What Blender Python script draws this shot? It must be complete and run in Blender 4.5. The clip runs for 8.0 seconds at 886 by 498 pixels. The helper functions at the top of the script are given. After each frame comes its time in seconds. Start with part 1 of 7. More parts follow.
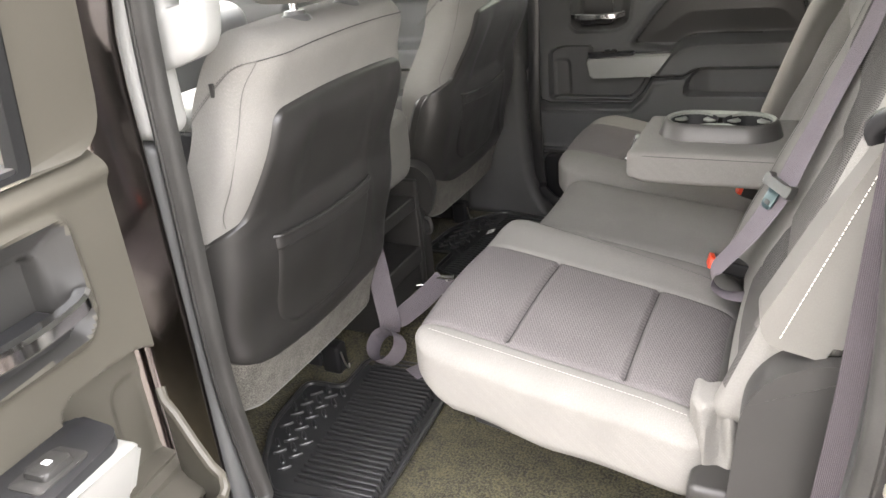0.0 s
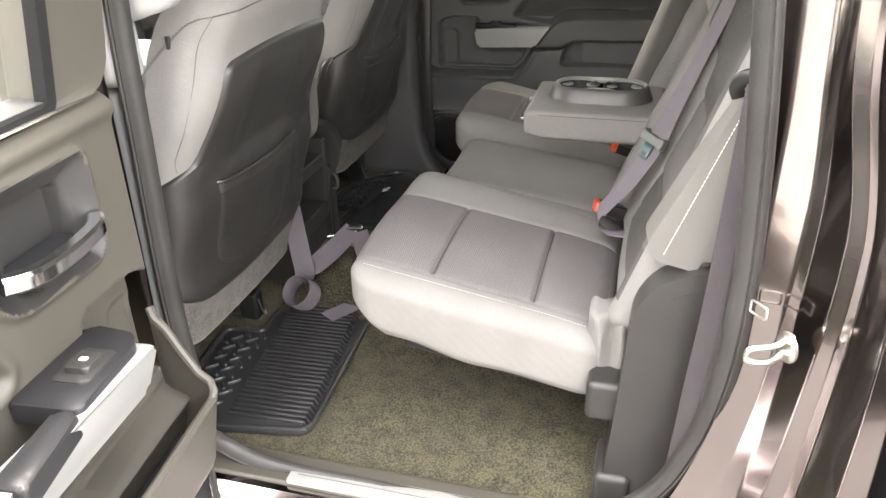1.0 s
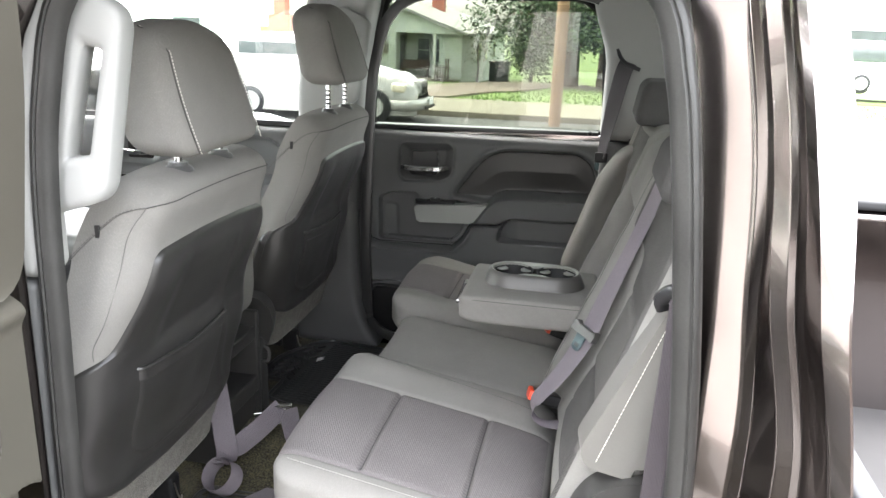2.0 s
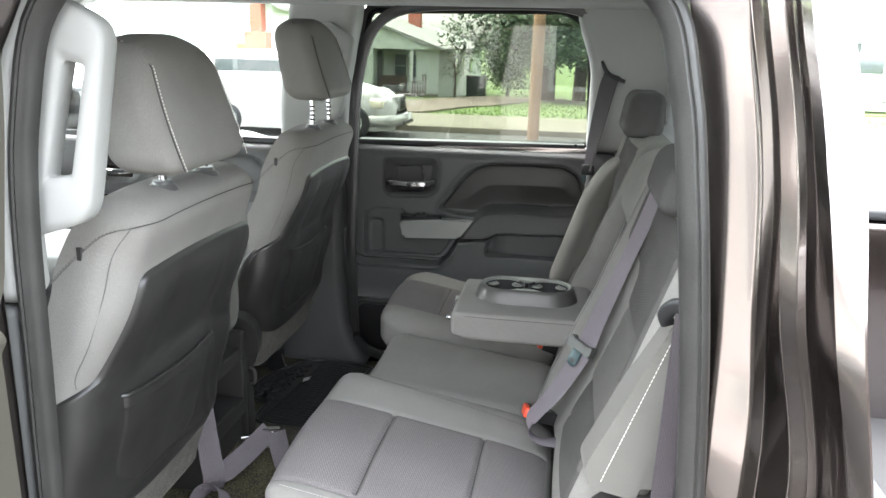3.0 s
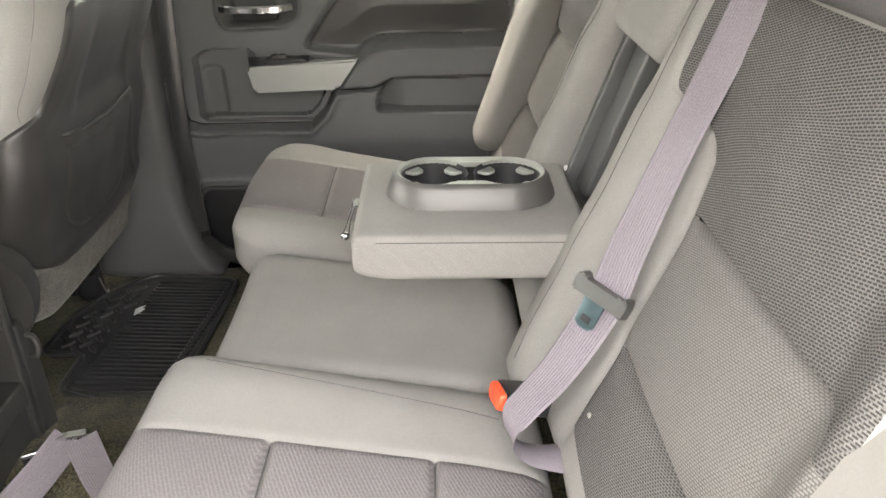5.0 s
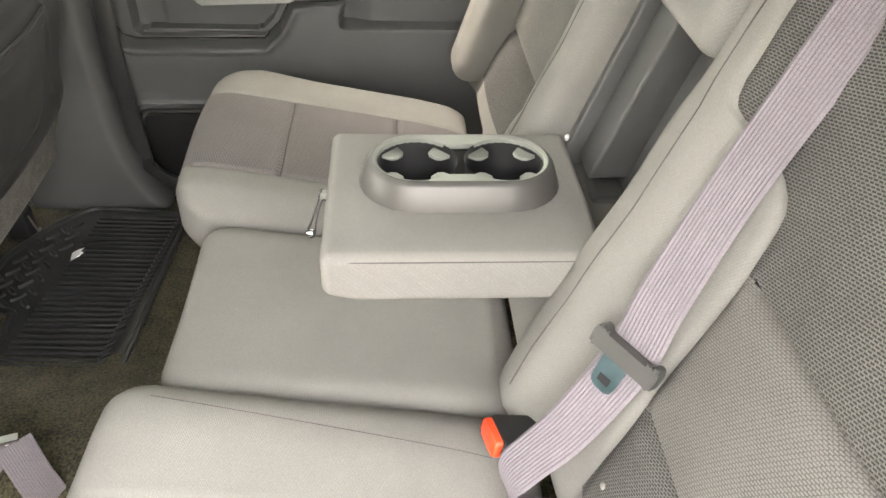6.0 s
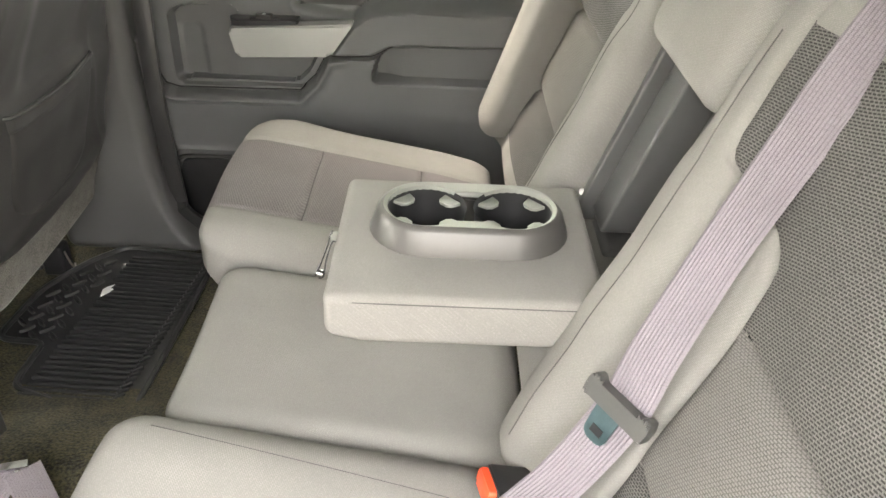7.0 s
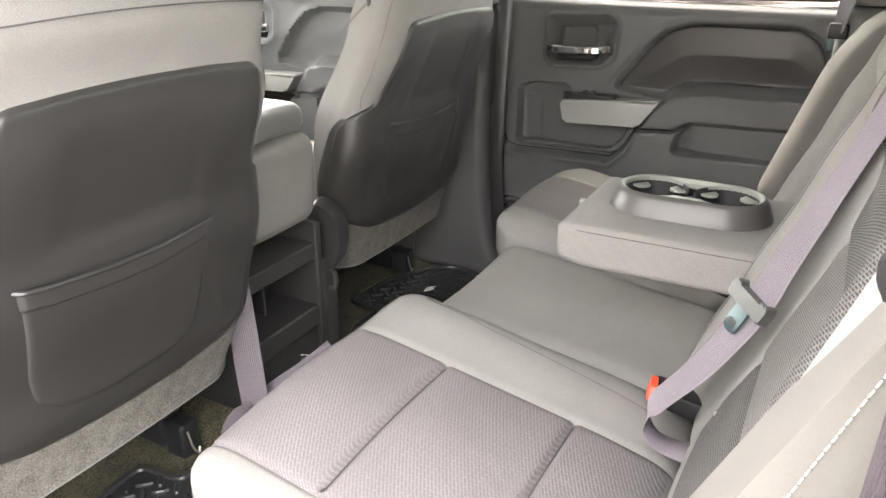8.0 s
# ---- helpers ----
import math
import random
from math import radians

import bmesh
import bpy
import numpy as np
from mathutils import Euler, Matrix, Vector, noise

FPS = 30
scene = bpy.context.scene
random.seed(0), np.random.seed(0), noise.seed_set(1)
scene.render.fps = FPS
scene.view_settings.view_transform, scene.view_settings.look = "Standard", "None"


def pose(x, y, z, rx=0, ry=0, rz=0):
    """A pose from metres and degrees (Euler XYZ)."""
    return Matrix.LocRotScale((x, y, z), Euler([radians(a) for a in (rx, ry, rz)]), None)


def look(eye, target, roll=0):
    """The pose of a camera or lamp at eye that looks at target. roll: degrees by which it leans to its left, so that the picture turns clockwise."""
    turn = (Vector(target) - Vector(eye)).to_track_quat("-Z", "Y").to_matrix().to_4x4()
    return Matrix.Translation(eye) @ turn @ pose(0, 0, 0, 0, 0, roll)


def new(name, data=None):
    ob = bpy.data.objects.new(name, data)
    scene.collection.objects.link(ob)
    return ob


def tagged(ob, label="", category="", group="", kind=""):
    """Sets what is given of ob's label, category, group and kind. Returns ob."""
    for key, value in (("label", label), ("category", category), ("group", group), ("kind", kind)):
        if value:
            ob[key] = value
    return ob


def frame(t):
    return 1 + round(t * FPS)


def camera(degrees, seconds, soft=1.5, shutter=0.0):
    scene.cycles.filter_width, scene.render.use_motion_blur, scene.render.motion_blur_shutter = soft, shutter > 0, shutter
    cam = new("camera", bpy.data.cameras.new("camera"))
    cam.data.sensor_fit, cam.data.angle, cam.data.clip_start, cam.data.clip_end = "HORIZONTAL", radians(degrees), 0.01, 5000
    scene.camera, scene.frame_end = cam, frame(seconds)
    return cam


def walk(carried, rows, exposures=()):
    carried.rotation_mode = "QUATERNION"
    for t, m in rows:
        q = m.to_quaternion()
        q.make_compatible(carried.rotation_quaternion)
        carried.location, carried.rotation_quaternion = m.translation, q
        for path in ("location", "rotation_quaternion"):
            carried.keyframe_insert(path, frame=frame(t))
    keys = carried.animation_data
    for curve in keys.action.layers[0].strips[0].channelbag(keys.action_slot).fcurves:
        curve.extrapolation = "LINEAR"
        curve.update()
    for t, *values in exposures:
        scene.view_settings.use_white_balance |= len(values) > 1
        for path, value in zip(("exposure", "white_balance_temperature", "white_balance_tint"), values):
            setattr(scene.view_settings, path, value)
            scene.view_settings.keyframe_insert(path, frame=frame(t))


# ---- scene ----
cam = camera(60.7, 8.0)
PATH = [
    (0, (0.363, -0.827, 0.957), (-0.462, 0.788, 0.113), -5.6),
    (0.2, (0.327, -0.904, 0.965), (-0.326, 0.751, 0.052), -4.3),
    (0.5, (0.314, -0.986, 0.983), (-0.192, 0.699, 0.031), -2.3),
    (1, (0.318, -1.014, 0.985), (-0.156, 0.692, 0.056), -1.2),
    (1.5, (0.323, -1.015, 0.987), (-0.139, 0.757, 0.183), -0.1),
    (2, (0.322, -0.974, 1.044), (-0.038, 0.911, 0.481), 2.0),
    (2.2, (0.317, -0.971, 1.042), (-0.015, 0.933, 0.529), 2.3),
    (3.3, (0.291, -0.919, 1.034), (-0.021, 0.98, 0.488), 1.1),
    (3.5, (0.29, -0.869, 1.009), (-0.039, 1.016, 0.425), 0.4),
    (4, (0.32, -0.576, 0.919), (-0.189, 1.211, 0.18), -2.8),
    (4.5, (0.258, -0.386, 0.878), (-0.168, 1.359, -0.003), -4.2),
    (5, (0.171, -0.287, 0.903), (0.204, 1.484, -0.027), 0.1),
    (5.2, (0.155, -0.255, 0.916), (0.258, 1.488, -0.06), 1.3),
    (6.3, (0.146, -0.047, 0.97), (0.287, 1.494, -0.296), 2.9),
    (6.5, (0.148, -0.047, 0.967), (0.284, 1.501, -0.293), 2.9),
    (7, (0.183, -0.09, 0.957), (0.214, 1.575, -0.151), 2.9),
    (7.2, (0.226, -0.17, 0.962), (0.068, 1.594, 0.032), 2.9),
    (7.3, (0.249, -0.203, 0.979), (-0.046, 1.566, 0.094), 2.3),
    (7.5, (0.282, -0.296, 0.937), (-0.3, 1.465, 0.187), 1.9),
    (7.7, (0.322, -0.367, 0.909), (-0.462, 1.326, 0.189), 1.5),
    (8, (0.388, -0.415, 0.864), (-0.475, 1.216, 0.092), 0.3),
]
EXPOSURES = [(0.0, 5.33, 7100, 13.5), (0.5, 5.25, 7100, 13.5), (1.0, 5.3, 7100, 13.5), (1.5, 5.37, 7050, 13), (2.0, 5.1, 6600, 10), (2.2, 5.02, 6500, 9), (3.5, 5.05, 6400, 7.5), (4.0, 5.4, 6750, 9), (4.5, 5.82, 7050, 12), (5.0, 6.05, 7250, 12.5), (6.5, 6.3, 7450, 10), (7.0, 6.35, 7450, 10), (7.5, 6.4, 7050, 10.5), (8.0, 5.97, 7150, 14)]
walk(cam, [(t, look(eye, target, roll)) for t, eye, target, roll in PATH], EXPOSURES)

# ---- light ----
world = bpy.data.worlds.new("overcast_sky")
scene.world = world
world.use_nodes = True
wn = world.node_tree.nodes
sky = wn.new("ShaderNodeTexSky")
sky.sky_type = "NISHITA"
sky.sun_disc = False
sky.sun_elevation = radians(63)
sky.sun_rotation = radians(294)
sky.air_density = 1.0
sky.dust_density = 4.0
sky.ozone_density = 1.0
pale = wn.new("ShaderNodeHueSaturation")
pale.inputs["Saturation"].default_value = 0.25
world.node_tree.links.new(sky.outputs[0], pale.inputs["Color"])
world.node_tree.links.new(pale.outputs[0], wn["Background"].inputs["Color"])
wn["Background"].inputs["Strength"].default_value = 0.15

sun_data = bpy.data.lights.new("sun", "SUN")
sun_data.energy = 0.1
sun_data.angle = radians(60)
sun_data.color = (1.0, 0.96, 0.9)
sun = new("sun", sun_data)
sun.matrix_basis = look((0, 0, 0), (0.415, -0.185, -0.891))


# ---- materials ----
def nodes_of(m):
    m.use_nodes = True
    return m.node_tree.nodes, m.node_tree.links, m.node_tree.nodes["Principled BSDF"]


def surface(name, col, rough=0.5, metal=0.0, var=0.15, scale=9.0, fine=350.0, bump=0.15, spec=0.5, coat=0.0, sheen=0.0, depth=0.0006, speck=0.35, span=(0.3, 0.7)):
    """Painted, moulded or raw surface: colour that drifts at a large and a fine scale, uneven gloss and a fine relief."""
    m = bpy.data.materials.new(name)
    n, l, p = nodes_of(m)
    tc = n.new("ShaderNodeTexCoord")
    big, small = n.new("ShaderNodeTexNoise"), n.new("ShaderNodeTexNoise")
    big.inputs["Scale"].default_value, small.inputs["Scale"].default_value = scale, fine
    big.inputs["Detail"].default_value, small.inputs["Detail"].default_value = 5, 2
    for t in (big, small):
        l.new(tc.outputs["Object"], t.inputs["Vector"])
    mixf = n.new("ShaderNodeMath")
    mixf.operation = "MULTIPLY_ADD"
    mixf.inputs[1].default_value = speck
    l.new(small.outputs["Fac"], mixf.inputs[0])
    half = n.new("ShaderNodeMath")
    half.operation = "MULTIPLY"
    half.inputs[1].default_value = 1 - speck
    l.new(big.outputs["Fac"], half.inputs[0])
    l.new(half.outputs[0], mixf.inputs[2])
    ramp = n.new("ShaderNodeValToRGB")
    lo, hi = [max(0, c * (1 - var)) for c in col], [min(1, c * (1 + var)) for c in col]
    ramp.color_ramp.elements[0].position, ramp.color_ramp.elements[1].position = span
    ramp.color_ramp.elements[0].color, ramp.color_ramp.elements[1].color = (*lo, 1), (*hi, 1)
    l.new(mixf.outputs[0], ramp.inputs[0])
    l.new(ramp.outputs[0], p.inputs["Base Color"])
    mr = n.new("ShaderNodeMapRange")
    mr.inputs["To Min"].default_value, mr.inputs["To Max"].default_value = max(0.02, rough - 0.08), min(1, rough + 0.08)
    l.new(big.outputs["Fac"], mr.inputs["Value"])
    l.new(mr.outputs[0], p.inputs["Roughness"])
    p.inputs["Metallic"].default_value = metal
    p.inputs["Specular IOR Level"].default_value = spec
    p.inputs["Coat Weight"].default_value = coat
    p.inputs["Coat Roughness"].default_value = 0.03
    p.inputs["Sheen Weight"].default_value = sheen
    if bump:
        b = n.new("ShaderNodeBump")
        b.inputs["Strength"].default_value, b.inputs["Distance"].default_value = bump, depth
        l.new(small.outputs["Fac"], b.inputs["Height"])
        l.new(b.outputs[0], p.inputs["Normal"])
    return m


def slanted(n, l, k):
    """Cloth coordinates: across the seat, and up its slope, times k."""
    tc, sep, com, add = (n.new("ShaderNode" + s) for s in ("TexCoord", "SeparateXYZ", "CombineXYZ", "Math"))
    l.new(tc.outputs["Object"], sep.inputs[0])
    up, bk = n.new("ShaderNodeMath"), n.new("ShaderNodeMath")
    up.operation = bk.operation = "MULTIPLY"
    up.inputs[1].default_value, bk.inputs[1].default_value = 0.95, 0.9
    l.new(sep.outputs["Z"], up.inputs[0])
    l.new(sep.outputs["X"], bk.inputs[0])
    l.new(up.outputs[0], add.inputs[0])
    l.new(bk.outputs[0], add.inputs[1])
    l.new(sep.outputs["Y"], com.inputs[0])
    l.new(add.outputs[0], com.inputs[1])
    mp = n.new("ShaderNodeMapping")
    mp.inputs["Scale"].default_value = (k, k, k)
    l.new(com.outputs[0], mp.inputs[0])
    return tc, mp.outputs[0]


def cloth(name, col, dash=None, width=0.0075, row=0.0042, grain=0.10, gap=0.27, relief_by=0.6):
    """Woven seat cloth; with dash, rows of short sunken stitches of that colour."""
    m = bpy.data.materials.new(name)
    n, l, p = nodes_of(m)
    tc, vec = slanted(n, l, 1.0)
    blot, fuzz = n.new("ShaderNodeTexNoise"), n.new("ShaderNodeTexNoise")
    blot.inputs["Scale"].default_value, blot.inputs["Detail"].default_value = 11, 6
    fuzz.inputs["Scale"].default_value, fuzz.inputs["Detail"].default_value = 620, 3
    for t in (blot, fuzz):
        l.new(tc.outputs["Object"], t.inputs["Vector"])
    ramp, weft = n.new("ShaderNodeValToRGB"), n.new("ShaderNodeValToRGB")
    ramp.color_ramp.elements[0].position, ramp.color_ramp.elements[1].position = 0.3, 0.72
    ramp.color_ramp.elements[0].color = (*[c * 0.88 for c in col], 1)
    ramp.color_ramp.elements[1].color = (*[c * 1.10 for c in col], 1)
    weft.color_ramp.elements[0].position, weft.color_ramp.elements[1].position = 0.32, 0.68
    weft.color_ramp.elements[0].color = (*[1 - grain] * 3, 1)
    weft.color_ramp.elements[1].color = (*[1 + grain] * 3, 1)
    l.new(blot.outputs["Fac"], ramp.inputs[0])
    l.new(fuzz.outputs["Fac"], weft.inputs[0])
    mul = n.new("ShaderNodeMix")
    mul.data_type, mul.blend_type, mul.clamp_result = "RGBA", "MULTIPLY", False
    mul.inputs["Factor"].default_value = 1.0
    l.new(ramp.outputs[0], mul.inputs["A"])
    l.new(weft.outputs[0], mul.inputs["B"])
    height, colour = fuzz.outputs["Fac"], mul.outputs["Result"]
    if dash:
        thread = n.new("ShaderNodeTexBrick")
        thread.offset = 0.5
        thread.inputs["Scale"].default_value = 1.0
        thread.inputs["Brick Width"].default_value, thread.inputs["Row Height"].default_value = width, row
        thread.inputs["Mortar Size"].default_value, thread.inputs["Mortar Smooth"].default_value = row * gap, 0.35
        thread.inputs["Color1"].default_value = thread.inputs["Color2"].default_value = (0, 0, 0, 1)
        thread.inputs["Mortar"].default_value = (1, 1, 1, 1)
        turn = n.new("ShaderNodeMapping")
        turn.inputs["Rotation"].default_value = (0, 0, 0.35)
        l.new(vec, turn.inputs[0])
        l.new(turn.outputs[0], thread.inputs["Vector"])
        mix, add = n.new("ShaderNodeMix"), n.new("ShaderNodeMath")
        mix.data_type = "RGBA"
        mix.inputs["A"].default_value = (*dash, 1)
        l.new(thread.outputs["Color"], mix.inputs["Factor"])
        l.new(colour, mix.inputs["B"])
        add.operation = "MULTIPLY_ADD"
        add.inputs[1].default_value = 0.4
        l.new(fuzz.outputs["Fac"], add.inputs[0])
        l.new(thread.outputs["Color"], add.inputs[2])
        height, colour = add.outputs[0], mix.outputs["Result"]
    l.new(colour, p.inputs["Base Color"])
    p.inputs["Roughness"].default_value = 0.95
    p.inputs["Specular IOR Level"].default_value = 0.12
    b = n.new("ShaderNodeBump")
    b.inputs["Strength"].default_value, b.inputs["Distance"].default_value = (relief_by if dash else 0.35), 0.0007
    l.new(height, b.inputs["Height"])
    l.new(b.outputs[0], p.inputs["Normal"])
    return m


def webbing(name, col):
    """Seat-belt web: long ribs with a fine chevron, slightly silky."""
    m = surface(name, col, 0.42, var=0.12, scale=30, fine=1500, bump=0.5, depth=0.0005)
    return m


def pane(name, tint=(0.9, 0.96, 0.93), rough=0.0, spec=0.5):
    m = bpy.data.materials.new(name)
    n, l, p = nodes_of(m)
    p.inputs["Base Color"].default_value = (*tint, 1)
    p.inputs["Roughness"].default_value = rough
    p.inputs["Transmission Weight"].default_value = 1.0
    p.inputs["IOR"].default_value = 1.45
    p.inputs["Specular IOR Level"].default_value = spec
    return m


def leafy(name, a, b):
    m = bpy.data.materials.new(name)
    n, l, p = nodes_of(m)
    g = n.new("ShaderNodeNewGeometry")
    ramp = n.new("ShaderNodeValToRGB")
    ramp.color_ramp.elements[0].color, ramp.color_ramp.elements[1].color = (*a, 1), (*b, 1)
    l.new(g.outputs["Random Per Island"], ramp.inputs[0])
    l.new(ramp.outputs[0], p.inputs["Base Color"])
    p.inputs["Roughness"].default_value = 0.6
    return m


M_CLOTH = cloth("grey_seat_cloth", (0.181, 0.175, 0.162), dash=(0.16, 0.155, 0.144), width=0.0030, row=0.0016, gap=0.24, grain=0.13, relief_by=0.3)
# Smooth bolster cover, darker than the seat cloth to stand in for shade.
M_BOLSTER_SHADED = surface("shaded_smooth_bolster", (0.122, 0.117, 0.107), 0.6, var=0.10, scale=9, fine=700, bump=0.2, depth=0.0004, spec=0.25)
M_CLOTH_DK = cloth("charcoal_seat_cloth", (0.062, 0.06, 0.058))
M_INSERT = cloth("patterned_seat_insert", (0.145, 0.133, 0.132), dash=(0.116, 0.107, 0.106), width=0.0120, row=0.0030, grain=0.18)
M_INSERT_MID = cloth("dash_patterned_insert", (0.0845, 0.081, 0.0764), dash=(0.141, 0.135, 0.127), width=0.0048, row=0.0026, gap=0.28, grain=0.25)
M_INSERT_DK = cloth("dark_dash_insert", (0.0986, 0.095, 0.0901), dash=(0.0299, 0.0289, 0.0275), width=0.0048, row=0.0026, gap=0.30, grain=0.25)
M_THREAD = surface("pale_stitching", (0.63, 0.6, 0.54), 0.8, var=0.2, scale=60, bump=0.0)
M_THREAD_DIM = surface("grey_edge_stitching", (0.323, 0.3078, 0.2812), 0.8, var=0.2, scale=60, bump=0.0)
M_THREAD_DK = surface("charcoal_stitching", (0.06, 0.058, 0.054), 0.8, var=0.2, scale=60, bump=0.0)
M_VINYL = surface("dark_vinyl", (0.0216, 0.0207, 0.0196), 0.36, var=0.12, scale=7, fine=900, bump=0.25, depth=0.0004, spec=0.45)
M_TRIM = surface("charcoal_plastic", (0.092, 0.0935, 0.093), 0.42, var=0.10, scale=6, fine=1200, bump=0.3, depth=0.0004, spec=0.35)
M_POST = surface("dark_grey_post_plastic", (0.069, 0.069, 0.0678), 0.42, var=0.12, scale=6, fine=1200, bump=0.3, depth=0.0004, spec=0.35)
M_TRIM_DK = surface("black_moulded_plastic", (0.025, 0.0243, 0.023), 0.42, var=0.15, scale=6, fine=1200, bump=0.3, depth=0.0004, spec=0.35)
M_LID = surface("dark_grey_console_lid", (0.12, 0.12, 0.112), 0.5, var=0.10, scale=8, fine=900, bump=0.3, depth=0.0004, spec=0.3)
M_TRIM_BROWN = surface("dark_moulded_plastic", (0.053, 0.049, 0.0396), 0.42, var=0.12, scale=5, fine=1300, bump=0.3, depth=0.0004, spec=0.3)
M_TRIM_LT = surface("pale_grey_plastic", (0.26, 0.26, 0.25), 0.6, var=0.05, scale=5, fine=1000, bump=0.2, depth=0.0004)
M_TRIM_GREY = surface("mid_grey_pillar_plastic", (0.27, 0.27, 0.261), 0.6, var=0.06, scale=5, fine=1000, bump=0.2, depth=0.0004, spec=0.3)
M_HEADLINER = surface("grey_headliner_felt", (0.306, 0.309, 0.301), 0.95, var=0.07, scale=8, fine=600, bump=0.3, sheen=0.2)
M_CARPET = surface("olive_brown_carpet", (0.0492, 0.0437, 0.0226), 1.0, var=0.8, scale=26, fine=240, bump=1.0, depth=0.004, sheen=0.05, speck=0.66, span=(0.38, 0.62))
M_SKIRT = surface("grey_carpet_skirt", (0.1, 0.094, 0.082), 1.0, var=0.6, scale=40, fine=400, bump=0.8, depth=0.002, speck=0.7, span=(0.34, 0.66))
M_RUBBER = surface("black_rubber", (0.025, 0.025, 0.0250), 0.32, var=0.2, scale=12, fine=500, bump=0.15, spec=0.5)
M_SEAL = surface("weathered_door_seal", (0.0248, 0.0243, 0.0228), 0.42, var=0.3, scale=14, fine=400, bump=0.15, spec=0.4)
M_MATTE = surface("matt_black_rubber", (0.0112, 0.0112, 0.0112), 0.85, var=0.2, scale=14, fine=400, bump=0.1, spec=0.1)
M_SEAM = surface("grey_seam_thread", (0.09, 0.087, 0.08), 0.9, var=0.2, scale=60, bump=0.0)
M_CHROME = surface("chrome", (0.66, 0.67, 0.68), 0.12, metal=1.0, var=0.03, bump=0.0)
M_STEEL = surface("zinc_steel", (0.62, 0.6, 0.55), 0.32, metal=1.0, var=0.12, scale=60, bump=0.1)
M_SILVER = surface("satin_silver_trim", (0.2565, 0.2584, 0.2451), 0.40, metal=0.3, var=0.05, scale=5, fine=900, bump=0.06)
M_CUP = surface("gunmetal_cup_holder", (0.080, 0.077, 0.073), 0.44, metal=0.35, var=0.08, scale=8, fine=900, bump=0.08, spec=0.35)
M_CUP_RIM = surface("satin_cup_rim", (0.209, 0.2147, 0.1957), 0.48, metal=0.3, var=0.05, scale=8, fine=900, bump=0.05, spec=0.3)
M_PAINT = surface("dark_plum_metallic_paint", (0.208, 0.181, 0.173), 0.15, metal=1.0, var=0.15, scale=3, fine=2500, bump=0.0, coat=0.8)
M_BELT = cloth("lilac_grey_belt_web", (0.148, 0.132, 0.145), dash=(0.170, 0.153, 0.166), width=0.0030, row=0.0013, gap=0.24, grain=0.2)
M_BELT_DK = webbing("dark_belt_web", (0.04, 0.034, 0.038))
M_RED = surface("red_orange_button", (0.75, 0.07, 0.025), 0.4, var=0.06, scale=20, bump=0.0)
M_BLACK = surface("black_plastic", (0.017, 0.017, 0.01785), 0.36, var=0.15, scale=20, fine=900, bump=0.1, spec=0.25)
M_TONGUE = surface("green_grey_tongue_plate", (0.038, 0.0646, 0.0703), 0.34, metal=0.4, var=0.15, scale=40, bump=0.05)
M_TONGUE_COVER = surface("grey_tongue_cover", (0.0456, 0.0456, 0.04275), 0.42, var=0.08, scale=30, bump=0.1)
M_WHITE = surface("white_paper", (0.8, 0.8, 0.78), 0.8, var=0.05, bump=0.0)
M_GLASS = pane("window_glass", (0.84, 0.88, 0.86))
M_GLASS_FRONT = pane("windshield_glass", (0.56, 0.59, 0.57))
M_GLASS_TINT = pane("privacy_window_glass", (0.150, 0.166, 0.138), spec=0.03)
M_BEDLINER = surface("black_bed_rail_plastic", (0.02, 0.02, 0.021), 0.6, var=0.2, scale=10, fine=400, bump=0.3)
M_ASPHALT = surface("worn_asphalt", (0.052, 0.051, 0.048), 0.95, var=0.25, scale=1.2, fine=90, bump=0.5, depth=0.004)
M_CONCRETE = surface("pale_concrete", (0.135, 0.12, 0.088), 0.9, var=0.25, scale=1.5, fine=60, bump=0.3, depth=0.003)
M_GRASS = surface("spring_lawn", (0.075, 0.115, 0.022), 0.9, var=0.4, scale=0.9, fine=30, bump=0.8, depth=0.03)
M_DIRT = surface("brown_earth", (0.11, 0.085, 0.065), 0.95, var=0.3, scale=1.0, fine=40, bump=0.5, depth=0.01)
M_SIDING = surface("white_clapboard", (0.5, 0.53, 0.48), 0.7, var=0.06, scale=1.0, fine=40, bump=0.1)
M_SIDING_B = surface("mint_white_clapboard", (0.66, 0.74, 0.68), 0.7, var=0.06, scale=1.0, fine=40, bump=0.1)
M_ROOF = surface("grey_green_shingle", (0.22, 0.22, 0.2), 0.9, var=0.25, scale=2.0, fine=25, bump=0.5, depth=0.01)
M_BRICK = surface("red_chimney_brick", (0.36, 0.12, 0.08), 0.9, var=0.25, scale=3.0, fine=25, bump=0.4, depth=0.01)
M_DARKWIN = surface("dark_window_pane", (0.05, 0.06, 0.06), 0.12, var=0.2, scale=2, bump=0.0)
M_AMBERWIN = surface("amber_window_blind", (0.42, 0.22, 0.08), 0.5, var=0.2, scale=2, bump=0.0)
M_WOOD = surface("weathered_pole_wood", (0.22, 0.13, 0.075), 0.9, var=0.3, scale=6, fine=60, bump=0.6, depth=0.01)
M_BARK = surface("dark_bark", (0.09, 0.065, 0.05), 0.95, var=0.3, scale=6, fine=40, bump=0.7, depth=0.02)
M_LEAF = leafy("dark_needle_foliage", (0.022, 0.045, 0.022), (0.07, 0.11, 0.05))
M_LEAF_LT = leafy("fresh_foliage", (0.09, 0.14, 0.03), (0.25, 0.3, 0.08))
M_TWIG = leafy("bare_twigs", (0.18, 0.15, 0.11), (0.36, 0.32, 0.24))
M_CAR = surface("champagne_silver_paint", (0.26, 0.255, 0.235), 0.3, metal=0.3, var=0.04, bump=0.0, coat=1.0)
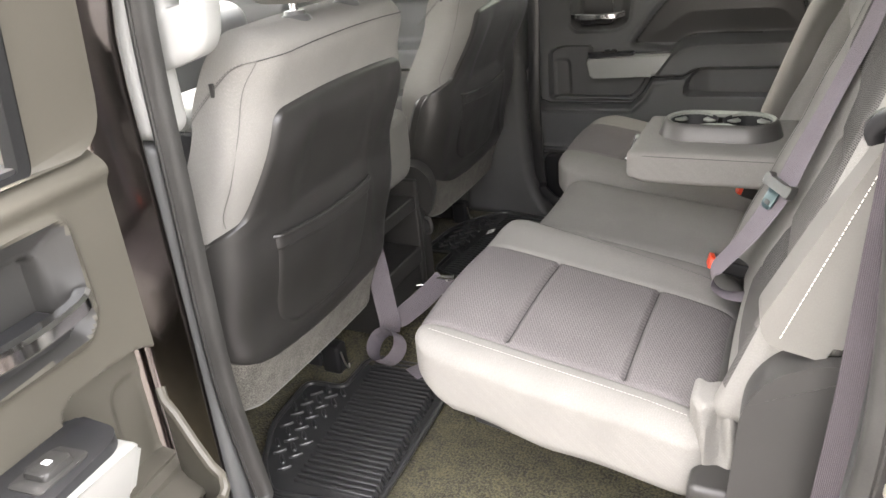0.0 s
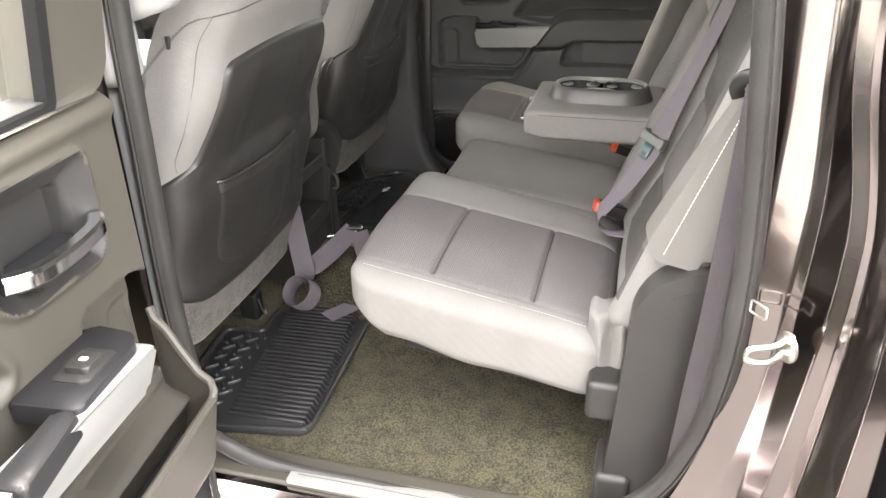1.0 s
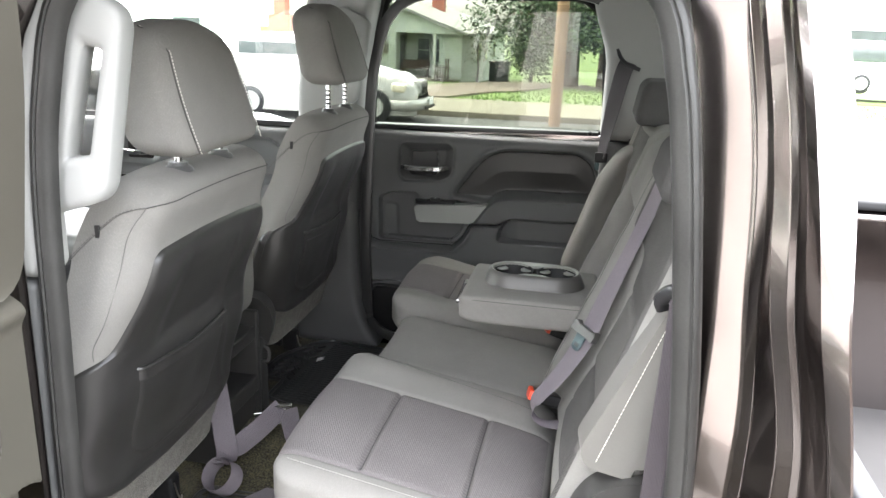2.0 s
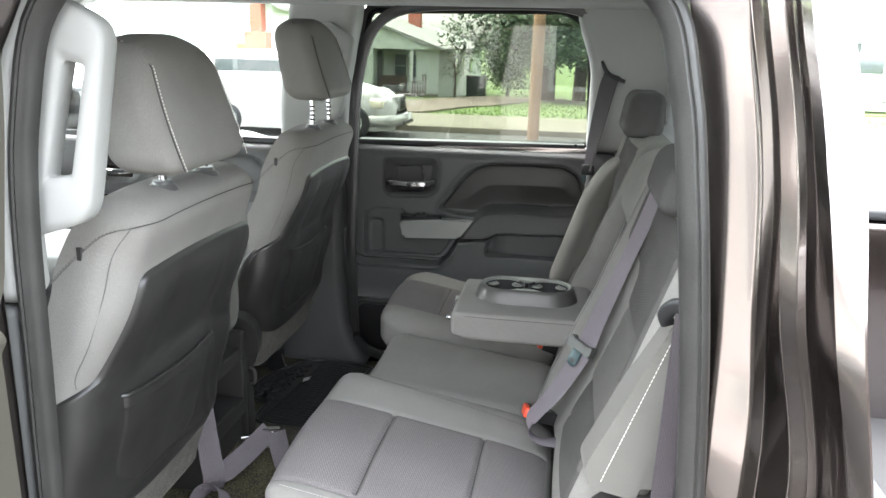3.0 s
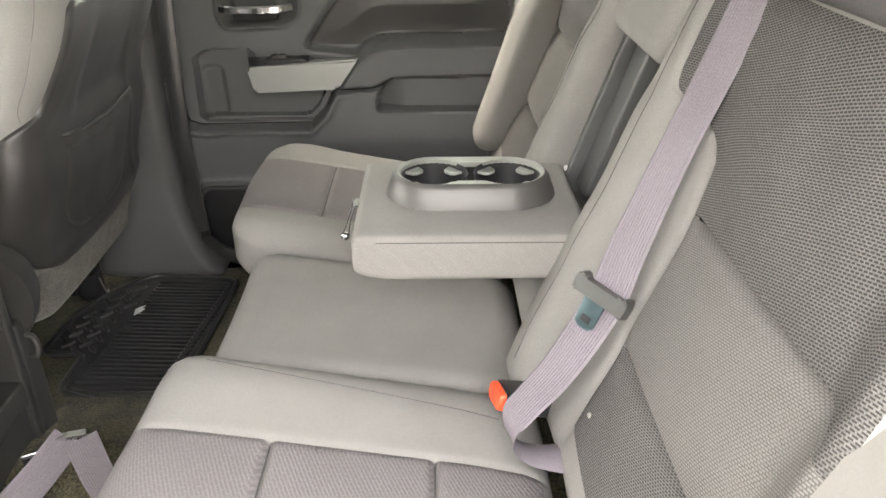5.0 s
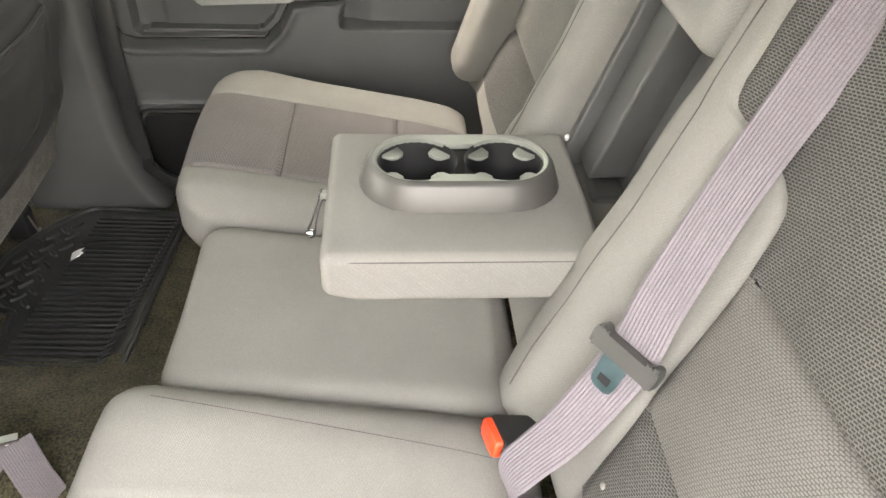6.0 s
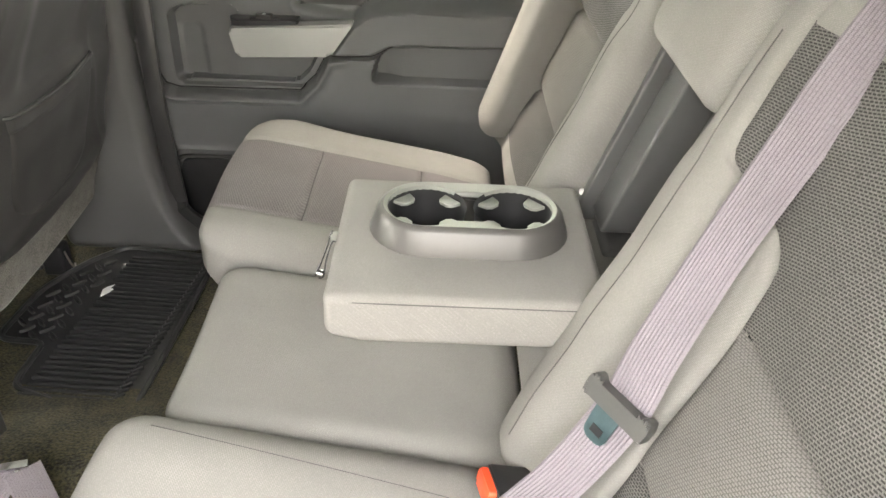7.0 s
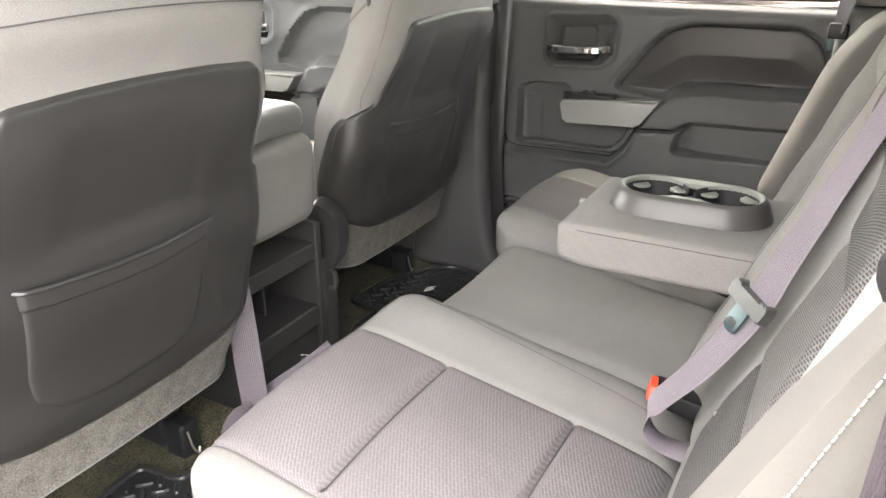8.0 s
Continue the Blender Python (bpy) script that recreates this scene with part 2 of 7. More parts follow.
M_CAR_WHITE = surface("white_car_paint", (0.8, 0.8, 0.8), 0.25, var=0.03, bump=0.0, coat=1.0)
M_LAMP = surface("headlamp_lens", (0.6, 0.55, 0.42), 0.1, var=0.1, bump=0.0, coat=1.0)


# ---- mesh helpers ----
def link(name, bm, material, smooth=True):
    bmesh.ops.recalc_face_normals(bm, faces=bm.faces)
    for f in bm.faces:
        f.smooth = smooth
    me = bpy.data.meshes.new(name)
    bm.to_mesh(me)
    bm.free()
    me.materials.append(material)
    if smooth:
        me.set_sharp_from_angle(angle=radians(42))
    return new(name, me)


def base_of(ob):
    m = ob.matrix_basis.copy()
    while ob.parent:
        m = ob.parent.matrix_basis @ ob.matrix_parent_inverse @ m
        ob = ob.parent
    return m


def part(name, bm, material, parent, label="", smooth=True):
    """A bmesh in world places as one mesh under a thing or a part."""
    ob = link(name, bm, material, smooth)
    ob.parent = parent
    ob.matrix_parent_inverse = base_of(parent).inverted()
    return tagged(ob, label)


def thing(name, at, label, category, group="", kind=""):
    """An Empty at the thing's base, for parts in world places."""
    ob = new(name)
    ob.empty_display_size = 0.05
    ob.matrix_basis = Matrix.Translation(at)
    return tagged(ob, label, category, group, kind)


def solid(name, bm, material, label, category, kind="", smooth=True, group=""):
    return tagged(link(name, bm, material, smooth), label, category, group, kind)


def smooth01(t):
    t = min(1.0, max(0.0, t))
    return t * t * (3 - 2 * t)


def lerp_table(rows, t):
    """Smooth value of a short table of (t, value) rows."""
    if t <= rows[0][0]:
        return rows[0][1]
    for (a, va), (b, vb) in zip(rows, rows[1:]):
        if t <= b:
            return va + (vb - va) * smooth01((t - a) / (b - a))
    return rows[-1][1]


def spline_table(rows, t):
    """A value on a smooth curve through short (t, value) rows."""
    if t <= rows[0][0]:
        return rows[0][1]
    if t >= rows[-1][0]:
        return rows[-1][1]
    i = next(k for k in range(len(rows) - 1) if t <= rows[k + 1][0])
    (a, va), (b, vb) = rows[i], rows[i + 1]
    ma = (vb - rows[i - 1][1]) / (b - rows[i - 1][0]) if i else (vb - va) / (b - a)
    mb = (rows[i + 2][1] - va) / (rows[i + 2][0] - a) if i + 2 < len(rows) else (vb - va) / (b - a)
    k, h = (t - a) / (b - a), b - a
    return va * (1 + 2 * k) * (1 - k) ** 2 + ma * h * k * (1 - k) ** 2 + vb * k * k * (3 - 2 * k) + mb * h * k * k * (k - 1)


def axis_steps(h0, h1, r, k, step, creases):
    """Steps along one side of a rounded box: close at its ends and round the creases."""
    out = [h0 + r - r * math.tan(radians(45) * i / k) for i in range(k, 0, -1)]
    n = max(1, round((h1 - h0 - 2 * r) / step))
    mid = [h0 + r + (h1 - h0 - 2 * r) * i / n for i in range(n + 1)]
    for c in creases:
        mid = [m for m in mid if abs(m - c) > 0.0145] + [c + d for d in (-0.014, -0.009, -0.0055, -0.0028, 0, 0.0028, 0.0055, 0.009, 0.014)]
    mid = sorted(m for m in mid if h0 + r - 1e-6 <= m <= h1 - r + 1e-6)
    return out + mid + [h1 - r + r * math.tan(radians(45) * i / k) for i in range(1, k + 1)]


def rbox(lo, hi, r=0.01, k=3, step=0.05, creases=((), (), ()), warp=None):
    """A box with rounded edges on a grid, bent by warp(Vector) -> Vector."""
    bm = bmesh.new()
    r = min(r, *[(b - a) / 2.02 for a, b in zip(lo, hi)])
    ax = [axis_steps(lo[i], hi[i], r, k, step, creases[i]) for i in range(3)]
    made = {}

    def vert(p):
        key = tuple(round(c, 6) for c in p)
        if key not in made:
            q = Vector(p)
            core = Vector([min(max(c, lo[i] + r), hi[i] - r) for i, c in enumerate(q)])
            d = q - core
            if d.length > 1e-9:
                q = core + d.normalized() * r
            made[key] = bm.verts.new(warp(q) if warp else q)
        return made[key]

    for a in range(3):
        b, c = (a + 1) % 3, (a + 2) % 3
        for end in (0, -1):
            for i in range(len(ax[b]) - 1):
                for j in range(len(ax[c]) - 1):
                    quad = []
                    for di, dj in ((0, 0), (1, 0), (1, 1), (0, 1)):
                        p = [0, 0, 0]
                        p[a], p[b], p[c] = ax[a][end], ax[b][i + di], ax[c][j + dj]
                        quad.append(vert(p))
                    if len(set(quad)) >= 3:
                        bm.faces.new(dict.fromkeys(quad))
    return bm


def cut_out(bm, pick):
    """Moves the faces that pick(centre, normal) chooses into a bmesh of their own."""
    bmesh.ops.recalc_face_normals(bm, faces=bm.faces)
    bm.normal_update()
    other = bm.copy()
    chosen = [pick(f.calc_center_median(), f.normal) for f in bm.faces]
    bm.faces.ensure_lookup_table()
    other.faces.ensure_lookup_table()
    bmesh.ops.delete(bm, geom=[f for f, c in zip(list(bm.faces), chosen) if c], context="FACES")
    bmesh.ops.delete(other, geom=[f for f, c in zip(list(other.faces), chosen) if not c], context="FACES")
    return other


def groove(d, width=0.005):
    return math.exp(-(d / width) ** 2)


def moved(bm, m):
    bmesh.ops.transform(bm, matrix=m, verts=bm.verts)
    return bm


def mirrored(bm, yc):
    for v in bm.verts:
        v.co.y = 2 * yc - v.co.y
    bmesh.ops.reverse_faces(bm, faces=bm.faces)
    return bm


def joined(*bms):
    out = bmesh.new()
    for b in bms:
        me = bpy.data.meshes.new("tmp")
        b.to_mesh(me)
        b.free()
        out.from_mesh(me)
        bpy.data.meshes.remove(me)
    return out


def round_corners(pts, r, n=5):
    """A closed outline with its corners rounded."""
    out, k = [], len(pts)
    for i in range(k):
        a, b, c = Vector(pts[i - 1]), Vector(pts[i]), Vector(pts[(i + 1) % k])
        rr = min(r, (a - b).length * 0.45, (c - b).length * 0.45)
        p, q = b + (a - b).normalized() * rr, b + (c - b).normalized() * rr
        for s in range(n + 1):
            t = s / n
            out.append(tuple(p * (1 - t) ** 2 + b * 2 * t * (1 - t) + q * t * t))
    return out


def plate(outline, d0, d1, put, bevel=0.0, seg=2):
    """An outline of (u, v) drawn from depth d0 to d1, laid into the world by put(u, v, d); the d1 rim is bevelled."""
    bm = bmesh.new()
    back = [bm.verts.new((u, v, d0)) for u, v in outline]
    front = [bm.verts.new((u, v, d1)) for u, v in outline]
    bm.faces.new(back[::-1])
    top = bm.faces.new(front)
    n = len(outline)
    for i in range(n):
        bm.faces.new((back[i], back[(i + 1) % n], front[(i + 1) % n], front[i]))
    if bevel:
        bmesh.ops.bevel(bm, geom=list(top.edges), offset=bevel, segments=seg, profile=0.5, affect="EDGES")
    for v in bm.verts:
        v.co = Vector(put(*v.co))
    return bm


def swept(path, section, ups=None, closed=False, caps=True):
    """A section of (a, b) points carried along a path: a to the side, b along the up direction."""
    bm, rings, pts = bmesh.new(), [], [Vector(p) for p in path]
    n = len(pts)
    for i, p in enumerate(pts):
        prev, nxt = (pts[i - 1] if i or closed else p), (pts[(i + 1) % n] if i < n - 1 or closed else p)
        t = (nxt - prev).normalized()
        up = Vector(ups[i] if isinstance(ups, list) else (ups or (0, 0, 1)))
        side = t.cross(up)
        side = side.normalized() if side.length > 1e-6 else Vector((1, 0, 0))
        up = side.cross(t).normalized()
        rings.append([bm.verts.new(p + side * a + up * b) for a, b in section])
    m = len(section)
    for i in range(n if closed else n - 1):
        a, b = rings[i], rings[(i + 1) % n]
        for j in range(m):
            bm.faces.new((a[j], a[(j + 1) % m], b[(j + 1) % m], b[j]))
    if caps and not closed:
        bm.faces.new(rings[0][::-1])
        bm.faces.new(rings[-1])
    return bm


def ring(r, n=10, squash=1.0):
    return [(r * math.cos(2 * math.pi * i / n), r * squash * math.sin(2 * math.pi * i / n)) for i in range(n)]


def curve_through(pts, per=8):
    """Catmull-Rom points through a few given ones."""
    p = [Vector(q) for q in pts]
    p = [p[0] * 2 - p[1]] + p + [p[-1] * 2 - p[-2]]
    out = []
    for i in range(1, len(p) - 2):
        for s in range(per):
            t = s / per
            out.append(0.5 * (2 * p[i] + (p[i + 1] - p[i - 1]) * t + (2 * p[i - 1] - 5 * p[i] + 4 * p[i + 1] - p[i + 2]) * t * t + (3 * p[i] - p[i - 1] - 3 * p[i + 1] + p[i + 2]) * t ** 3))
    return out + [p[-2]]


def belt(pts, faces, width=0.047, thick=0.0013, per=8):
    """A web of belt through a few points; faces: the way its flat side looks at each of them."""
    path = curve_through(pts, per)
    look_at = curve_through(faces, per)
    w, t, e = width / 2, thick / 2, thick
    n = 26
    top = [(-w + e + 2 * (w - e) * i / n, t + (0.0007 if i % 2 else 0.0)) for i in range(n + 1)]
    section = [(-w, 0)] + top + [(w, 0), (w - e, -t), (0, -t), (-w + e, -t)]
    return swept(path, section, [v.normalized() for v in look_at])


def turned(profile, centre, axis=(0, 0, 1), n=24):
    """A profile of (radius, height) turned round an axis."""
    bm = bmesh.new()
    rings = []
    for r, h in profile:
        rings.append([bm.verts.new((r * math.cos(2 * math.pi * i / n), r * math.sin(2 * math.pi * i / n), h)) for i in range(n)])
    for a, b in zip(rings, rings[1:]):
        for j in range(n):
            bm.faces.new((a[j], a[(j + 1) % n], b[(j + 1) % n], b[j]))
    bm.faces.new(rings[0][::-1])
    bm.faces.new(rings[-1])
    q = Vector((0, 0, 1)).rotation_difference(Vector(axis)).to_matrix().to_4x4()
    return moved(bm, Matrix.Translation(centre) @ q)


def sheet(fn, us, vs, thick=(0, 0, -0.004)):
    """A grid surface fn(u, v) with a back at the given offset."""
    bm = bmesh.new()
    t = Vector(thick)
    pts = [[Vector(fn(u, v)) for v in vs] for u in us]
    a = [[bm.verts.new(p) for p in row] for row in pts]
    b = [[bm.verts.new(p + t) for p in row] for row in pts]
    nu, nv = len(us), len(vs)
    for i in range(nu - 1):
        for j in range(nv - 1):
            bm.faces.new((a[i][j], a[i + 1][j], a[i + 1][j + 1], a[i][j + 1]))
            bm.faces.new((b[i][j], b[i][j + 1], b[i + 1][j + 1], b[i + 1][j]))
    for i in range(nu - 1):
        for j in (0, nv - 1):
            bm.faces.new((a[i][j], b[i][j], b[i + 1][j], a[i + 1][j]))
    for j in range(nv - 1):
        for i in (0, nu - 1):
            bm.faces.new((a[i][j], a[i][j + 1], b[i][j + 1], b[i][j]))
    return bm


def spaced(a, b, n):
    return [a + (b - a) * i / n for i in range(n + 1)]


def inside(poly, u, v):
    """Signed distance to an outline: positive within it."""
    best, odd, n = 1e9, False, len(poly)
    for i in range(n):
        (x1, y1), (x2, y2) = poly[i], poly[(i + 1) % n]
        dx, dy = x2 - x1, y2 - y1
        t = min(1, max(0, ((u - x1) * dx + (v - y1) * dy) / (dx * dx + dy * dy + 1e-12)))
        best = min(best, math.hypot(u - x1 - t * dx, v - y1 - t * dy))
        if (y1 > v) != (y2 > v) and u < (x2 - x1) * (v - y1) / (y2 - y1) + x1:
            odd = not odd
    return best if odd else -best


def stitches(path, up, step=0.0062, length=0.0042, r=0.0007, lift=0.0008):
    """A row of short threads along a path."""
    pts = [Vector(p) for p in path]
    bms, run, d = bmesh.new(), 0.0, 0.0
    for a, b in zip(pts, pts[1:]):
        seg = (b - a).length
        while d <= run + seg:
            t = (b - a).normalized()
            c = a + t * (d - run) + Vector(up) * lift
            side = t.cross(Vector(up)).normalized()
            u = Vector(up).normalized()
            vs = [bms.verts.new(c + t * s * length / 2 + side * x * r + u * y * r) for s in (-1, 1) for x, y in ((-1, -0.6), (1, -0.6), (0.6, 1), (-0.6, 1))]
            for f in ((0, 1, 2, 3), (7, 6, 5, 4), (0, 4, 5, 1), (1, 5, 6, 2), (2, 6, 7, 3), (3, 7, 4, 0)):
                bms.faces.new([vs[i] for i in f])
            d += step
        run += seg
    return bms

# ---- cab: floor, sills, pillars, roof ----
MID = 0.60          # middle of the cab, across


def floor_z(x, y):
    hump = 0.075 * math.exp(-((y - 0.62) / 0.17) ** 2) * (1 - 0.25 * smooth01((x + 0.2) / 0.5))
    rise = 0.06 * smooth01((-0.5 - x) / 0.5)
    return hump + rise + 0.0035 * noise.noise(Vector((x * 9, y * 9, 0.3)))


solid("floor", sheet(lambda u, v: (u, v, floor_z(u, v)), spaced(-1.75, 0.58, 90), spaced(-0.10, 1.34, 60), (0, 0, -0.02)), M_CARPET, "worn olive-brown cab carpet with a low centre hump", "carpet", "structure")
solid("cab_floor_pan", rbox((-1.9, -0.32, -0.16), (0.62, 1.54, -0.03), 0.02), M_PAINT, "dark painted steel floor pan under the carpet", "floor pan", "structure")

OPENING = [(-0.372, 0.10), (-0.376, 0.34), (-0.369, 0.63), (-0.362, 0.825), (-0.345, 0.95), (-0.305, 1.07), (-0.20, 1.135), (0.05, 1.15), (0.27, 1.145), (0.375, 1.09), (0.408, 1.0), (0.425, 0.9), (0.44, 0.78), (0.452, 0.66), (0.462, 0.5), (0.458, 0.36), (0.438, 0.22), (0.39, 0.11), (0.30, 0.035), (0.15, 0.012), (-0.10, 0.012), (-0.26, 0.02), (-0.335, 0.045)]


def opening_loop(y):
    loop = curve_through([(x, y + (0.02 if z < 0.3 else 0.0), z) for x, z in OPENING] + [(OPENING[0][0], y, OPENING[0][1])], 5)[:-1]
    return loop


SEAL = [(-0.015, -0.004), (-0.016, 0.005), (-0.011, 0.013), (-0.006, 0.0145), (-0.004, 0.0125), (-0.001, 0.0145), (0.007, 0.012), (0.0145, 0.004), (0.0155, -0.006), (0.0, -0.010)]
for nm, y, up in (("door_seal_near", -0.135, (0, -1, 0)), ("door_seal_far", 1.325, (0, 1, 0))):
    solid(nm, swept(opening_loop(y), SEAL, up, closed=True), M_SEAL if y < 0 else M_RUBBER, "grey rubber weatherstrip round the rear door opening", "door seal", "structure")


def sill_surface(u, v):
    prof = [(-0.075, -0.004), (-0.095, 0.012), (-0.165, 0.018), (-0.185, 0.002), (-0.235, -0.012), (-0.262, -0.045), (-0.275, -0.11), (-0.275, -0.24), (-0.22, -0.30)]
    k = v * (len(prof) - 1)
    i = min(int(k), len(prof) - 2)
    t = k - i
    y, z = prof[i][0] + (prof[i + 1][0] - prof[i][0]) * t, prof[i][1] + (prof[i + 1][1] - prof[i][1]) * t
    return (u, y, z)


solid("door_sill", sheet(sill_surface, spaced(-0.62, 0.62, 12), spaced(0, 1, 24), (0, 0, -0.01)), M_PAINT, "dark painted door sill under the open rear door", "door sill", "structure")
sill = thing("sill_trim", (-0.05, -0.10, 0.0), "dark moulded sill trim with a pale metal tread plate", "sill trim", kind="structure")
part("trim", rbox((-0.40, -0.150, -0.01), (0.36, -0.075, 0.022), 0.008), M_TRIM_BROWN, sill)
part("tread_plate", plate(round_corners([(-0.215, -0.148), (0.14, -0.148), (0.14, -0.108), (-0.215, -0.108)], 0.006), 0.020, 0.0255, lambda u, v, d: (u, v, d), 0.0015), M_SILVER, sill, "brushed pale metal tread plate")
part("tread_line", plate([(-0.20, -0.1285), (0.12, -0.1285), (0.12, -0.127), (-0.20, -0.127)], 0.0255, 0.0262, lambda u, v, d: (u, v, d)), M_TRIM, sill)

# near rear corner post, painted, with its steps
POST = [
    (1.16, [(0.395, -0.14), (0.448, -0.160), (0.456, -0.170), (0.458, -0.185), (0.470, -0.193), (0.476, -0.200), (0.478, -0.215), (0.483, -0.228), (0.515, -0.226), (0.528, -0.17), (0.535, -0.11)]),
    (0.93, [(0.435, -0.14), (0.486, -0.160), (0.495, -0.170), (0.496, -0.190), (0.510, -0.197), (0.515, -0.205), (0.517, -0.225), (0.522, -0.244), (0.552, -0.246), (0.567, -0.17), (0.572, -0.11)]),
    (0.76, [(0.455, -0.14), (0.500, -0.158), (0.510, -0.168), (0.516, -0.190), (0.530, -0.200), (0.537, -0.208), (0.541, -0.235), (0.546, -0.268), (0.566, -0.280), (0.584, -0.18), (0.588, -0.11)]),
    (0.60, [(0.472, -0.14), (0.512, -0.156), (0.523, -0.166), (0.545, -0.205), (0.558, -0.213), (0.565, -0.222), (0.570, -0.252), (0.574, -0.288), (0.588, -0.306), (0.606, -0.20), (0.604, -0.11)]),
    (0.35, [(0.466, -0.14), (0.498, -0.160), (0.512, -0.178), (0.532, -0.211), (0.548, -0.221), (0.557, -0.232), (0.562, -0.262), (0.570, -0.310), (0.590, -0.330), (0.612, -0.22), (0.612, -0.12)]),
    (0.12, [(0.41, -0.14), (0.45, -0.170), (0.478, -0.192), (0.505, -0.215), (0.525, -0.226), (0.536, -0.240), (0.543, -0.268), (0.555, -0.315), (0.575, -0.335), (0.602, -0.25), (0.605, -0.15)]),
    (-0.28, [(0.30, -0.15), (0.36, -0.190), (0.41, -0.210), (0.45, -0.225), (0.48, -0.240), (0.50, -0.255), (0.51, -0.275), (0.53, -0.315), (0.55, -0.335), (0.58, -0.27), (0.585, -0.2)]),
]


def post_point(u, v):
    zs = [z for z, _ in POST]
    i = min(int(u * (len(POST) - 1)), len(POST) - 2)
    t = u * (len(POST) - 1) - i
    rows = [POST[max(0, i - 1)], POST[i], POST[i + 1], POST[min(len(POST) - 1, i + 2)]]
    out = []
    k = v * 10
    j = min(int(k), 9)
    s = k - j
    s = smooth01(s) * 0.6 + s * 0.4
    q = []
    for z, pr in rows:
        q.append(Vector((pr[j][0] + (pr[j + 1][0] - pr[j][0]) * s, pr[j][1] + (pr[j + 1][1] - pr[j][1]) * s, z)))
    a, b, c, d = q
    p = 0.5 * (2 * b + (c - a) * t + (2 * a - 5 * b + 4 * c - d) * t * t + (3 * b - a - 3 * c + d) * t ** 3)
    p.z = b.z + (c.z - b.z) * t
    return p


def leaned(p):
    """The post leans in towards the roof, as the cab side does."""
    dy = 0.17 * smooth01((p.z - 0.42) / 0.3) * (p.z - 0.50)
    return Vector((p.x + dy * (p.x - 0.315) / (p.y + 0.96), p.y + dy, p.z))


solid("corner_post_near", sheet(lambda u, v: leaned(post_point(u, v)), spaced(0, 1, 60), spaced(0, 1, 60), (0.006, 0.012, 0)), M_PAINT, "dark plum metallic door jamb with pressed steps", "door jamb", "structure")
striker = thing("door_striker", (0.512, -0.198, 0.465), "zinc-plated door striker bolted to the dark jamb", "door striker")
part("base_plate", turned([(0.016, 0), (0.019, 0.002), (0.019, 0.005), (0.015, 0.007)], (0.512, -0.206, 0.465), (-0.90, -0.43, 0), 22), M_STEEL, striker)
LOOPPTS = [(0.507, -0.205, 0.457), (0.490, -0.225, 0.453), (0.466, -0.232, 0.455), (0.462, -0.232, 0.463), (0.466, -0.232, 0.472), (0.490, -0.225, 0.475), (0.507, -0.205, 0.473)]
part("loop", swept(curve_through(LOOPPTS, 5), ring(0.0036, 8)), M_STEEL, striker)
for dz in (-0.013, 0.013):
    part("bolt", turned([(0.006, 0), (0.006, 0.005), (0.003, 0.006)], (0.511, -0.206, 0.465 + dz), (-0.55, -0.83, 0), 6), M_STEEL, striker)
tagp = round_corners([(-0.013, -0.008), (0.013, -0.008), (0.013, 0.008), (-0.013, 0.008)], 0.003)
solid("jamb_clip", swept([Vector((0.478 + u * 0.62, -0.166 - u * 0.78, 0.486 + v)) for u, v in tagp], ring(0.0014, 6), (-0.78, -0.62, 0), closed=True), M_STEEL, "small bright wire clip frame on the jamb", "clip")

# front post on the near side, with the pale upper trim and grab handle
near_b = thing("centre_post_near", (-0.46, -0.16, 0.0), "centre post between the doors, dark paint outside and pale grey trim inside", "door post", kind="structure")


def lean(z):
    return lerp_table([(0.0, 0.0), (0.8, 0.01), (0.95, 0.03), (1.16, 0.11)], z)


part("painted_post", rbox((-0.455, -0.25, -0.2), (-0.392, -0.15, 1.16), 0.02, step=0.06, warp=lambda p: Vector((p.x + lean(p.z), p.y, p.z))), M_PAINT, near_b)
part("lower_trim", rbox((-0.50, -0.148, 0.0), (-0.396, -0.105, 0.70), 0.015, step=0.06, warp=lambda p: Vector((p.x + lean(p.z), p.y, p.z))), M_TRIM, near_b)
part("upper_trim", rbox((-0.47, -0.148, 0.702), (-0.385, -0.075, 1.17), 0.02, step=0.04, warp=lambda p: Vector((p.x + lean(p.z), p.y, p.z))), M_TRIM_LT, near_b, "pale grey upper trim")
BAR = [(-0.016, -0.010), (-0.010, -0.016), (0.010, -0.016), (0.016, -0.010), (0.016, 0.010), (0.010, 0.016), (-0.010, 0.016), (-0.016, 0.010)]


def grab_handle(put):
    """An upright moulded handle with a long slot through it."""
    outer = round_corners([(-0.385, 0.782), (-0.290, 0.812), (-0.244, 1.050), (-0.345, 1.100)], 0.026, 6)
    slot = round_corners([(-0.344, 0.863), (-0.309, 0.869), (-0.277, 1.003), (-0.304, 1.009)], 0.007, 6)
    bm = bmesh.new()
    rows = []
    for k, d in ((0.0, -0.011), (0.0, 0.011), (0.07, 0.0155), (0.22, 0.018), (0.80, 0.018), (0.94, 0.0155), (1.0, 0.012), (1.0, -0.012), (0.94, -0.0155), (0.80, -0.018), (0.22, -0.018), (0.07, -0.0155)):
        rows.append([bm.verts.new(put(a[0] + (b[0] - a[0]) * k, a[1] + (b[1] - a[1]) * k, d)) for a, b in zip(outer, slot)])
    n = len(outer)
    for a, b in zip(rows, rows[1:] + rows[:1]):
        for q in range(n):
            bm.faces.new((a[q], a[(q + 1) % n], b[(q + 1) % n], b[q]))
    return bm


part("grab_handle", grab_handle(lambda u, v, d: (u, -0.10 + d, v)), M_TRIM_LT, near_b, "pale grey vertical grab handle")

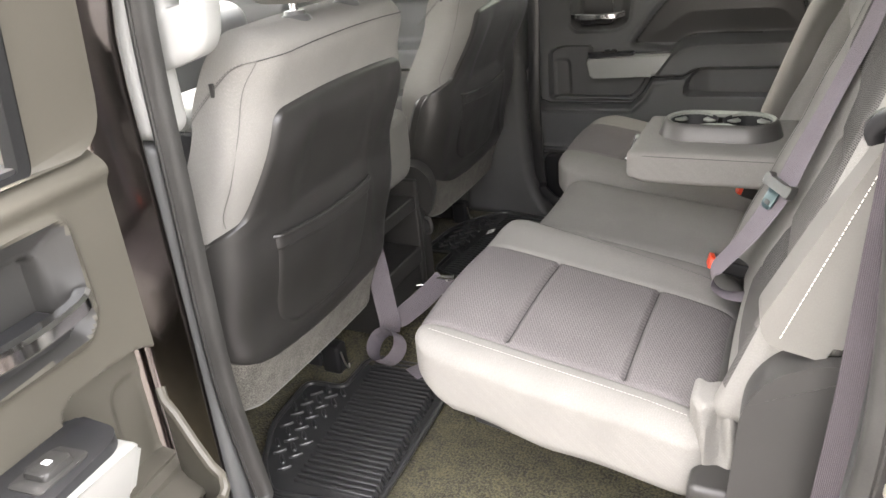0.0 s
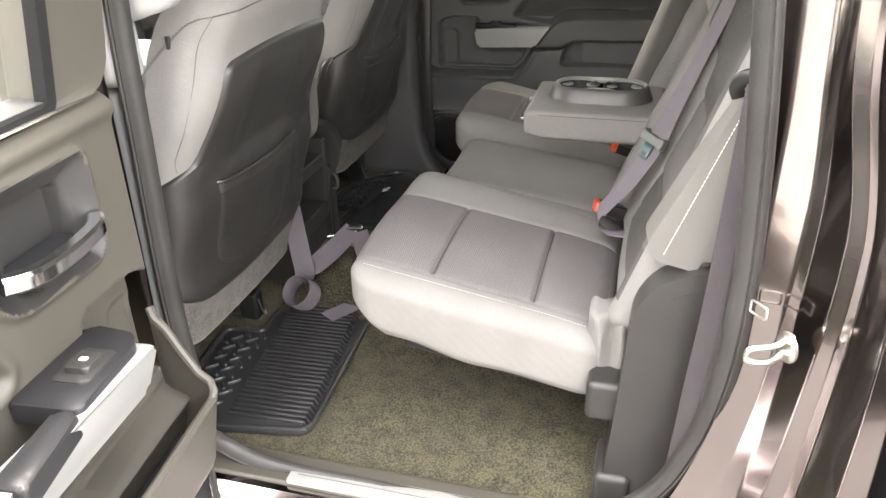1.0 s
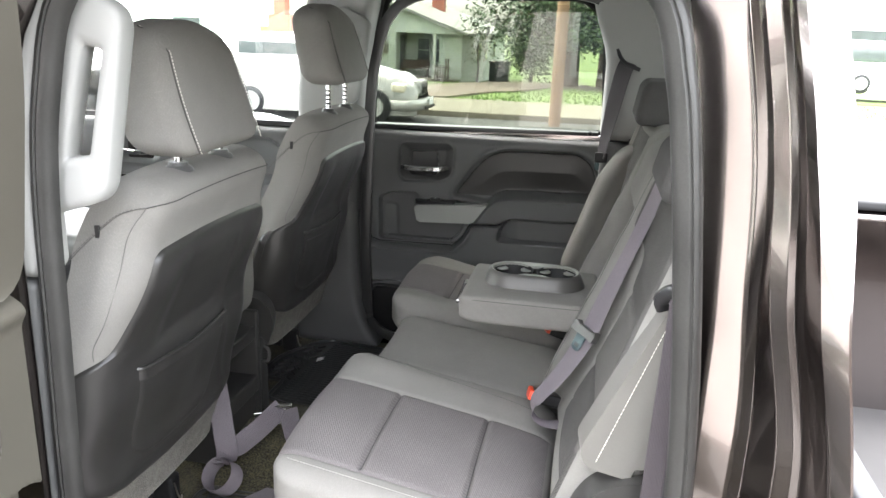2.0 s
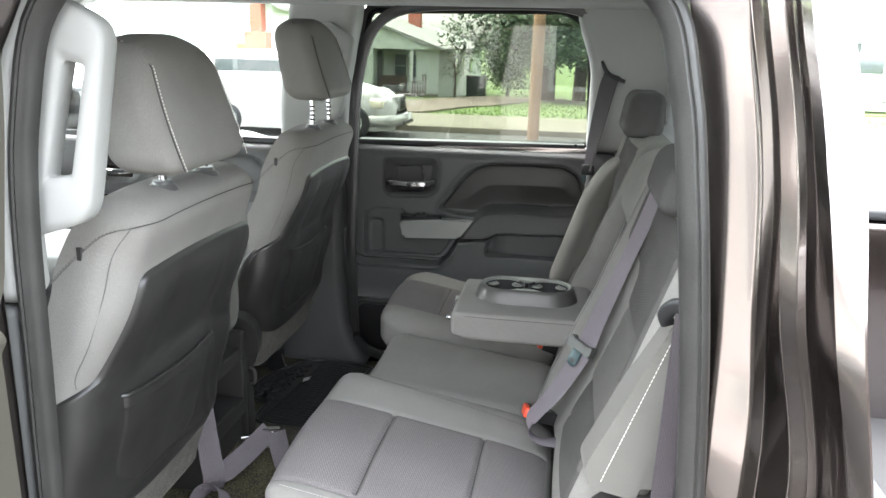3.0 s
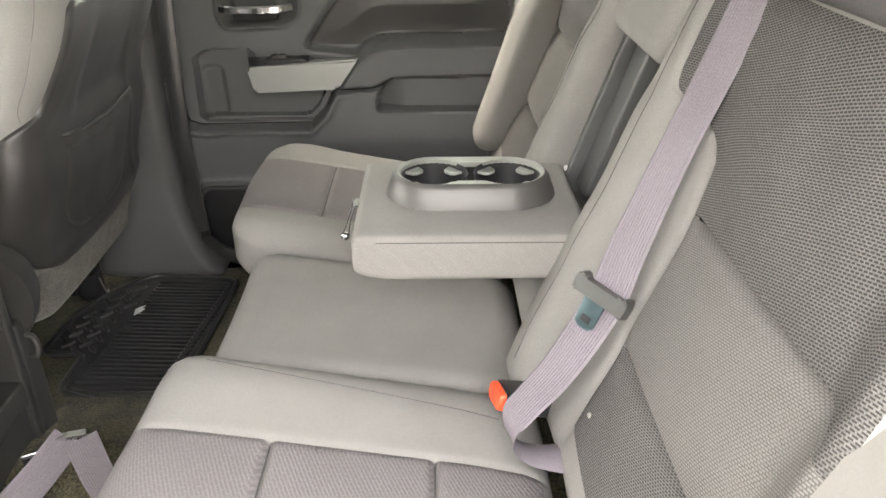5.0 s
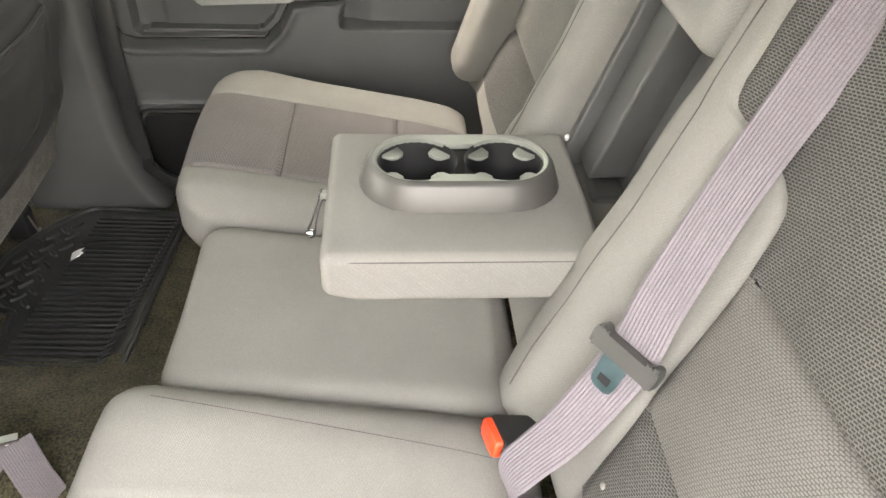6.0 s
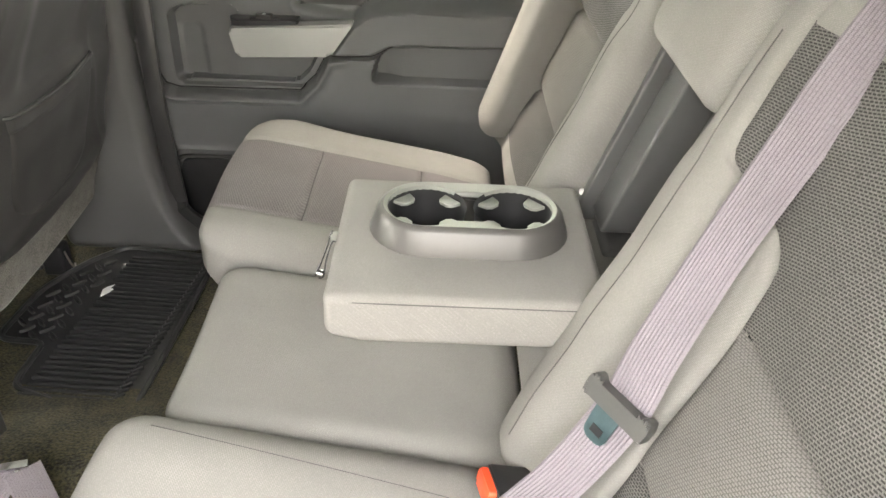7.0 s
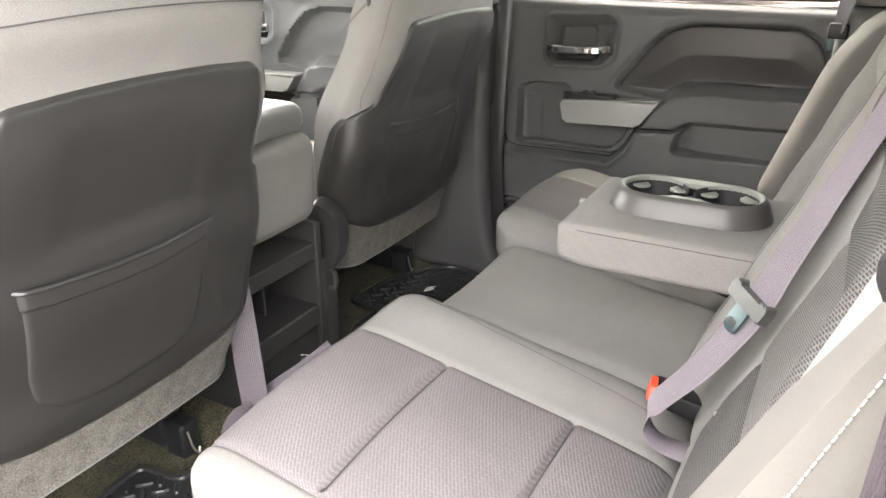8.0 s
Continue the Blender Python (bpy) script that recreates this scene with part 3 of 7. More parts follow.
far_b = thing("centre_post_far", (-0.48, 1.36, 0.0), "centre post with dark lower trim and grey grab handle above", "door post", kind="structure")
part("lower_trim", rbox((-0.62, 1.30, 0.0), (-0.405, 1.44, 0.70), 0.03, step=0.05, warp=lambda p: Vector((p.x + 0.10 * math.exp(-p.z / 0.08) * (1 if p.x > -0.5 else 0), p.y - 0.02 * math.exp(-p.z / 0.1), p.z))), M_POST, far_b)
part("upper_trim", rbox((-0.61, 1.315, 0.702), (-0.395, 1.44, 1.17), 0.03, step=0.04, warp=lambda p: Vector((p.x + lean(p.z) * 0.4, p.y, p.z))), M_TRIM_GREY, far_b, "grey upper trim")
part("grab_handle", grab_handle(lambda u, v, d: (u - 0.105, 1.295 + d, v)), M_TRIM_GREY, far_b, "grey vertical grab handle")
part("painted_post", rbox((-0.60, 1.445, -0.2), (-0.40, 1.50, 1.16), 0.02, step=0.1), M_PAINT, far_b)

# roof and headliner
solid("ceiling", sheet(lambda u, v: (u, v, 1.165 + 0.045 * (1 - ((v - MID) / 0.80) ** 2) - 0.05 * smooth01((-1.0 - u) / 0.6)), spaced(-1.62, 0.60, 30), spaced(-0.17, 1.37, 24), (0, 0, 0.015)), M_HEADLINER, "grey felt headliner", "headliner", "structure")
solid("roof", sheet(lambda u, v: (u, v, 1.25 + 0.04 * (1 - ((v - MID) / 0.9) ** 2) - 0.06 * smooth01((-1.0 - u) / 0.6)), spaced(-1.66, 0.62, 20), spaced(-0.27, 1.47, 20), (0, 0, 0.012)), M_PAINT, "dark painted cab roof", "roof", "structure")
for nm, y0, y1 in (("roof_rail_near", -0.27, -0.15), ("roof_rail_far", 1.35, 1.47)):
    solid(nm, rbox((-1.66, y0, 1.165), (0.60, y1, 1.26), 0.02, step=0.1), M_PAINT, "dark painted roof rail over the doors", "roof rail", "structure")
solid("roof_rail_trim", rbox((-1.40, 1.30, 1.142), (0.58, 1.365, 1.185), 0.018, step=0.1), M_HEADLINER, "grey headliner edge over the door windows", "headliner edge", "structure")

# far rear corner: pale trim panel with a belt slot
far_c = thing("corner_post_far", (0.48, 1.36, 0.0), "pale grey corner trim panel beside the rear window", "corner trim", kind="structure")
part("upper_trim", rbox((0.345, 1.315, 0.735), (0.62, 1.43, 1.18), 0.025, step=0.04, warp=lambda p: Vector((p.x - 0.05 * smooth01((p.z - 0.95) / 0.2) * (1 if p.x < 0.45 else 0), p.y - 0.06 * smooth01((p.x - 0.45) / 0.2), p.z))), M_TRIM_GREY, far_c)
part("lower_trim", rbox((0.35, 1.30, 0.0), (0.62, 1.43, 0.733), 0.02, step=0.06), M_TRIM, far_c)
SLOT = [(0.372, 1.318, 1.000), (0.385, 1.312, 0.975), (0.405, 1.306, 0.958), (0.440, 1.303, 0.945)]
part("belt_slot", swept(curve_through(SLOT, 6), ring(0.0055, 8, 0.8), (0, 1, 0)), M_BLACK, far_c, "black curved belt slot")

# back wall of the cab with its window
back = thing("back_wall", (0.60, MID, 0.0), "dark back wall of the cab below the rear window", "cab wall", kind="structure")
part("panel", rbox((0.555, -0.05, -0.02), (0.592, 1.40, 0.80), 0.01, step=0.2), M_TRIM, back)
part("shelf", rbox((0.51, 0.0, 0.80), (0.590, 1.30, 0.835), 0.012, step=0.2), M_TRIM, back)
part("upper_frame", rbox((0.555, -0.02, 1.145), (0.592, 1.40, 1.20), 0.01, step=0.2), M_HEADLINER, back)
for y0, y1 in ((-0.03, 0.06), (1.22, 1.40)):
    part("side_frame", rbox((0.555, y0, 0.802), (0.592, y1, 1.143), 0.01, step=0.2), M_HEADLINER, back)
win_back = thing("window_back", (0.61, MID, 0.84), "dark-framed sliding rear window", "window", kind="structure")
g = part("glass", rbox((0.571, 0.06, 0.836), (0.576, 1.22, 1.144), 0.001, step=0.4), M_GLASS_TINT, win_back)
g.visible_shadow = False
for y in (0.30, 0.90):
    part("mullion", rbox((0.563, y - 0.012, 0.836), (0.569, y + 0.012, 1.144), 0.002, step=0.4), M_BLACK, win_back)


# ---- doors ----
PAD = round_corners([(-0.102, 0.527), (-0.034, 0.622), (0.008, 0.663), (0.06, 0.680), (0.285, 0.683), (0.330, 0.655), (0.352, 0.60), (0.345, 0.552), (0.068, 0.547), (0.040, 0.535), (0.012, 0.512)], 0.018, 3)
CUP = round_corners([(-0.274, 0.686), (-0.120, 0.693), (-0.101, 0.674), (-0.108, 0.590), (-0.140, 0.571), (-0.262, 0.566), (-0.277, 0.585)], 0.014, 3)
HOLE = round_corners([(-0.247, 0.658), (-0.162, 0.661), (-0.156, 0.618), (-0.150, 0.584), (-0.250, 0.580)], 0.008, 3)
REST = round_corners([(-0.036, 0.436), (0.005, 0.500), (0.040, 0.530), (0.09, 0.540), (0.48, 0.548), (0.48, 0.470), (0.090, 0.461), (0.056, 0.440)], 0.012, 3)
TRAY = round_corners([(-0.346, 0.505), (-0.310, 0.520), (-0.215, 0.523), (-0.195, 0.44), (-0.040, 0.428), (-0.082, 0.366), (-0.345, 0.362)], 0.018, 3)
NICHE = round_corners([(-0.338, 0.478), (-0.292, 0.478), (-0.288, 0.366), (-0.338, 0.366)], 0.016, 3)
LOWER = [(-0.50, 0.466), (-0.393, 0.466), (-0.387, 0.385), (-0.374, 0.358), (-0.345, 0.349), (-0.095, 0.353), (-0.062, 0.385), (-0.036, 0.434), (0.05, 0.440), (0.10, 0.466), (0.50, 0.470), (0.50, -0.1), (-0.50, -0.1)]
POCKET_SLOT = round_corners([(0.052, 0.392), (0.060, 0.432), (0.088, 0.460), (0.48, 0.470), (0.48, 0.393)], 0.012, 3)
SPEAKER = round_corners([(-0.388, 0.212), (-0.165, 0.214), (-0.165, 0.012), (-0.374, 0.012)], 0.034)


def relief(s, z):
    """How far the door trim stands out from its plane."""
    k = inside(PAD, s, z)
    d = -0.018 * smooth01(k / 0.012 + 0.4) + 0.005 * math.exp(-((k + 0.010) / 0.007) ** 2) + 0.005 * smooth01((k - 0.012) / 0.09)
    d += 0.040 * smooth01(inside(REST, s, z) / 0.018 + 0.35)
    d -= 0.030 * smooth01(inside(TRAY, s, z) / 0.006 + 0.5) + 0.005 * smooth01(inside(NICHE, s, z) / 0.012 + 0.5)
    low = inside(LOWER, s, z)
    d = max(d, -0.012 + 0.042 * smooth01(low / 0.008 + 0.5) + 0.009 * math.exp(-((low - 0.009) / 0.007) ** 2) * smooth01((0.02 - s) / 0.06)) if low > -0.02 else d
    d -= 0.024 * smooth01((0.33 - z) / 0.10) * smooth01(low / 0.02)
    d -= 0.044 * smooth01(inside(POCKET_SLOT, s, z) / 0.008 + 0.5) * (1.0 - 0.35 * smooth01((s - 0.07) / 0.05))
    sp = inside(SPEAKER, s, z)
    d += 0.004 * math.exp(-((sp + 0.004) / 0.004) ** 2) - 0.012 * smooth01(sp / 0.008 + 0.5)
    h = inside(CUP, s, z)
    d += 0.007 * math.exp(-(h / 0.005) ** 2) - 0.016 * smooth01((h - 0.003) / 0.026) - 0.016 * smooth01(inside(HOLE, s, z) / 0.005 + 0.5)
    d += 0.006 * smooth01((z - 0.690) / 0.02) - 0.034 * smooth01((z - 0.700) / 0.038) ** 2
    return d


def rear_door(name, put, label, s0, glass_mat, win_front, slip=0.0):
    """Trim, fittings, frame and glass of a rear door; put(s, z, d): along the door, up, and out into the cab."""
    door = thing(name, put(-0.0, 0.02, 0.0), label, "vehicle door", kind="structure")
    back_off = Vector(put(0, 0, -0.02)) - Vector(put(0, 0, 0))
    sheet_bm = sheet(lambda u, v: put(u, v, relief(u, v)), spaced(s0, 0.46, 250), spaced(0.01, 0.722 if name == "door_far" else 0.738, 210), back_off)
    o, eu = Vector(put(0, 0, 0)), Vector(put(1, 0, 0)) - Vector(put(0, 0, 0))
    zed = put(0, 0, 0)[2]
    soft = cut_out(sheet_bm, lambda c, n: inside(PAD, (c - o).dot(eu), c.z - zed) > 0.004 and c.z - zed > 0.53)
    dish = cut_out(sheet_bm, lambda c, n: inside(CUP, (c - o).dot(eu), c.z - zed) > 0.002)
    panel = part("trim_panel", sheet_bm, M_TRIM if name == "door_far" else M_TRIM_BROWN, door, "dark moulded trim panel")
    # Cup is the panel's own plastic, darkened to stand in for its shade.
    part("handle_cup", dish, M_POST if name == "door_far" else M_TRIM_DK, panel, "recessed handle cup, its shade put into a darker colour")
    part("upper_pad", soft, M_VINYL, panel, "black padded upper panel")
    part("door_handle", swept(curve_through([put(-0.268, 0.609, 0.004), put(-0.245, 0.608, 0.016), put(-0.19, 0.608, 0.021), put(-0.145, 0.610, 0.017), put(-0.121, 0.613, 0.004)], 6), [(a * 0.55, b * 0.55) for a, b in BAR], (0, 0, 1)), M_CHROME, door, "chrome pull handle")
    part("handle_lever", plate(round_corners([(-0.246, 0.603), (-0.150, 0.604), (-0.154, 0.588), (-0.240, 0.586)], 0.005), -0.030, 0.012, put, 0.004), M_BLACK, door)
    sd, tip = (0.050, -0.10) if name == "door_far" else (0.070, 0.25)
    part("silver_trim", plate(round_corners([(-0.220, 0.493), (0.020, 0.512), (-0.026, 0.448), (-0.206, 0.440)], 0.008), sd - 0.030, sd, lambda u, v, d: put(u, v, d + tip * (v - 0.475)), 0.007, 3), M_SILVER, door, "satin silver pull trim")
    flat = 0.55 if name == "door_far" else 1.0

    def shelf_put(u, v, d):
        return put(u, d + 0.035 * (u + 0.2), v * flat)

    sw = part("switch_plate", plate(round_corners([(-0.226, -0.004), (-0.088, -0.004), (-0.088, 0.072), (-0.20, 0.063), (-0.218, 0.05)], 0.012), 0.484, 0.506, shelf_put, 0.004), M_BLACK, door, "black window switch plate")
    part("switch_cup", plate(round_corners([(-0.182, 0.018), (-0.125, 0.018), (-0.125, 0.056), (-0.182, 0.056)], 0.008), 0.506, 0.5075, shelf_put, 0.001), M_TRIM_DK, sw)
    part("window_switch", plate(round_corners([(-0.170, 0.024), (-0.138, 0.024), (-0.138, 0.050), (-0.170, 0.050)], 0.005), 0.5075, 0.514, shelf_put, 0.003), M_TRIM_DK, sw, "dark window switch")
    part("switch_mark", plate(round_corners([(-0.157, 0.033), (-0.151, 0.033), (-0.151, 0.041), (-0.157, 0.041)], 0.001), 0.5138, 0.5145, shelf_put), M_WHITE, sw, "small white switch mark")
    if name == "door_near":
        part("pull_rail", plate(round_corners([(-0.087, 0.050), (0.01, 0.058), (0.01, 0.090), (-0.087, 0.074)], 0.008), 0.484, 0.5065, shelf_put, 0.005), M_BLACK, door, "black pull-cup rail")
        part("pull_cup", plate(round_corners([(-0.10, 0.0), (0.02, 0.0), (0.02, 0.06), (-0.10, 0.06)], 0.008), 0.440, 0.458, lambda u, v, d: put(u, d, v), 0.003), M_BLACK, door, "black pull cup")

    def pocket_top(s):
        return lerp_table([(-0.392, 0.462), (-0.380, 0.440), (-0.366, 0.385), (-0.345, 0.362), (-0.12, 0.360), (-0.06, 0.392), (-0.01, 0.44)], s)

    def pocket_wall(u, v):
        s = -0.392 + 0.39 * u
        z = 0.20 + (pocket_top(s) - 0.20) * v
        out = smooth01(u / 0.10) * (0.052 + 0.030 * v) * (1 - 0.25 * smooth01((u - 0.8) / 0.2)) * smooth01(v / 0.35)
        return put(s + slip * (1 - u), z, out + 0.003)

    if name == "door_near":
        part("map_pocket", sheet(pocket_wall, spaced(0, 1, 60), spaced(0, 1, 16), back_off * 0.4), M_TRIM_BROWN, door, "dark moulded map pocket")
        rim = [pocket_wall(u, 1.0) for u in spaced(0, 1, 60)]
        part("pocket_lip", swept([Vector(p) + back_off * 0.2 for p in rim], ring(0.0055, 8)), M_TRIM_BROWN, door)
        part("pocket_floor", plate([(-0.37 + slip, 0.0), (-0.01, 0.0), (-0.01, 0.040), (-0.35 + slip, 0.040)], 0.29, 0.30, lambda u, v, d: put(u, d, v)), M_BLACK, door)
    if name == "door_far":
        # Black line along the trim joint, the joint's shadow drawn as geometry.
        gap = []
        for a, b in zip(LOWER[1:9], LOWER[2:10]):
            for k in range(8):
                u, v = a[0] + (b[0] - a[0]) * k / 8, a[1] + (b[1] - a[1]) * k / 8
                gu, gv = inside(LOWER, u + 0.002, v) - inside(LOWER, u - 0.002, v), inside(LOWER, u, v + 0.002) - inside(LOWER, u, v - 0.002)
                g = max(1e-6, math.hypot(gu, gv))
                u, v = u - 0.005 * gu / g, v - 0.005 * gv / g
                gap.append(Vector(put(u, v, relief(u, v) + 0.0003)))
        part("joint_shadow_line", swept(gap, ring(0.0016, 6), tuple(Vector(put(0, 0, 1)) - Vector(put(0, 0, 0)))), M_MATTE, door, "thin black line drawn for the shadow in the trim joint")
    part("speaker_grille", plate(round_corners([(-0.370, 0.190), (-0.185, 0.190), (-0.185, 0.03), (-0.370, 0.03)], 0.03), -0.02, 0.002, put, 0.004), M_BLACK, door, "dark speaker grille")
    part("speaker_ring", swept([Vector(put(u, v, 0.004)) for u, v in round_corners([(-0.378, 0.198), (-0.177, 0.198), (-0.177, 0.022), (-0.378, 0.022)], 0.034)], ring(0.005, 8), tuple(Vector(put(0, 0, 1)) - Vector(put(0, 0, 0))), closed=True), M_TRIM_DK, door)
    part("shell", plate(round_corners([(s0 - 0.01, 0.725), (0.47, 0.735), (0.475, 0.20), (0.42, 0.02), (0.30, -0.06), (s0 - 0.01, -0.06)], 0.04), -0.13, -0.062, put, 0.01), M_PAINT, door, "dark painted door shell")
    part("sill_rubber", plate([(win_front, 0.722), (0.34, 0.738), (0.34, 0.750), (win_front, 0.738)], -0.06, -0.016, put, 0.003), M_RUBBER, door)
    wide = 0.014 if name == "door_far" else 0.0
    outer = [(s0 - 0.01, 0.726), (s0 + 0.01, 0.95), (s0 + 0.07, 1.165), (0.30, 1.165), (0.385, 1.10), (0.41, 0.74)]
    inner = [(win_front, 0.726), (win_front + 0.010, 0.96), (win_front + 0.048, 1.132), (0.26, 1.140), (0.322 + wide, 1.09), (0.345 + wide, 0.742)]
    ro, ri = round_corners(outer, 0.05), round_corners(inner, 0.028 if name == "door_far" else 0.014)
    face = -0.03 if name == "door_far" else -0.004
    bm = bmesh.new()
    rows = [[bm.verts.new(Vector(put(u, v, d))) for u, v in lst] for lst, d in ((ro, face), (ro, -0.07), (ri, -0.07), (ri, face - 0.014))]
    n = len(ro)
    for a, b in zip(rows, rows[1:] + rows[:1]):
        for j in range(n):
            bm.faces.new((a[j], a[(j + 1) % n], b[(j + 1) % n], b[j]))
    part("window_frame", bm, M_RUBBER if name == "door_far" else M_TRIM_BROWN, door, "dark window frame")
    part("glass_run", swept([Vector(put(u, v, face - 0.016)) for u, v in ri], [(-0.008, -0.006), (0.008, -0.006), (0.010, 0.004), (0.004, 0.009), (-0.006, 0.006)], tuple(Vector(put(0, 0, 1)) - Vector(put(0, 0, 0))), closed=True), M_MATTE, door, "black rubber glass run")
    gl = part("window_glass", plate(ri, -0.062, -0.058, put), glass_mat, door)
    gl.visible_shadow = False
    return door


def far_put(s, z, d):
    return (s, 1.378 - d, z)


far_door = rear_door("door_far", far_put, "closed rear door with dark trim, silver pull and chrome handle", -0.415, M_GLASS_TINT, -0.384)
part("lock_knob", turned([(0.004, 0), (0.007, 0.004), (0.007, 0.01), (0.003, 0.013)], (0.315, 1.375, 0.742), (0, 0, 1), 12), M_BLACK, far_door)

TH, HX, HY, DZ = 0.10, -0.24, -0.288, 0.043


def near_put(s, z, d):
    l = s + 0.40
    d = d + 0.19 * max(0.0, z - 0.70)
    return (HX + l * math.sin(TH) + d * math.cos(TH), HY - l * math.cos(TH) + d * math.sin(TH), z + DZ)


rear_door("door_near", near_put, "open rear door with dark brown-grey trim and chrome handle", -0.338, M_GLASS, -0.262, 0.062)


# ---- seats in front ----
def seat_back_x(z):
    return lerp_table([(0.20, -0.425), (0.33, -0.395), (0.50, -0.360), (0.71, -0.288), (0.80, -0.262), (0.84, -0.275)], z)


def seat_half(z):
    return spline_table([(0.19, 0.222), (0.30, 0.250), (0.42, 0.262), (0.54, 0.258), (0.66, 0.240), (0.76, 0.218), (0.83, 0.205)], z)


def seat_skin(s, z, off=0.0):
    """A point of the backrest's cover: s runs across the back, round the corner and forward along the side."""
    hw, r = seat_half(z), 0.055
    flat, a, sg = hw - r, abs(s), (1.0 if s >= 0 else -1.0)
    bend = math.pi / 2 * r
    if a < flat:
        x, y, nx, ny = 0.0, a, 1.0, 0.0
    elif a < flat + bend:
        th = (a - flat) / r
        x, y, nx, ny = r * math.cos(th) - r, flat + r * math.sin(th), math.cos(th), math.sin(th)
    else:
        x, y, nx, ny = -r - (a - flat - bend), hw, 0.0, 1.0
    x -= 0.006 * min(1.0, (a / hw) ** 2)
    return Vector((seat_back_x(z) + x + nx * off, sg * (y + ny * off), z))


PANEL_HALF = [(0.268, 0.075), (0.275, 0.140), (0.290, 0.205), (0.315, 0.256), (0.35, 0.292), (0.40, 0.309), (0.46, 0.308), (0.505, 0.296), (0.530, 0.278), (0.546, 0.252), (0.556, 0.232), (0.572, 0.222), (0.61, 0.211), (0.65, 0.203), (0.690, 0.194), (0.706, 0.184), (0.717, 0.160)]


def front_seat(name, label, dz_head, thread):
    c = 0.17
    mid = Vector((0, c, 0))
    seat = thing(name, (-0.62, c, 0.05), label, "car seat", "front seats")
    bm, rings = bmesh.new(), []
    zs = spaced(0.19, 0.765, 40) + [0.765 + 0.055 * math.sin(math.pi / 2 * i / 12) for i in range(1, 13)]
    for z in zs:
        k = math.sqrt(max(0.0, 1 - ((z - 0.765) / 0.0555) ** 2)) if z > 0.765 else 1.0
        hw = seat_half(z)
        end = hw - 0.055 + math.pi / 2 * 0.055 + 0.045
        pts = [seat_skin(s, z) for s in spaced(-end, end, 56)]
        front = [Vector((seat_back_x(z) - 0.145 + 0.04 * (t * t), hw * 0.92 * -t, z)) for t in spaced(-1, 1, 16)]
        core = Vector((seat_back_x(z) - 0.06, 0, z))
        ringpts = [core + Vector(((p.x - core.x) * (0.22 + 0.78 * k), p.y * (1 - 0.20 * (1 - k)), 0)) for p in pts + front]
        rings.append([bm.verts.new(p + mid) for p in ringpts])
    n = len(rings[0])
    for a, b in zip(rings, rings[1:]):
        for j in range(n):
            bm.faces.new((a[j], a[(j + 1) % n], b[(j + 1) % n], b[j]))
    bm.faces.new(rings[0][::-1])
    bm.faces.new(rings[-1])
    part("backrest", bm, M_CLOTH, seat, "grey cloth backrest")

    def panel_point(u, v):
        z = 0.268 + (0.717 - 0.268) * v
        half = spline_table(PANEL_HALF, z)
        s = u * half
        zz = z + 0.008 * (1 - u * u) * smooth01((z - 0.66) / 0.05) - 0.012 * (1 - u * u) * smooth01((0.30 - z) / 0.03)
        e = min(half - abs(s), (0.717 - z) * 1.4, (z - 0.268) * 1.4)
        off = -0.006 + 0.013 * smooth01(e / 0.016) + 0.004 * smooth01((e - 0.012) / 0.05)
        off -= 0.008 * smooth01((0.105 - abs(s)) / 0.05 + 0.5) * smooth01((z - 0.515) / 0.03) * smooth01((0.715 - z) / 0.07)
        off += 0.0022 * math.exp(-((s - 0.125 + 0.25 * (z - 0.5)) / 0.008) ** 2) * smooth01((0.69 - z) / 0.05)
        off += 0.0012 * noise.noise(Vector((s * 14, z * 9, 4.0)))
        return seat_skin(s, zz, off) + mid

    vs = [0, 0.004, 0.01, 0.018, 0.028, 0.04, 0.055] + spaced(0.075, 0.93, 62) + [0.945, 0.958, 0.97, 0.98, 0.989, 0.996, 1.0]
    us = [-1, -0.988, -0.972, -0.953, -0.93] + spaced(-0.90, 0.90, 70) + [0.93, 0.953, 0.972, 0.988, 1]
    shell = part("back_panel", sheet(panel_point, us, vs, (-0.016, 0, 0)), M_VINYL, seat, "dark vinyl back panel")
    pm = -0.018

    def pocket_top(u):
        return 0.507 - 0.011 * (1 - u * u) - 0.002 * u

    def pocket(u, v):
        top, bot = pocket_top(u), 0.302 + 0.046 * abs(u) ** 5
        z = bot + (top - bot) * v
        s = pm + u * lerp_table([(0.30, 0.126), (0.40, 0.144), (0.51, 0.150)], z)
        e = smooth01((1 - abs(u)) / 0.10) * smooth01(v / 0.12)
        hem = 0.0035 * smooth01((z - top + 0.024) / 0.003)
        sag = 0.005 * math.sin(math.pi * v) * (1 - u * u) + 0.0015 * noise.noise(Vector((s * 18, z * 14, 1.0)))
        return seat_skin(s, z, 0.0035 + 0.0105 * e + (hem + sag) * e) + mid

    pk = part("map_pocket", sheet(pocket, spaced(-1, 1, 56), spaced(0, 0.84, 30) + spaced(0.86, 1.0, 14), (-0.003, 0, 0)), M_VINYL, shell, "dark vinyl map pocket")
    part("pocket_hem", swept([pocket(u, 1.0) + Vector((0.0005, 0, 0)) for u in spaced(-0.97, 0.97, 40)], ring(0.0036, 8)), M_VINYL, pk)

    def skirt(u, v):
        z = 0.196 + 0.12 * v
        s = u * lerp_table([(0, 0.262), (1, 0.285)], v)
        return seat_skin(s, z, 0.0035 + 0.0012 * noise.noise(Vector((s * 60, z * 60, 2.0)))) + mid

    part("carpet_skirt", sheet(skirt, spaced(-1, 1, 90), spaced(0, 1, 24), (-0.010, 0, 0)), M_SKIRT, seat, "grey carpeted lower back")
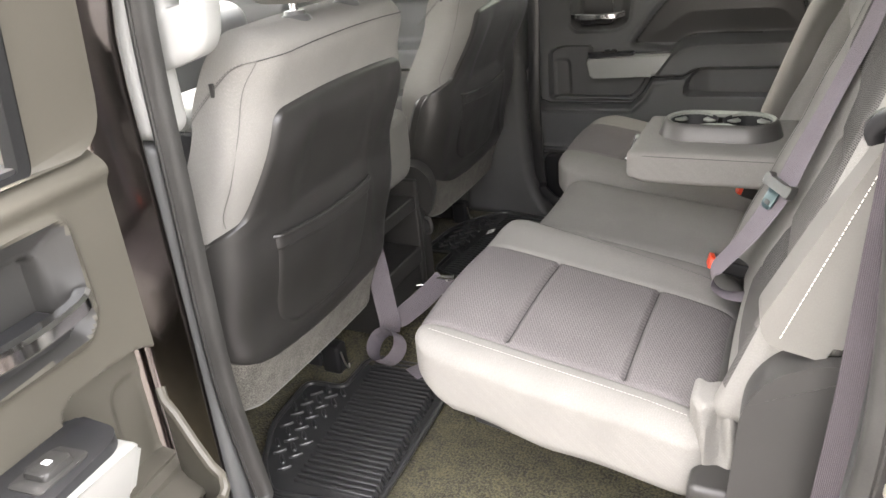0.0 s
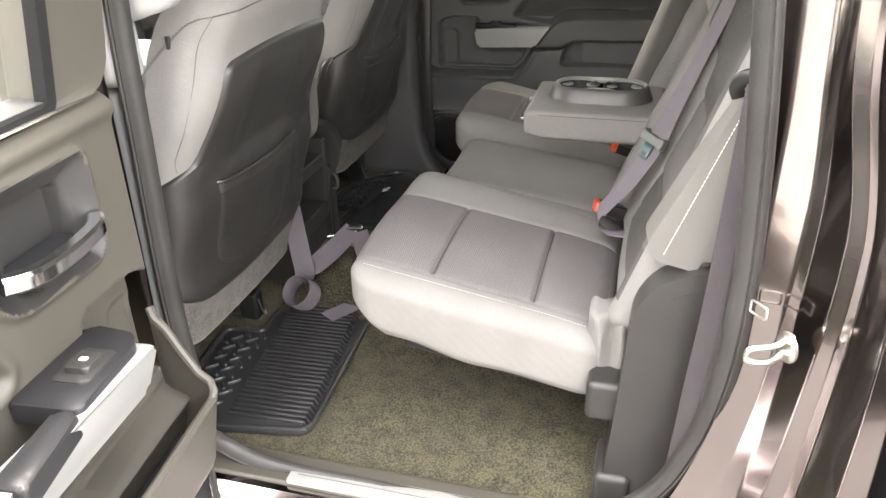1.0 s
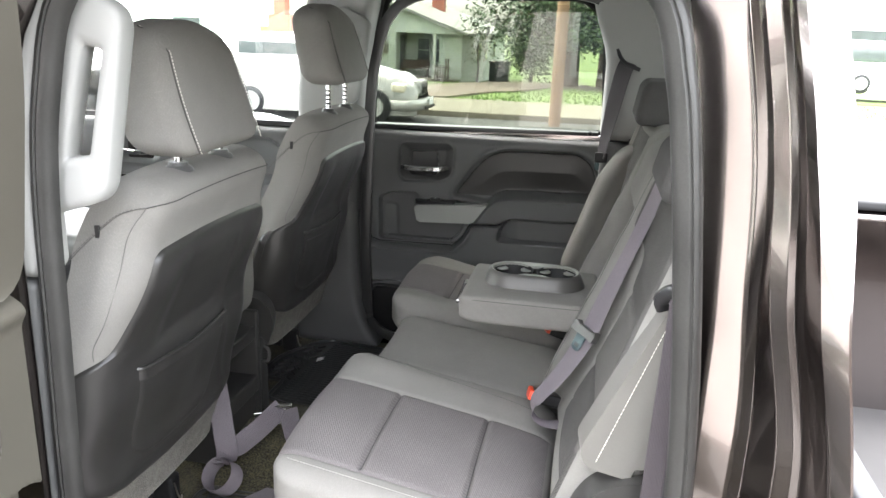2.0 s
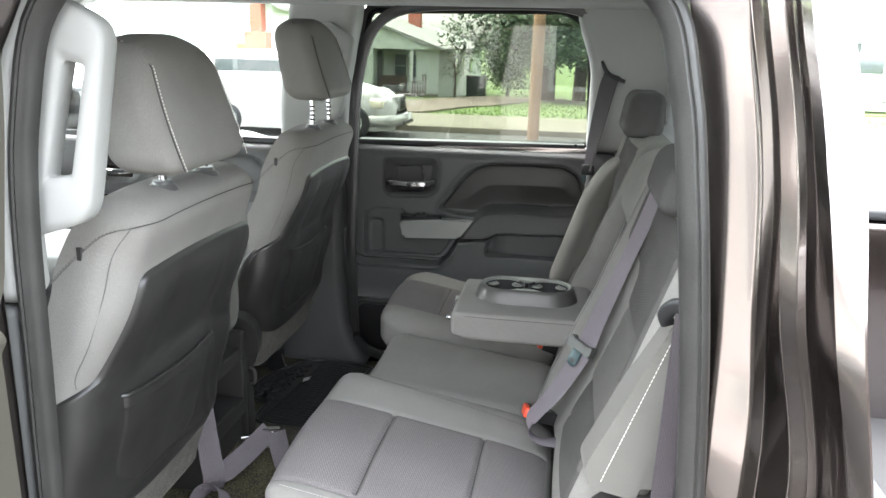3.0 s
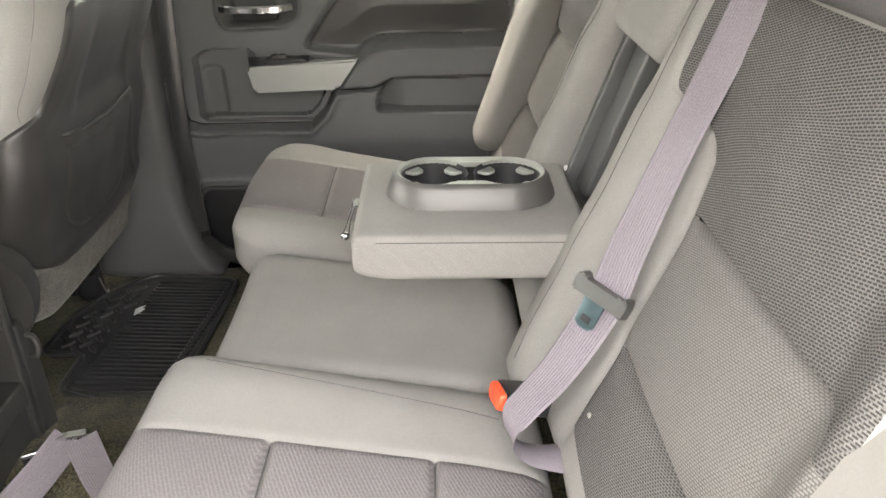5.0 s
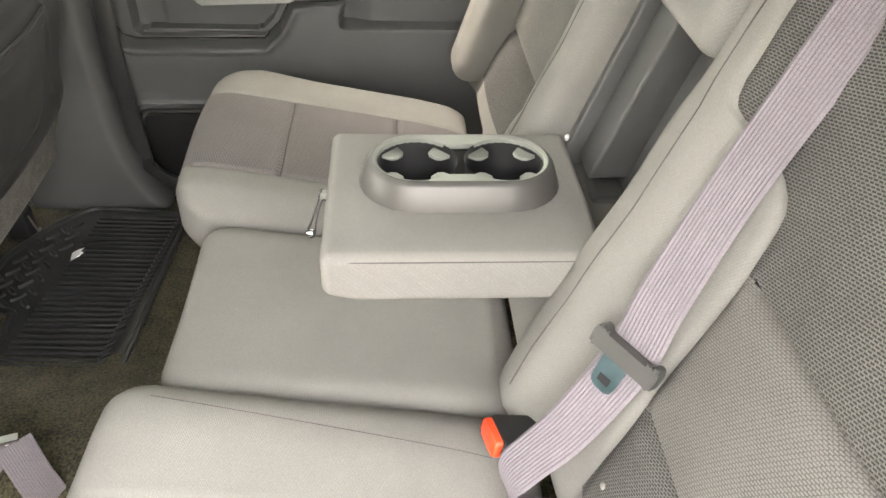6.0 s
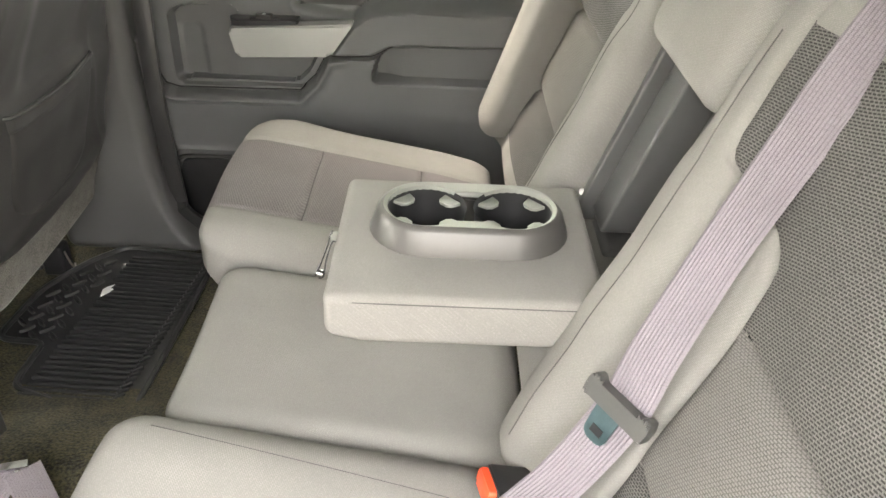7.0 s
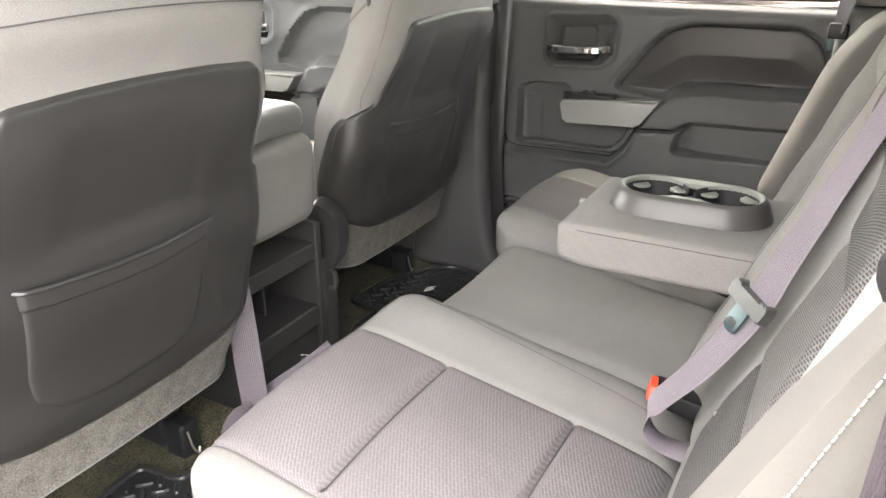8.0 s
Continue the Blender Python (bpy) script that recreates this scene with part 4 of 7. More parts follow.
    part("seat_cushion", rbox((-1.02, c - 0.25, 0.17), (-0.52, c + 0.25, 0.33), 0.05, 4, 0.05), M_CLOTH, seat)
    part("seat_base", rbox((-0.98, c - 0.21, 0.10), (-0.56, c + 0.21, 0.20), 0.02, 3, 0.1), M_BLACK, seat)
    for dy in (-0.18, 0.18):
        part("seat_rail", rbox((-1.0, c + dy - 0.025, 0.02), (-0.56, c + dy + 0.025, 0.10), 0.006, 2, 0.1), M_BLACK, seat)
        foot = part("rail_foot", rbox((-0.562, c + dy - 0.020, 0.004), (-0.515, c + dy + 0.020, 0.075), 0.008, 3, 0.02), M_BLACK, seat, "black rail foot")
        part("rail_clip", swept(curve_through([(-0.514, c + dy - 0.008, 0.06), (-0.508, c + dy - 0.006, 0.03), (-0.506, c + dy + 0.004, 0.012), (-0.509, c + dy + 0.010, 0.02)], 4), ring(0.0022, 6), (0, 1, 0)), M_STEEL, foot, "bright wire clip")
    for sg in (-1, 1):
        down = [seat_skin(sg * s, z, 0.0004) + mid for s, z in ((0.205, 0.783), (0.222, 0.745), (0.235, 0.69), (0.243, 0.62), (0.248, 0.575), (0.243, 0.553))]
        fwd = [seat_skin(sg * s, z, 0.0004) + mid for s, z in ((0.205, 0.783), (0.226, 0.780), (0.248, 0.768), (0.285, 0.728), (0.325, 0.690))]
        for path in (down, fwd):
            part("seam", swept(curve_through(path, 7), ring(0.0007, 6)), M_SEAM, seat)
            part("seam_stitching", stitches([p + Vector((-0.0035, -sg * 0.0035 if path is down else 0, 0.0)) for p in curve_through(path, 10)], (0.6, sg * 0.8, 0), 0.0058, 0.0036, 0.0005, 0.0009), M_THREAD_DK, seat)
        tag = seat_skin(sg * 0.268, 0.748, 0.0) + mid
        part("side_tag", rbox((tag.x - 0.004, tag.y - 0.002, tag.z - 0.010), (tag.x + 0.004, tag.y + 0.002, tag.z + 0.010), 0.0015, 2, 0.05), M_TRIM_DK, seat, "small dark side tag")
    part("seam", swept(curve_through([seat_skin(0.205 * u, 0.783 + 0.009 * (1 - u * u), 0.0004) + mid for u in spaced(-1, 1, 10)], 4), ring(0.0009, 6)), M_CLOTH_DK, seat)

    def head_warp(p):
        t = (p.z - 0.84) / 0.19
        return Vector((p.x * (1.0 - 0.18 * t) - 0.307 - 0.048 * t, c + p.y * (1.0 - 0.13 * t * t), p.z + dz_head + 0.012 * (1 - (p.y / 0.12) ** 2) * t - 0.010 * (p.y / 0.12) ** 2 * t))

    hr = part("headrest", rbox((-0.062, -0.132, 0.84), (0.060, 0.132, 1.03), 0.038, 7, 0.02, warp=head_warp), M_CLOTH, seat, "grey cloth headrest")
    for s in (-1, 1):
        path = [head_warp(Vector((0.058, s * 0.108 + s * 0.004 * math.sin(3 * (z - 0.85) / 0.15), z))) for z in spaced(0.850, 1.0, 24)] + [head_warp(Vector((0.055 - 0.014 * i, s * (0.106 - 0.003 * i), 1.012 + 0.0075 * i - 0.0006 * i * i))) for i in range(1, 5)]
        part("headrest_seam", swept(path, ring(0.0009, 6)), M_CLOTH_DK, hr)
        part("headrest_stitching", stitches([p + Vector((0, -s * 0.004, 0)) for p in path], (1, s * 0.3, 0.05), 0.0052, 0.0034, 0.0006, 0.0012), thread, hr)
        post = part("headrest_post", turned([(0.0065, 0), (0.0065, 0.09 + dz_head)], (-0.312, c + s * 0.068, 0.785), (0, 0, 1), 16), M_CHROME, seat, "chrome headrest post")
        part("post_collar", turned([(0.023, 0), (0.024, 0.003), (0.021, 0.008), (0.016, 0.011), (0.0145, 0.016), (0.010, 0.0165)], (-0.312, c + s * 0.068, 0.811), (0, 0, 1), 24), M_POST, post, "grey post collar")
        if dz_head > 0.02:
            for i in range(4):
                part("post_notch", turned([(0.0069, 0), (0.0069, 0.004)], (-0.312, c + s * 0.068, 0.838 + 0.011 * i), (0, 0, 1), 12), M_BLACK, post, "dark height notch")
    return seat


front_seat("front_seat", "grey cloth front seat with a dark vinyl back and map pocket", 0.0, M_THREAD)
# Headrest thread is charcoal here, the seat's shade put into its colour.
passenger_seat = front_seat("front_seat", "grey cloth front seat with its headrest raised on chrome posts", 0.05, M_THREAD_DK)
passenger_seat.matrix_basis = Matrix.Translation((-0.055, 0.85, 0.0)) @ passenger_seat.matrix_basis

# ---- centre console ----
console = thing("centre_console", (-0.62, 0.60, 0.05), "grey centre console with a padded lid and open black bins", "console")
part("lid", rbox((-1.05, 0.43, 0.515), (-0.492, 0.705, 0.575), 0.026, 5, 0.05), M_LID, console, "dark grey padded lid")
part("padded_end", rbox((-0.60, 0.425, 0.345), (-0.468, 0.70, 0.522), 0.030, 6, 0.025, warp=lambda p: Vector((p.x - 0.012 * smooth01((0.42 - p.z) / 0.08) + 0.006 * math.sin((p.y - 0.42) / 0.28 * math.pi), p.y, p.z))), M_CLOTH, console, "grey cloth folded centre seat back")
for sg, y in ((-1, 0.4275), (1, 0.6975)):
    part("end_stitching", stitches([Vector((-0.476 - 0.010 * smooth01((0.42 - z) / 0.08), y - sg * 0.004, z)) for z in spaced(0.37, 0.50, 20)], (1, sg * 0.6, 0), 0.006, 0.004, 0.0005, 0.0), M_THREAD_DIM, console)
part("body", rbox((-1.0, 0.44, 0.08), (-0.60, 0.70, 0.52), 0.015, 3, 0.1), M_BLACK, console)
for z0, z1, x1 in ((0.278, 0.312, -0.460), (0.136, 0.180, -0.458), (0.045, 0.070, -0.47)):
    part("shelf", rbox((-0.60, 0.452, z0), (x1, 0.664, z1), 0.005, 3, 0.1), M_TRIM_DK, console, "dark moulded shelf edge")
part("plinth", rbox((-0.60, 0.452, 0.06), (-0.466, 0.664, 0.142), 0.006, 3, 0.1), M_TRIM_DK, console)
for y in (0.449, 0.668):
    part("bin_side", rbox((-0.60, y - 0.009, 0.05), (-0.456, y + 0.009, 0.352), 0.005, 3, 0.1), M_TRIM_DK, console)
part("bin_back", rbox((-0.598, 0.452, 0.06), (-0.588, 0.664, 0.345), 0.003, 2, 0.1), M_TRIM_DK, console)
part("bin_divider", rbox((-0.586, 0.570, 0.178), (-0.52, 0.576, 0.28), 0.002, 2, 0.1), M_TRIM_DK, console)
part("side_leaf", rbox((-0.58, 0.679, 0.04), (-0.457, 0.724, 0.268), 0.008, 3, 0.1), M_TRIM_DK, console)
part("bag_hook", swept(curve_through([(-0.458, 0.694, 0.203), (-0.444, 0.694, 0.206), (-0.441, 0.696, 0.222), (-0.446, 0.698, 0.238), (-0.458, 0.700, 0.241)], 4), ring(0.005, 8), (0, 1, 0)), M_TRIM_DK, console, "small bag hook")
hinge = thing("seat_hinge_cover", (-0.48, 0.74, 0.24), "dark rounded hinge cover at the front seat's lower edge", "hinge cover")
hc = round_corners([(-0.520, 0.225), (-0.462, 0.235), (-0.442, 0.30), (-0.450, 0.345), (-0.480, 0.372), (-0.520, 0.372)], 0.022)
part("cover", plate(hc, 0.700, 0.752, lambda u, v, d: (u + 0.25 * (d - 0.70), 1.452 - d, v), 0.010, 4), M_TRIM_DK, hinge)

# ---- rear bench ----
BENCH = 0.632       # middle of the bench, across


def cushion_top(x):
    return 0.353 - 0.178 * x


def cushion_warp(p, lo=0.053, hi=0.338):
    t = (p.z - 0.20) / 0.18
    top, bot = cushion_top(p.x), lerp_table([(-0.14, 0.292), (-0.06, 0.238), (0.10, 0.200), (0.31, 0.170)], p.x)
    z = bot + (top - bot) * t
    x = p.x - 0.012 * math.sin(math.pi * min(1, max(0, p.y / 0.478))) * smooth01((-0.05 - p.x) / 0.08)
    if lo > 0.1:
        x += 0.060 * smooth01((0.13 - p.y) / 0.13) ** 2 * smooth01((0.05 - p.x) / 0.18)
    if t > 0.6:
        k = smooth01((t - 0.6) / 0.4)
        inx = smooth01((p.y - lo) / 0.015) * smooth01((hi + 0.007 - p.y) / 0.015)
        g = 0.008 * max(groove(p.x, 0.0042), groove(p.x - 0.174, 0.0042)) * inx
        g += 0.003 * groove(p.y - hi) * smooth01((p.x + 0.125) / 0.02) + 0.004 * groove(p.y - lo, 0.004)
        puff = 0.006 * math.sin(math.pi * min(1, max(0, (p.y - lo) / (hi - lo)))) * inx
        side = 0.010 * math.exp(-((p.y - 0.415) / 0.05) ** 2)
        if lo > 0.1:
            z -= k * 0.034 * smooth01((0.085 - p.y) / 0.085) ** 2
        z += k * (puff + side - g) - 0.004 * k * smooth01((p.x - 0.2) / 0.08)
    return Vector((x, p.y, z))


def cushion_pieces(flip):
    lo, hi = (0.144, 0.392) if flip else (0.053, 0.332)
    body = rbox((-0.135, -0.005, 0.20), (0.305, 0.478, 0.38), 0.045, 5, 0.02, ((0.0, 0.174), (lo, hi), ()), lambda p: cushion_warp(p, lo, hi))
    insert = cut_out(body, lambda c, n: c.z > cushion_top(c.x) - 0.045 and lo < c.y < hi and n.z > 0.25 and -0.150 < c.x < 0.29)
    edge = [cushion_warp(Vector((x, 0.006, 0.371)), lo, hi) for x in spaced(-0.11, 0.265, 50)]
    stitch = stitches([Vector((p.x, 0.030, cushion_warp(Vector((p.x, 0.030, 0.38)), lo, hi).z)) for p in edge], (0, -0.2, 1), 0.0055, 0.0038, 0.0004, 0.0003)
    welt = swept([cushion_warp(Vector((x, 0.0118, 0.3635)), lo, hi) for x in spaced(-0.09, 0.25, 50)], ring(0.0012, 6))
    front = swept([cushion_warp(Vector((-0.1355, y, 0.318)), lo, hi) for y in spaced(0.05, 0.43, 24)], ring(0.0011, 6))
    welt = joined(welt, front)
    if not flip:
        welt = joined(welt, swept([cushion_warp(Vector((x, 0.443 - 0.117 * (x + 0.098), 0.38)), lo, hi) for x in spaced(-0.09, 0.25, 30)], ring(0.0004, 6)))
    lines = [swept([cushion_warp(Vector((x, y, 0.38)), lo, hi) + Vector((0, 0, 0.0006)) for y in spaced(lo + 0.006, hi - 0.006, 24)], ring(0.0011, 6)) for x in (0.0, 0.174)]
    out = [body, insert, stitch, welt] + lines
    if flip:
        for b in out:
            mirrored(b, BENCH)
            moved(b, Matrix.Translation((-0.014, 0, 0)))
    return out


bench_big = thing("rear_seat", (0.1, 0.35, 0.17), "wide grey cloth rear seat with purplish-grey patterned panels", "car seat", "rear seats")
b, ins, st, we, *lines = cushion_pieces(False)
part("cushion", b, M_CLOTH, bench_big)
part("patterned_insert", ins, M_INSERT, bench_big, "purplish-grey ribbed cloth insert")
part("edge_stitching", st, M_THREAD_DIM, bench_big)
part("seam", we, M_CLOTH_DK, bench_big)
for line in lines:
    part("panel_seam", line, M_CLOTH_DK, bench_big)


def middle_warp(p):
    t = (p.z - 0.20) / 0.16
    top, bot = 0.338 - 0.13 * p.x - 0.010 * math.sin(math.pi * (p.y - 0.47) / 0.31), 0.25 - 0.25 * p.x
    return Vector((p.x, p.y, bot + (top - bot) * t))


part("middle_cushion", rbox((-0.105, 0.474, 0.20), (0.305, 0.782, 0.36), 0.04, 5, 0.03, warp=middle_warp), M_CLOTH, bench_big)
part("underside", rbox((-0.05, 0.03, -0.012), (0.29, 0.76, 0.02), 0.006, 3, 0.1, warp=lambda p: Vector((p.x, p.y, p.z + 0.218 - 0.16 * p.x))), M_BLACK, bench_big)
part("side_flap", rbox((0.268, 0.008, 0.232), (0.332, 0.07, 0.345), 0.012, 4, 0.006, warp=lambda p: Vector((p.x, p.y + 0.004 * math.sin(p.z * 50 + p.x * 160) + 0.006 * math.sin(p.x * 190), p.z - 0.15 * (p.x - 0.27)))), M_CLOTH, bench_big, "loose gathered grey cloth corner")
part("hinge_cover", rbox((0.276, -0.042, 0.172), (0.335, 0.05, 0.246), 0.012, 4, 0.03), M_TRIM_DK, bench_big, "dark plastic hinge cover")

bench_small = thing("rear_seat", (0.07, 1.0, 0.17), "single grey cloth rear seat beside the closed door", "car seat", "rear seats")
b, ins, st, we, *lines = cushion_pieces(True)
part("cushion", b, M_CLOTH, bench_small)
part("patterned_insert", ins, M_INSERT, bench_small, "purplish-grey ribbed cloth insert")
st.free()
part("seam", we, M_CLOTH_DK, bench_small)
for line in lines:
    part("panel_seam", line, M_CLOTH_DK, bench_small)
part("underside", rbox((-0.08, 0.80, -0.012), (0.26, 1.23, 0.02), 0.006, 3, 0.1, warp=lambda p: Vector((p.x, p.y, p.z + 0.216 - 0.16 * p.x))), M_BLACK, bench_small)


def back_x(z):
    return 0.302 + 0.33 * (z - 0.36)


def insert_edge(z):
    """Where the patterned cloth ends against the bolster, across."""
    return spline_table([(0.34, 0.325), (0.40, 0.332), (0.46, 0.344), (0.55, 0.350), (0.61, 0.352), (0.645, 0.354), (0.668, 0.366), (0.686, 0.398), (0.700, 0.440), (0.74, 0.448), (0.83, 0.455)], z)


LOW_SEAM, HIGH_SEAM = 0.460, 0.601


def backrest_warp(p):
    x, y = p.x, p.y
    if p.x < 0.06:
        e = insert_edge(p.z)
        lean_in = smooth01((y - 0.06) / 0.265) if y < 0.325 else smooth01((0.500 - y) / 0.175)
        y = y + (e - 0.325) * lean_in
        low = 1 - smooth01((p.z - 0.655) / 0.05)
        inx = smooth01((y - 0.045) / 0.012) * smooth01((e - y) / 0.012)
        dish = lerp_table([(0.33, 0.012), (0.40, 0.018), (0.46, 0.026), (0.58, 0.033), (0.65, 0.029), (0.70, 0.020), (0.76, 0.014), (0.82, 0.010)], p.z) * smooth01((0.448 - y) / 0.085) * smooth01((y - 0.02) / 0.06)
        g = 0.012 * max(groove(p.z - HIGH_SEAM, 0.0055), groove(p.z - LOW_SEAM, 0.0055)) * inx
        g += 0.005 * groove(p.y - 0.325, 0.006) * smooth01((p.z - 0.38) / 0.05) + 0.004 * groove(p.y - 0.042, 0.006)
        puff = 0.008 * inx * abs(math.sin(math.pi * (p.z - LOW_SEAM) / (HIGH_SEAM - LOW_SEAM))) * math.sin(math.pi * min(1, max(0, (y - 0.04) / 0.31)))
        bol = 0.004 * low * smooth01((y - e) / 0.035) + lerp_table([(0.40, 0.026), (0.50, 0.018), (0.60, 0.010), (0.74, 0.006), (0.82, 0.002)], p.z) * smooth01((y - 0.405) / 0.06)
        x += (dish + g - puff - bol) * smooth01((0.06 - p.x) / 0.05)
    return Vector((x + back_x(p.z), y, p.z))


def backrest_pieces(flip):
    body = rbox((0.0, -0.002, 0.315), (0.125, 0.515, 0.835), 0.030, 4, 0.0125, ((), (0.042, 0.325), (LOW_SEAM, HIGH_SEAM, 0.690)), backrest_warp)

    def pick(lo, hi):
        return lambda c, n: n.x < -0.25 and c.x - back_x(c.z) < 0.06 and lo < c.z <= hi and (0.042 if flip else 0.010) < c.y < insert_edge(c.z) + 0.0004

    up = cut_out(body, pick(HIGH_SEAM, 0.803))
    mid = cut_out(body, pick(LOW_SEAM, HIGH_SEAM))
    low = cut_out(body, pick(0.365, LOW_SEAM))
    out = [body, up, mid, low]
    if flip:
        for q in out:
            mirrored(q, 0.642)
    return out


def rear_headrest(parent, y, z0, z1):
    def bend(p):
        t = (p.z - z0) / (z1 - z0)
        return Vector((p.x * (1 - 0.15 * t) + 0.468 + 0.012 * t, y + p.y * (1 - 0.10 * t * t), p.z))

    part("headrest", rbox((-0.05, -0.112, z0), (0.05, 0.112, z1), 0.026, 6, 0.02, warp=bend), M_CLOTH_DK, parent, "charcoal cloth headrest")
    for s in (-1, 1):
        part("headrest_post", turned([(0.006, 0), (0.006, z0 - 0.77)], (0.470, y + s * 0.05, 0.78), (0, 0, 1), 12), M_CHROME, parent, "chrome headrest post")


for flip, seat in ((False, bench_big), (True, bench_small)):
    yc = 0.24 if not flip else 2 * BENCH - 0.24
    b, up, mid, low = backrest_pieces(flip)
    br = part("backrest", b, M_CLOTH, seat)
    part("upper_insert", up, M_INSERT_DK, br, "dark dash-patterned cloth")
    part("middle_insert", mid, M_INSERT_MID, br, "grey dash-patterned cloth")
    part("lower_insert", low, M_INSERT_DK, br, "dark dash-patterned cloth")
    line = [backrest_warp(Vector((0.0, 0.462, z))) for z in spaced(0.36, 0.79, 40)]
    for q in line:
        q.y = 2 * 0.642 - q.y if flip else q.y
    part("seam", swept(line, ring(0.0008, 6), (-1, 0, 0.3)), M_CLOTH_DK, br)
    for zs in (LOW_SEAM, HIGH_SEAM):
        line = [backrest_warp(Vector((0.0, y, zs))) for y in spaced(0.052, 0.318, 30)]
        for q in line:
            q.x, q.y = q.x - 0.0006, (2 * 0.642 - q.y if flip else q.y)
        part("panel_seam", swept(line, ring(0.0014, 6), (-1, 0, 0.3)), M_MATTE, br, "dark sunken seam")
    if flip:
        welt = [backrest_warp(Vector((0.0, 0.331, z))) for z in spaced(0.37, 0.66, 40)]
        part("piping", swept([Vector((q.x - 0.001, 2 * 0.642 - q.y, q.z)) for q in welt], ring(0.0032, 8), (-1, 0, 0.3)), M_CLOTH, br, "raised grey cloth piping")
    rear_headrest(seat, yc - (0.03 if not flip else -0.03), *((0.812, 0.895) if not flip else (0.826, 0.934)))

stud_at = backrest_warp(Vector((0.0, 0.300, 0.401)))
part("button", turned([(0.0036, -0.003), (0.0036, 0.0008), (0.0022, 0.0022)], tuple(stud_at), (-0.93, -0.1, 0.3), 12), M_CLOTH, bench_big, "small grey button in the lower panel")

centre = thing("armrest_recess", (0.47, BENCH, 0.40), "dark plastic armrest recess under a grey cloth pad", "seat section")
part("upper_pad", rbox((0.0, 0.518, 0.690), (0.11, 0.768, 0.830), 0.035, 4, 0.03, warp=lambda p: Vector((p.x + back_x(p.z) - 0.004, p.y, p.z))), M_CLOTH, centre, "grey cloth upper pad")
part("recess_back", rbox((0.095, 0.482, 0.36), (0.12, 0.782, 0.74), 0.006, 3, 0.05, warp=lambda p: Vector((p.x + back_x(p.z), p.y, p.z))), M_POST, centre, "dark plastic recess")
for y in (0.530, 0.758):
    part("recess_rib", rbox((0.03, y - 0.008, 0.40), (0.12, y + 0.008, 0.72), 0.004, 2, 0.05, warp=lambda p: Vector((p.x + back_x(p.z), p.y, p.z))), M_POST, centre)
part("recess_step", rbox((0.048, 0.690, 0.47), (0.10, 0.748, 0.70), 0.005, 3, 0.04, warp=lambda p: Vector((p.x + back_x(p.z), p.y, p.z))), M_POST, centre)
part("recess_foot", rbox((0.055, 0.660, 0.40), (0.10, 0.748, 0.462), 0.008, 3, 0.04, warp=lambda p: Vector((p.x + back_x(p.z), p.y, p.z))), M_POST, centre)
part("lower_pad", rbox((0.0, 0.516, 0.31), (0.10, 0.768, 0.455), 0.025, 4, 0.04, warp=lambda p: Vector((p.x + back_x(p.z) + 0.004, p.y, p.z))), M_CLOTH, centre)
part("latch_pin", rbox((0.37, 0.758, 0.483), (0.392, 0.766, 0.491), 0.003, 2, 0.05), M_WHITE, centre, "small white latch pin")

# ---- armrest with cup holders ----
arm = thing("folding_armrest", (0.24, BENCH, 0.46), "lowered grey cloth centre armrest with two cup holders", "armrest")


def arm_warp(p):
    t = (p.z - 0.448) / 0.059
    z = p.z + 0.012 * smooth01((0.12 - p.x) / 0.06) * (1 - t)
    dx = max(0.0, abs(p.x - 0.224) - 0.048)
    if t > 0.5 and math.hypot(dx, p.y - BENCH) < 0.052:
        z = 0.452
    return Vector((p.x, p.y, z))


body = rbox((0.078, 0.494, 0.448), (0.362, 0.742, 0.507), 0.011, 4, 0.010, warp=arm_warp)
part("pad", body, M_CLOTH, arm)
part("pad_seam", swept(curve_through([(0.355, 0.4955, 0.5000), (0.25, 0.4953, 0.5000), (0.11, 0.4955, 0.5000), (0.086, 0.4985, 0.5000), (0.0795, 0.52, 0.5000), (0.0795, 0.60, 0.5000), (0.0795, 0.72, 0.5000)], 6), ring(0.0009, 6)), M_CLOTH_DK, arm)
CUPS = [(0.176, 0.632), (0.272, 0.632)]


def stadium(grow, n=14):
    out = []
    for i in range(n + 1):
        a = -math.pi / 2 + math.pi * i / n
        out.append((CUPS[1][0] + (0.049 + grow) * math.cos(a), 0.632 + (0.049 + grow) * math.sin(a)))
    for i in range(n + 1):
        a = math.pi / 2 + math.pi * i / n
        out.append((CUPS[0][0] + (0.049 + grow) * math.cos(a), 0.632 + (0.049 + grow) * math.sin(a)))
    return out


bm = bmesh.new()
loops = [stadium(0.016), stadium(0.0145), stadium(0.0055), stadium(0.0015), stadium(-0.0015)]
hts = [0.500, 0.506, 0.531, 0.5355, 0.5365]
rings = [[bm.verts.new((x, y, z)) for x, y in lp] for lp, z in zip(loops, hts)]
for a, c2 in zip(rings, rings[1:]):
    n = len(a)
    for j in range(n):
        bm.faces.new((a[j], a[(j + 1) % n], c2[(j + 1) % n], c2[j]))
part("cup_surround", bm, M_CUP, arm, "gunmetal moulded cup surround")
# rim plate with two openings: ring from the stadium in to the cups
bm = bmesh.new()
outer = stadium(-0.0012, 24)
x0, x1, cr = CUPS[0][0], CUPS[1][0], 0.0435


def nearest_cup(x, y):
    cx = x0 if x < (x0 + x1) / 2 else x1
    d = Vector((x - cx, y - 0.632))
    d = d.normalized() * cr
    return (cx + d.x, 0.632 + d.y)


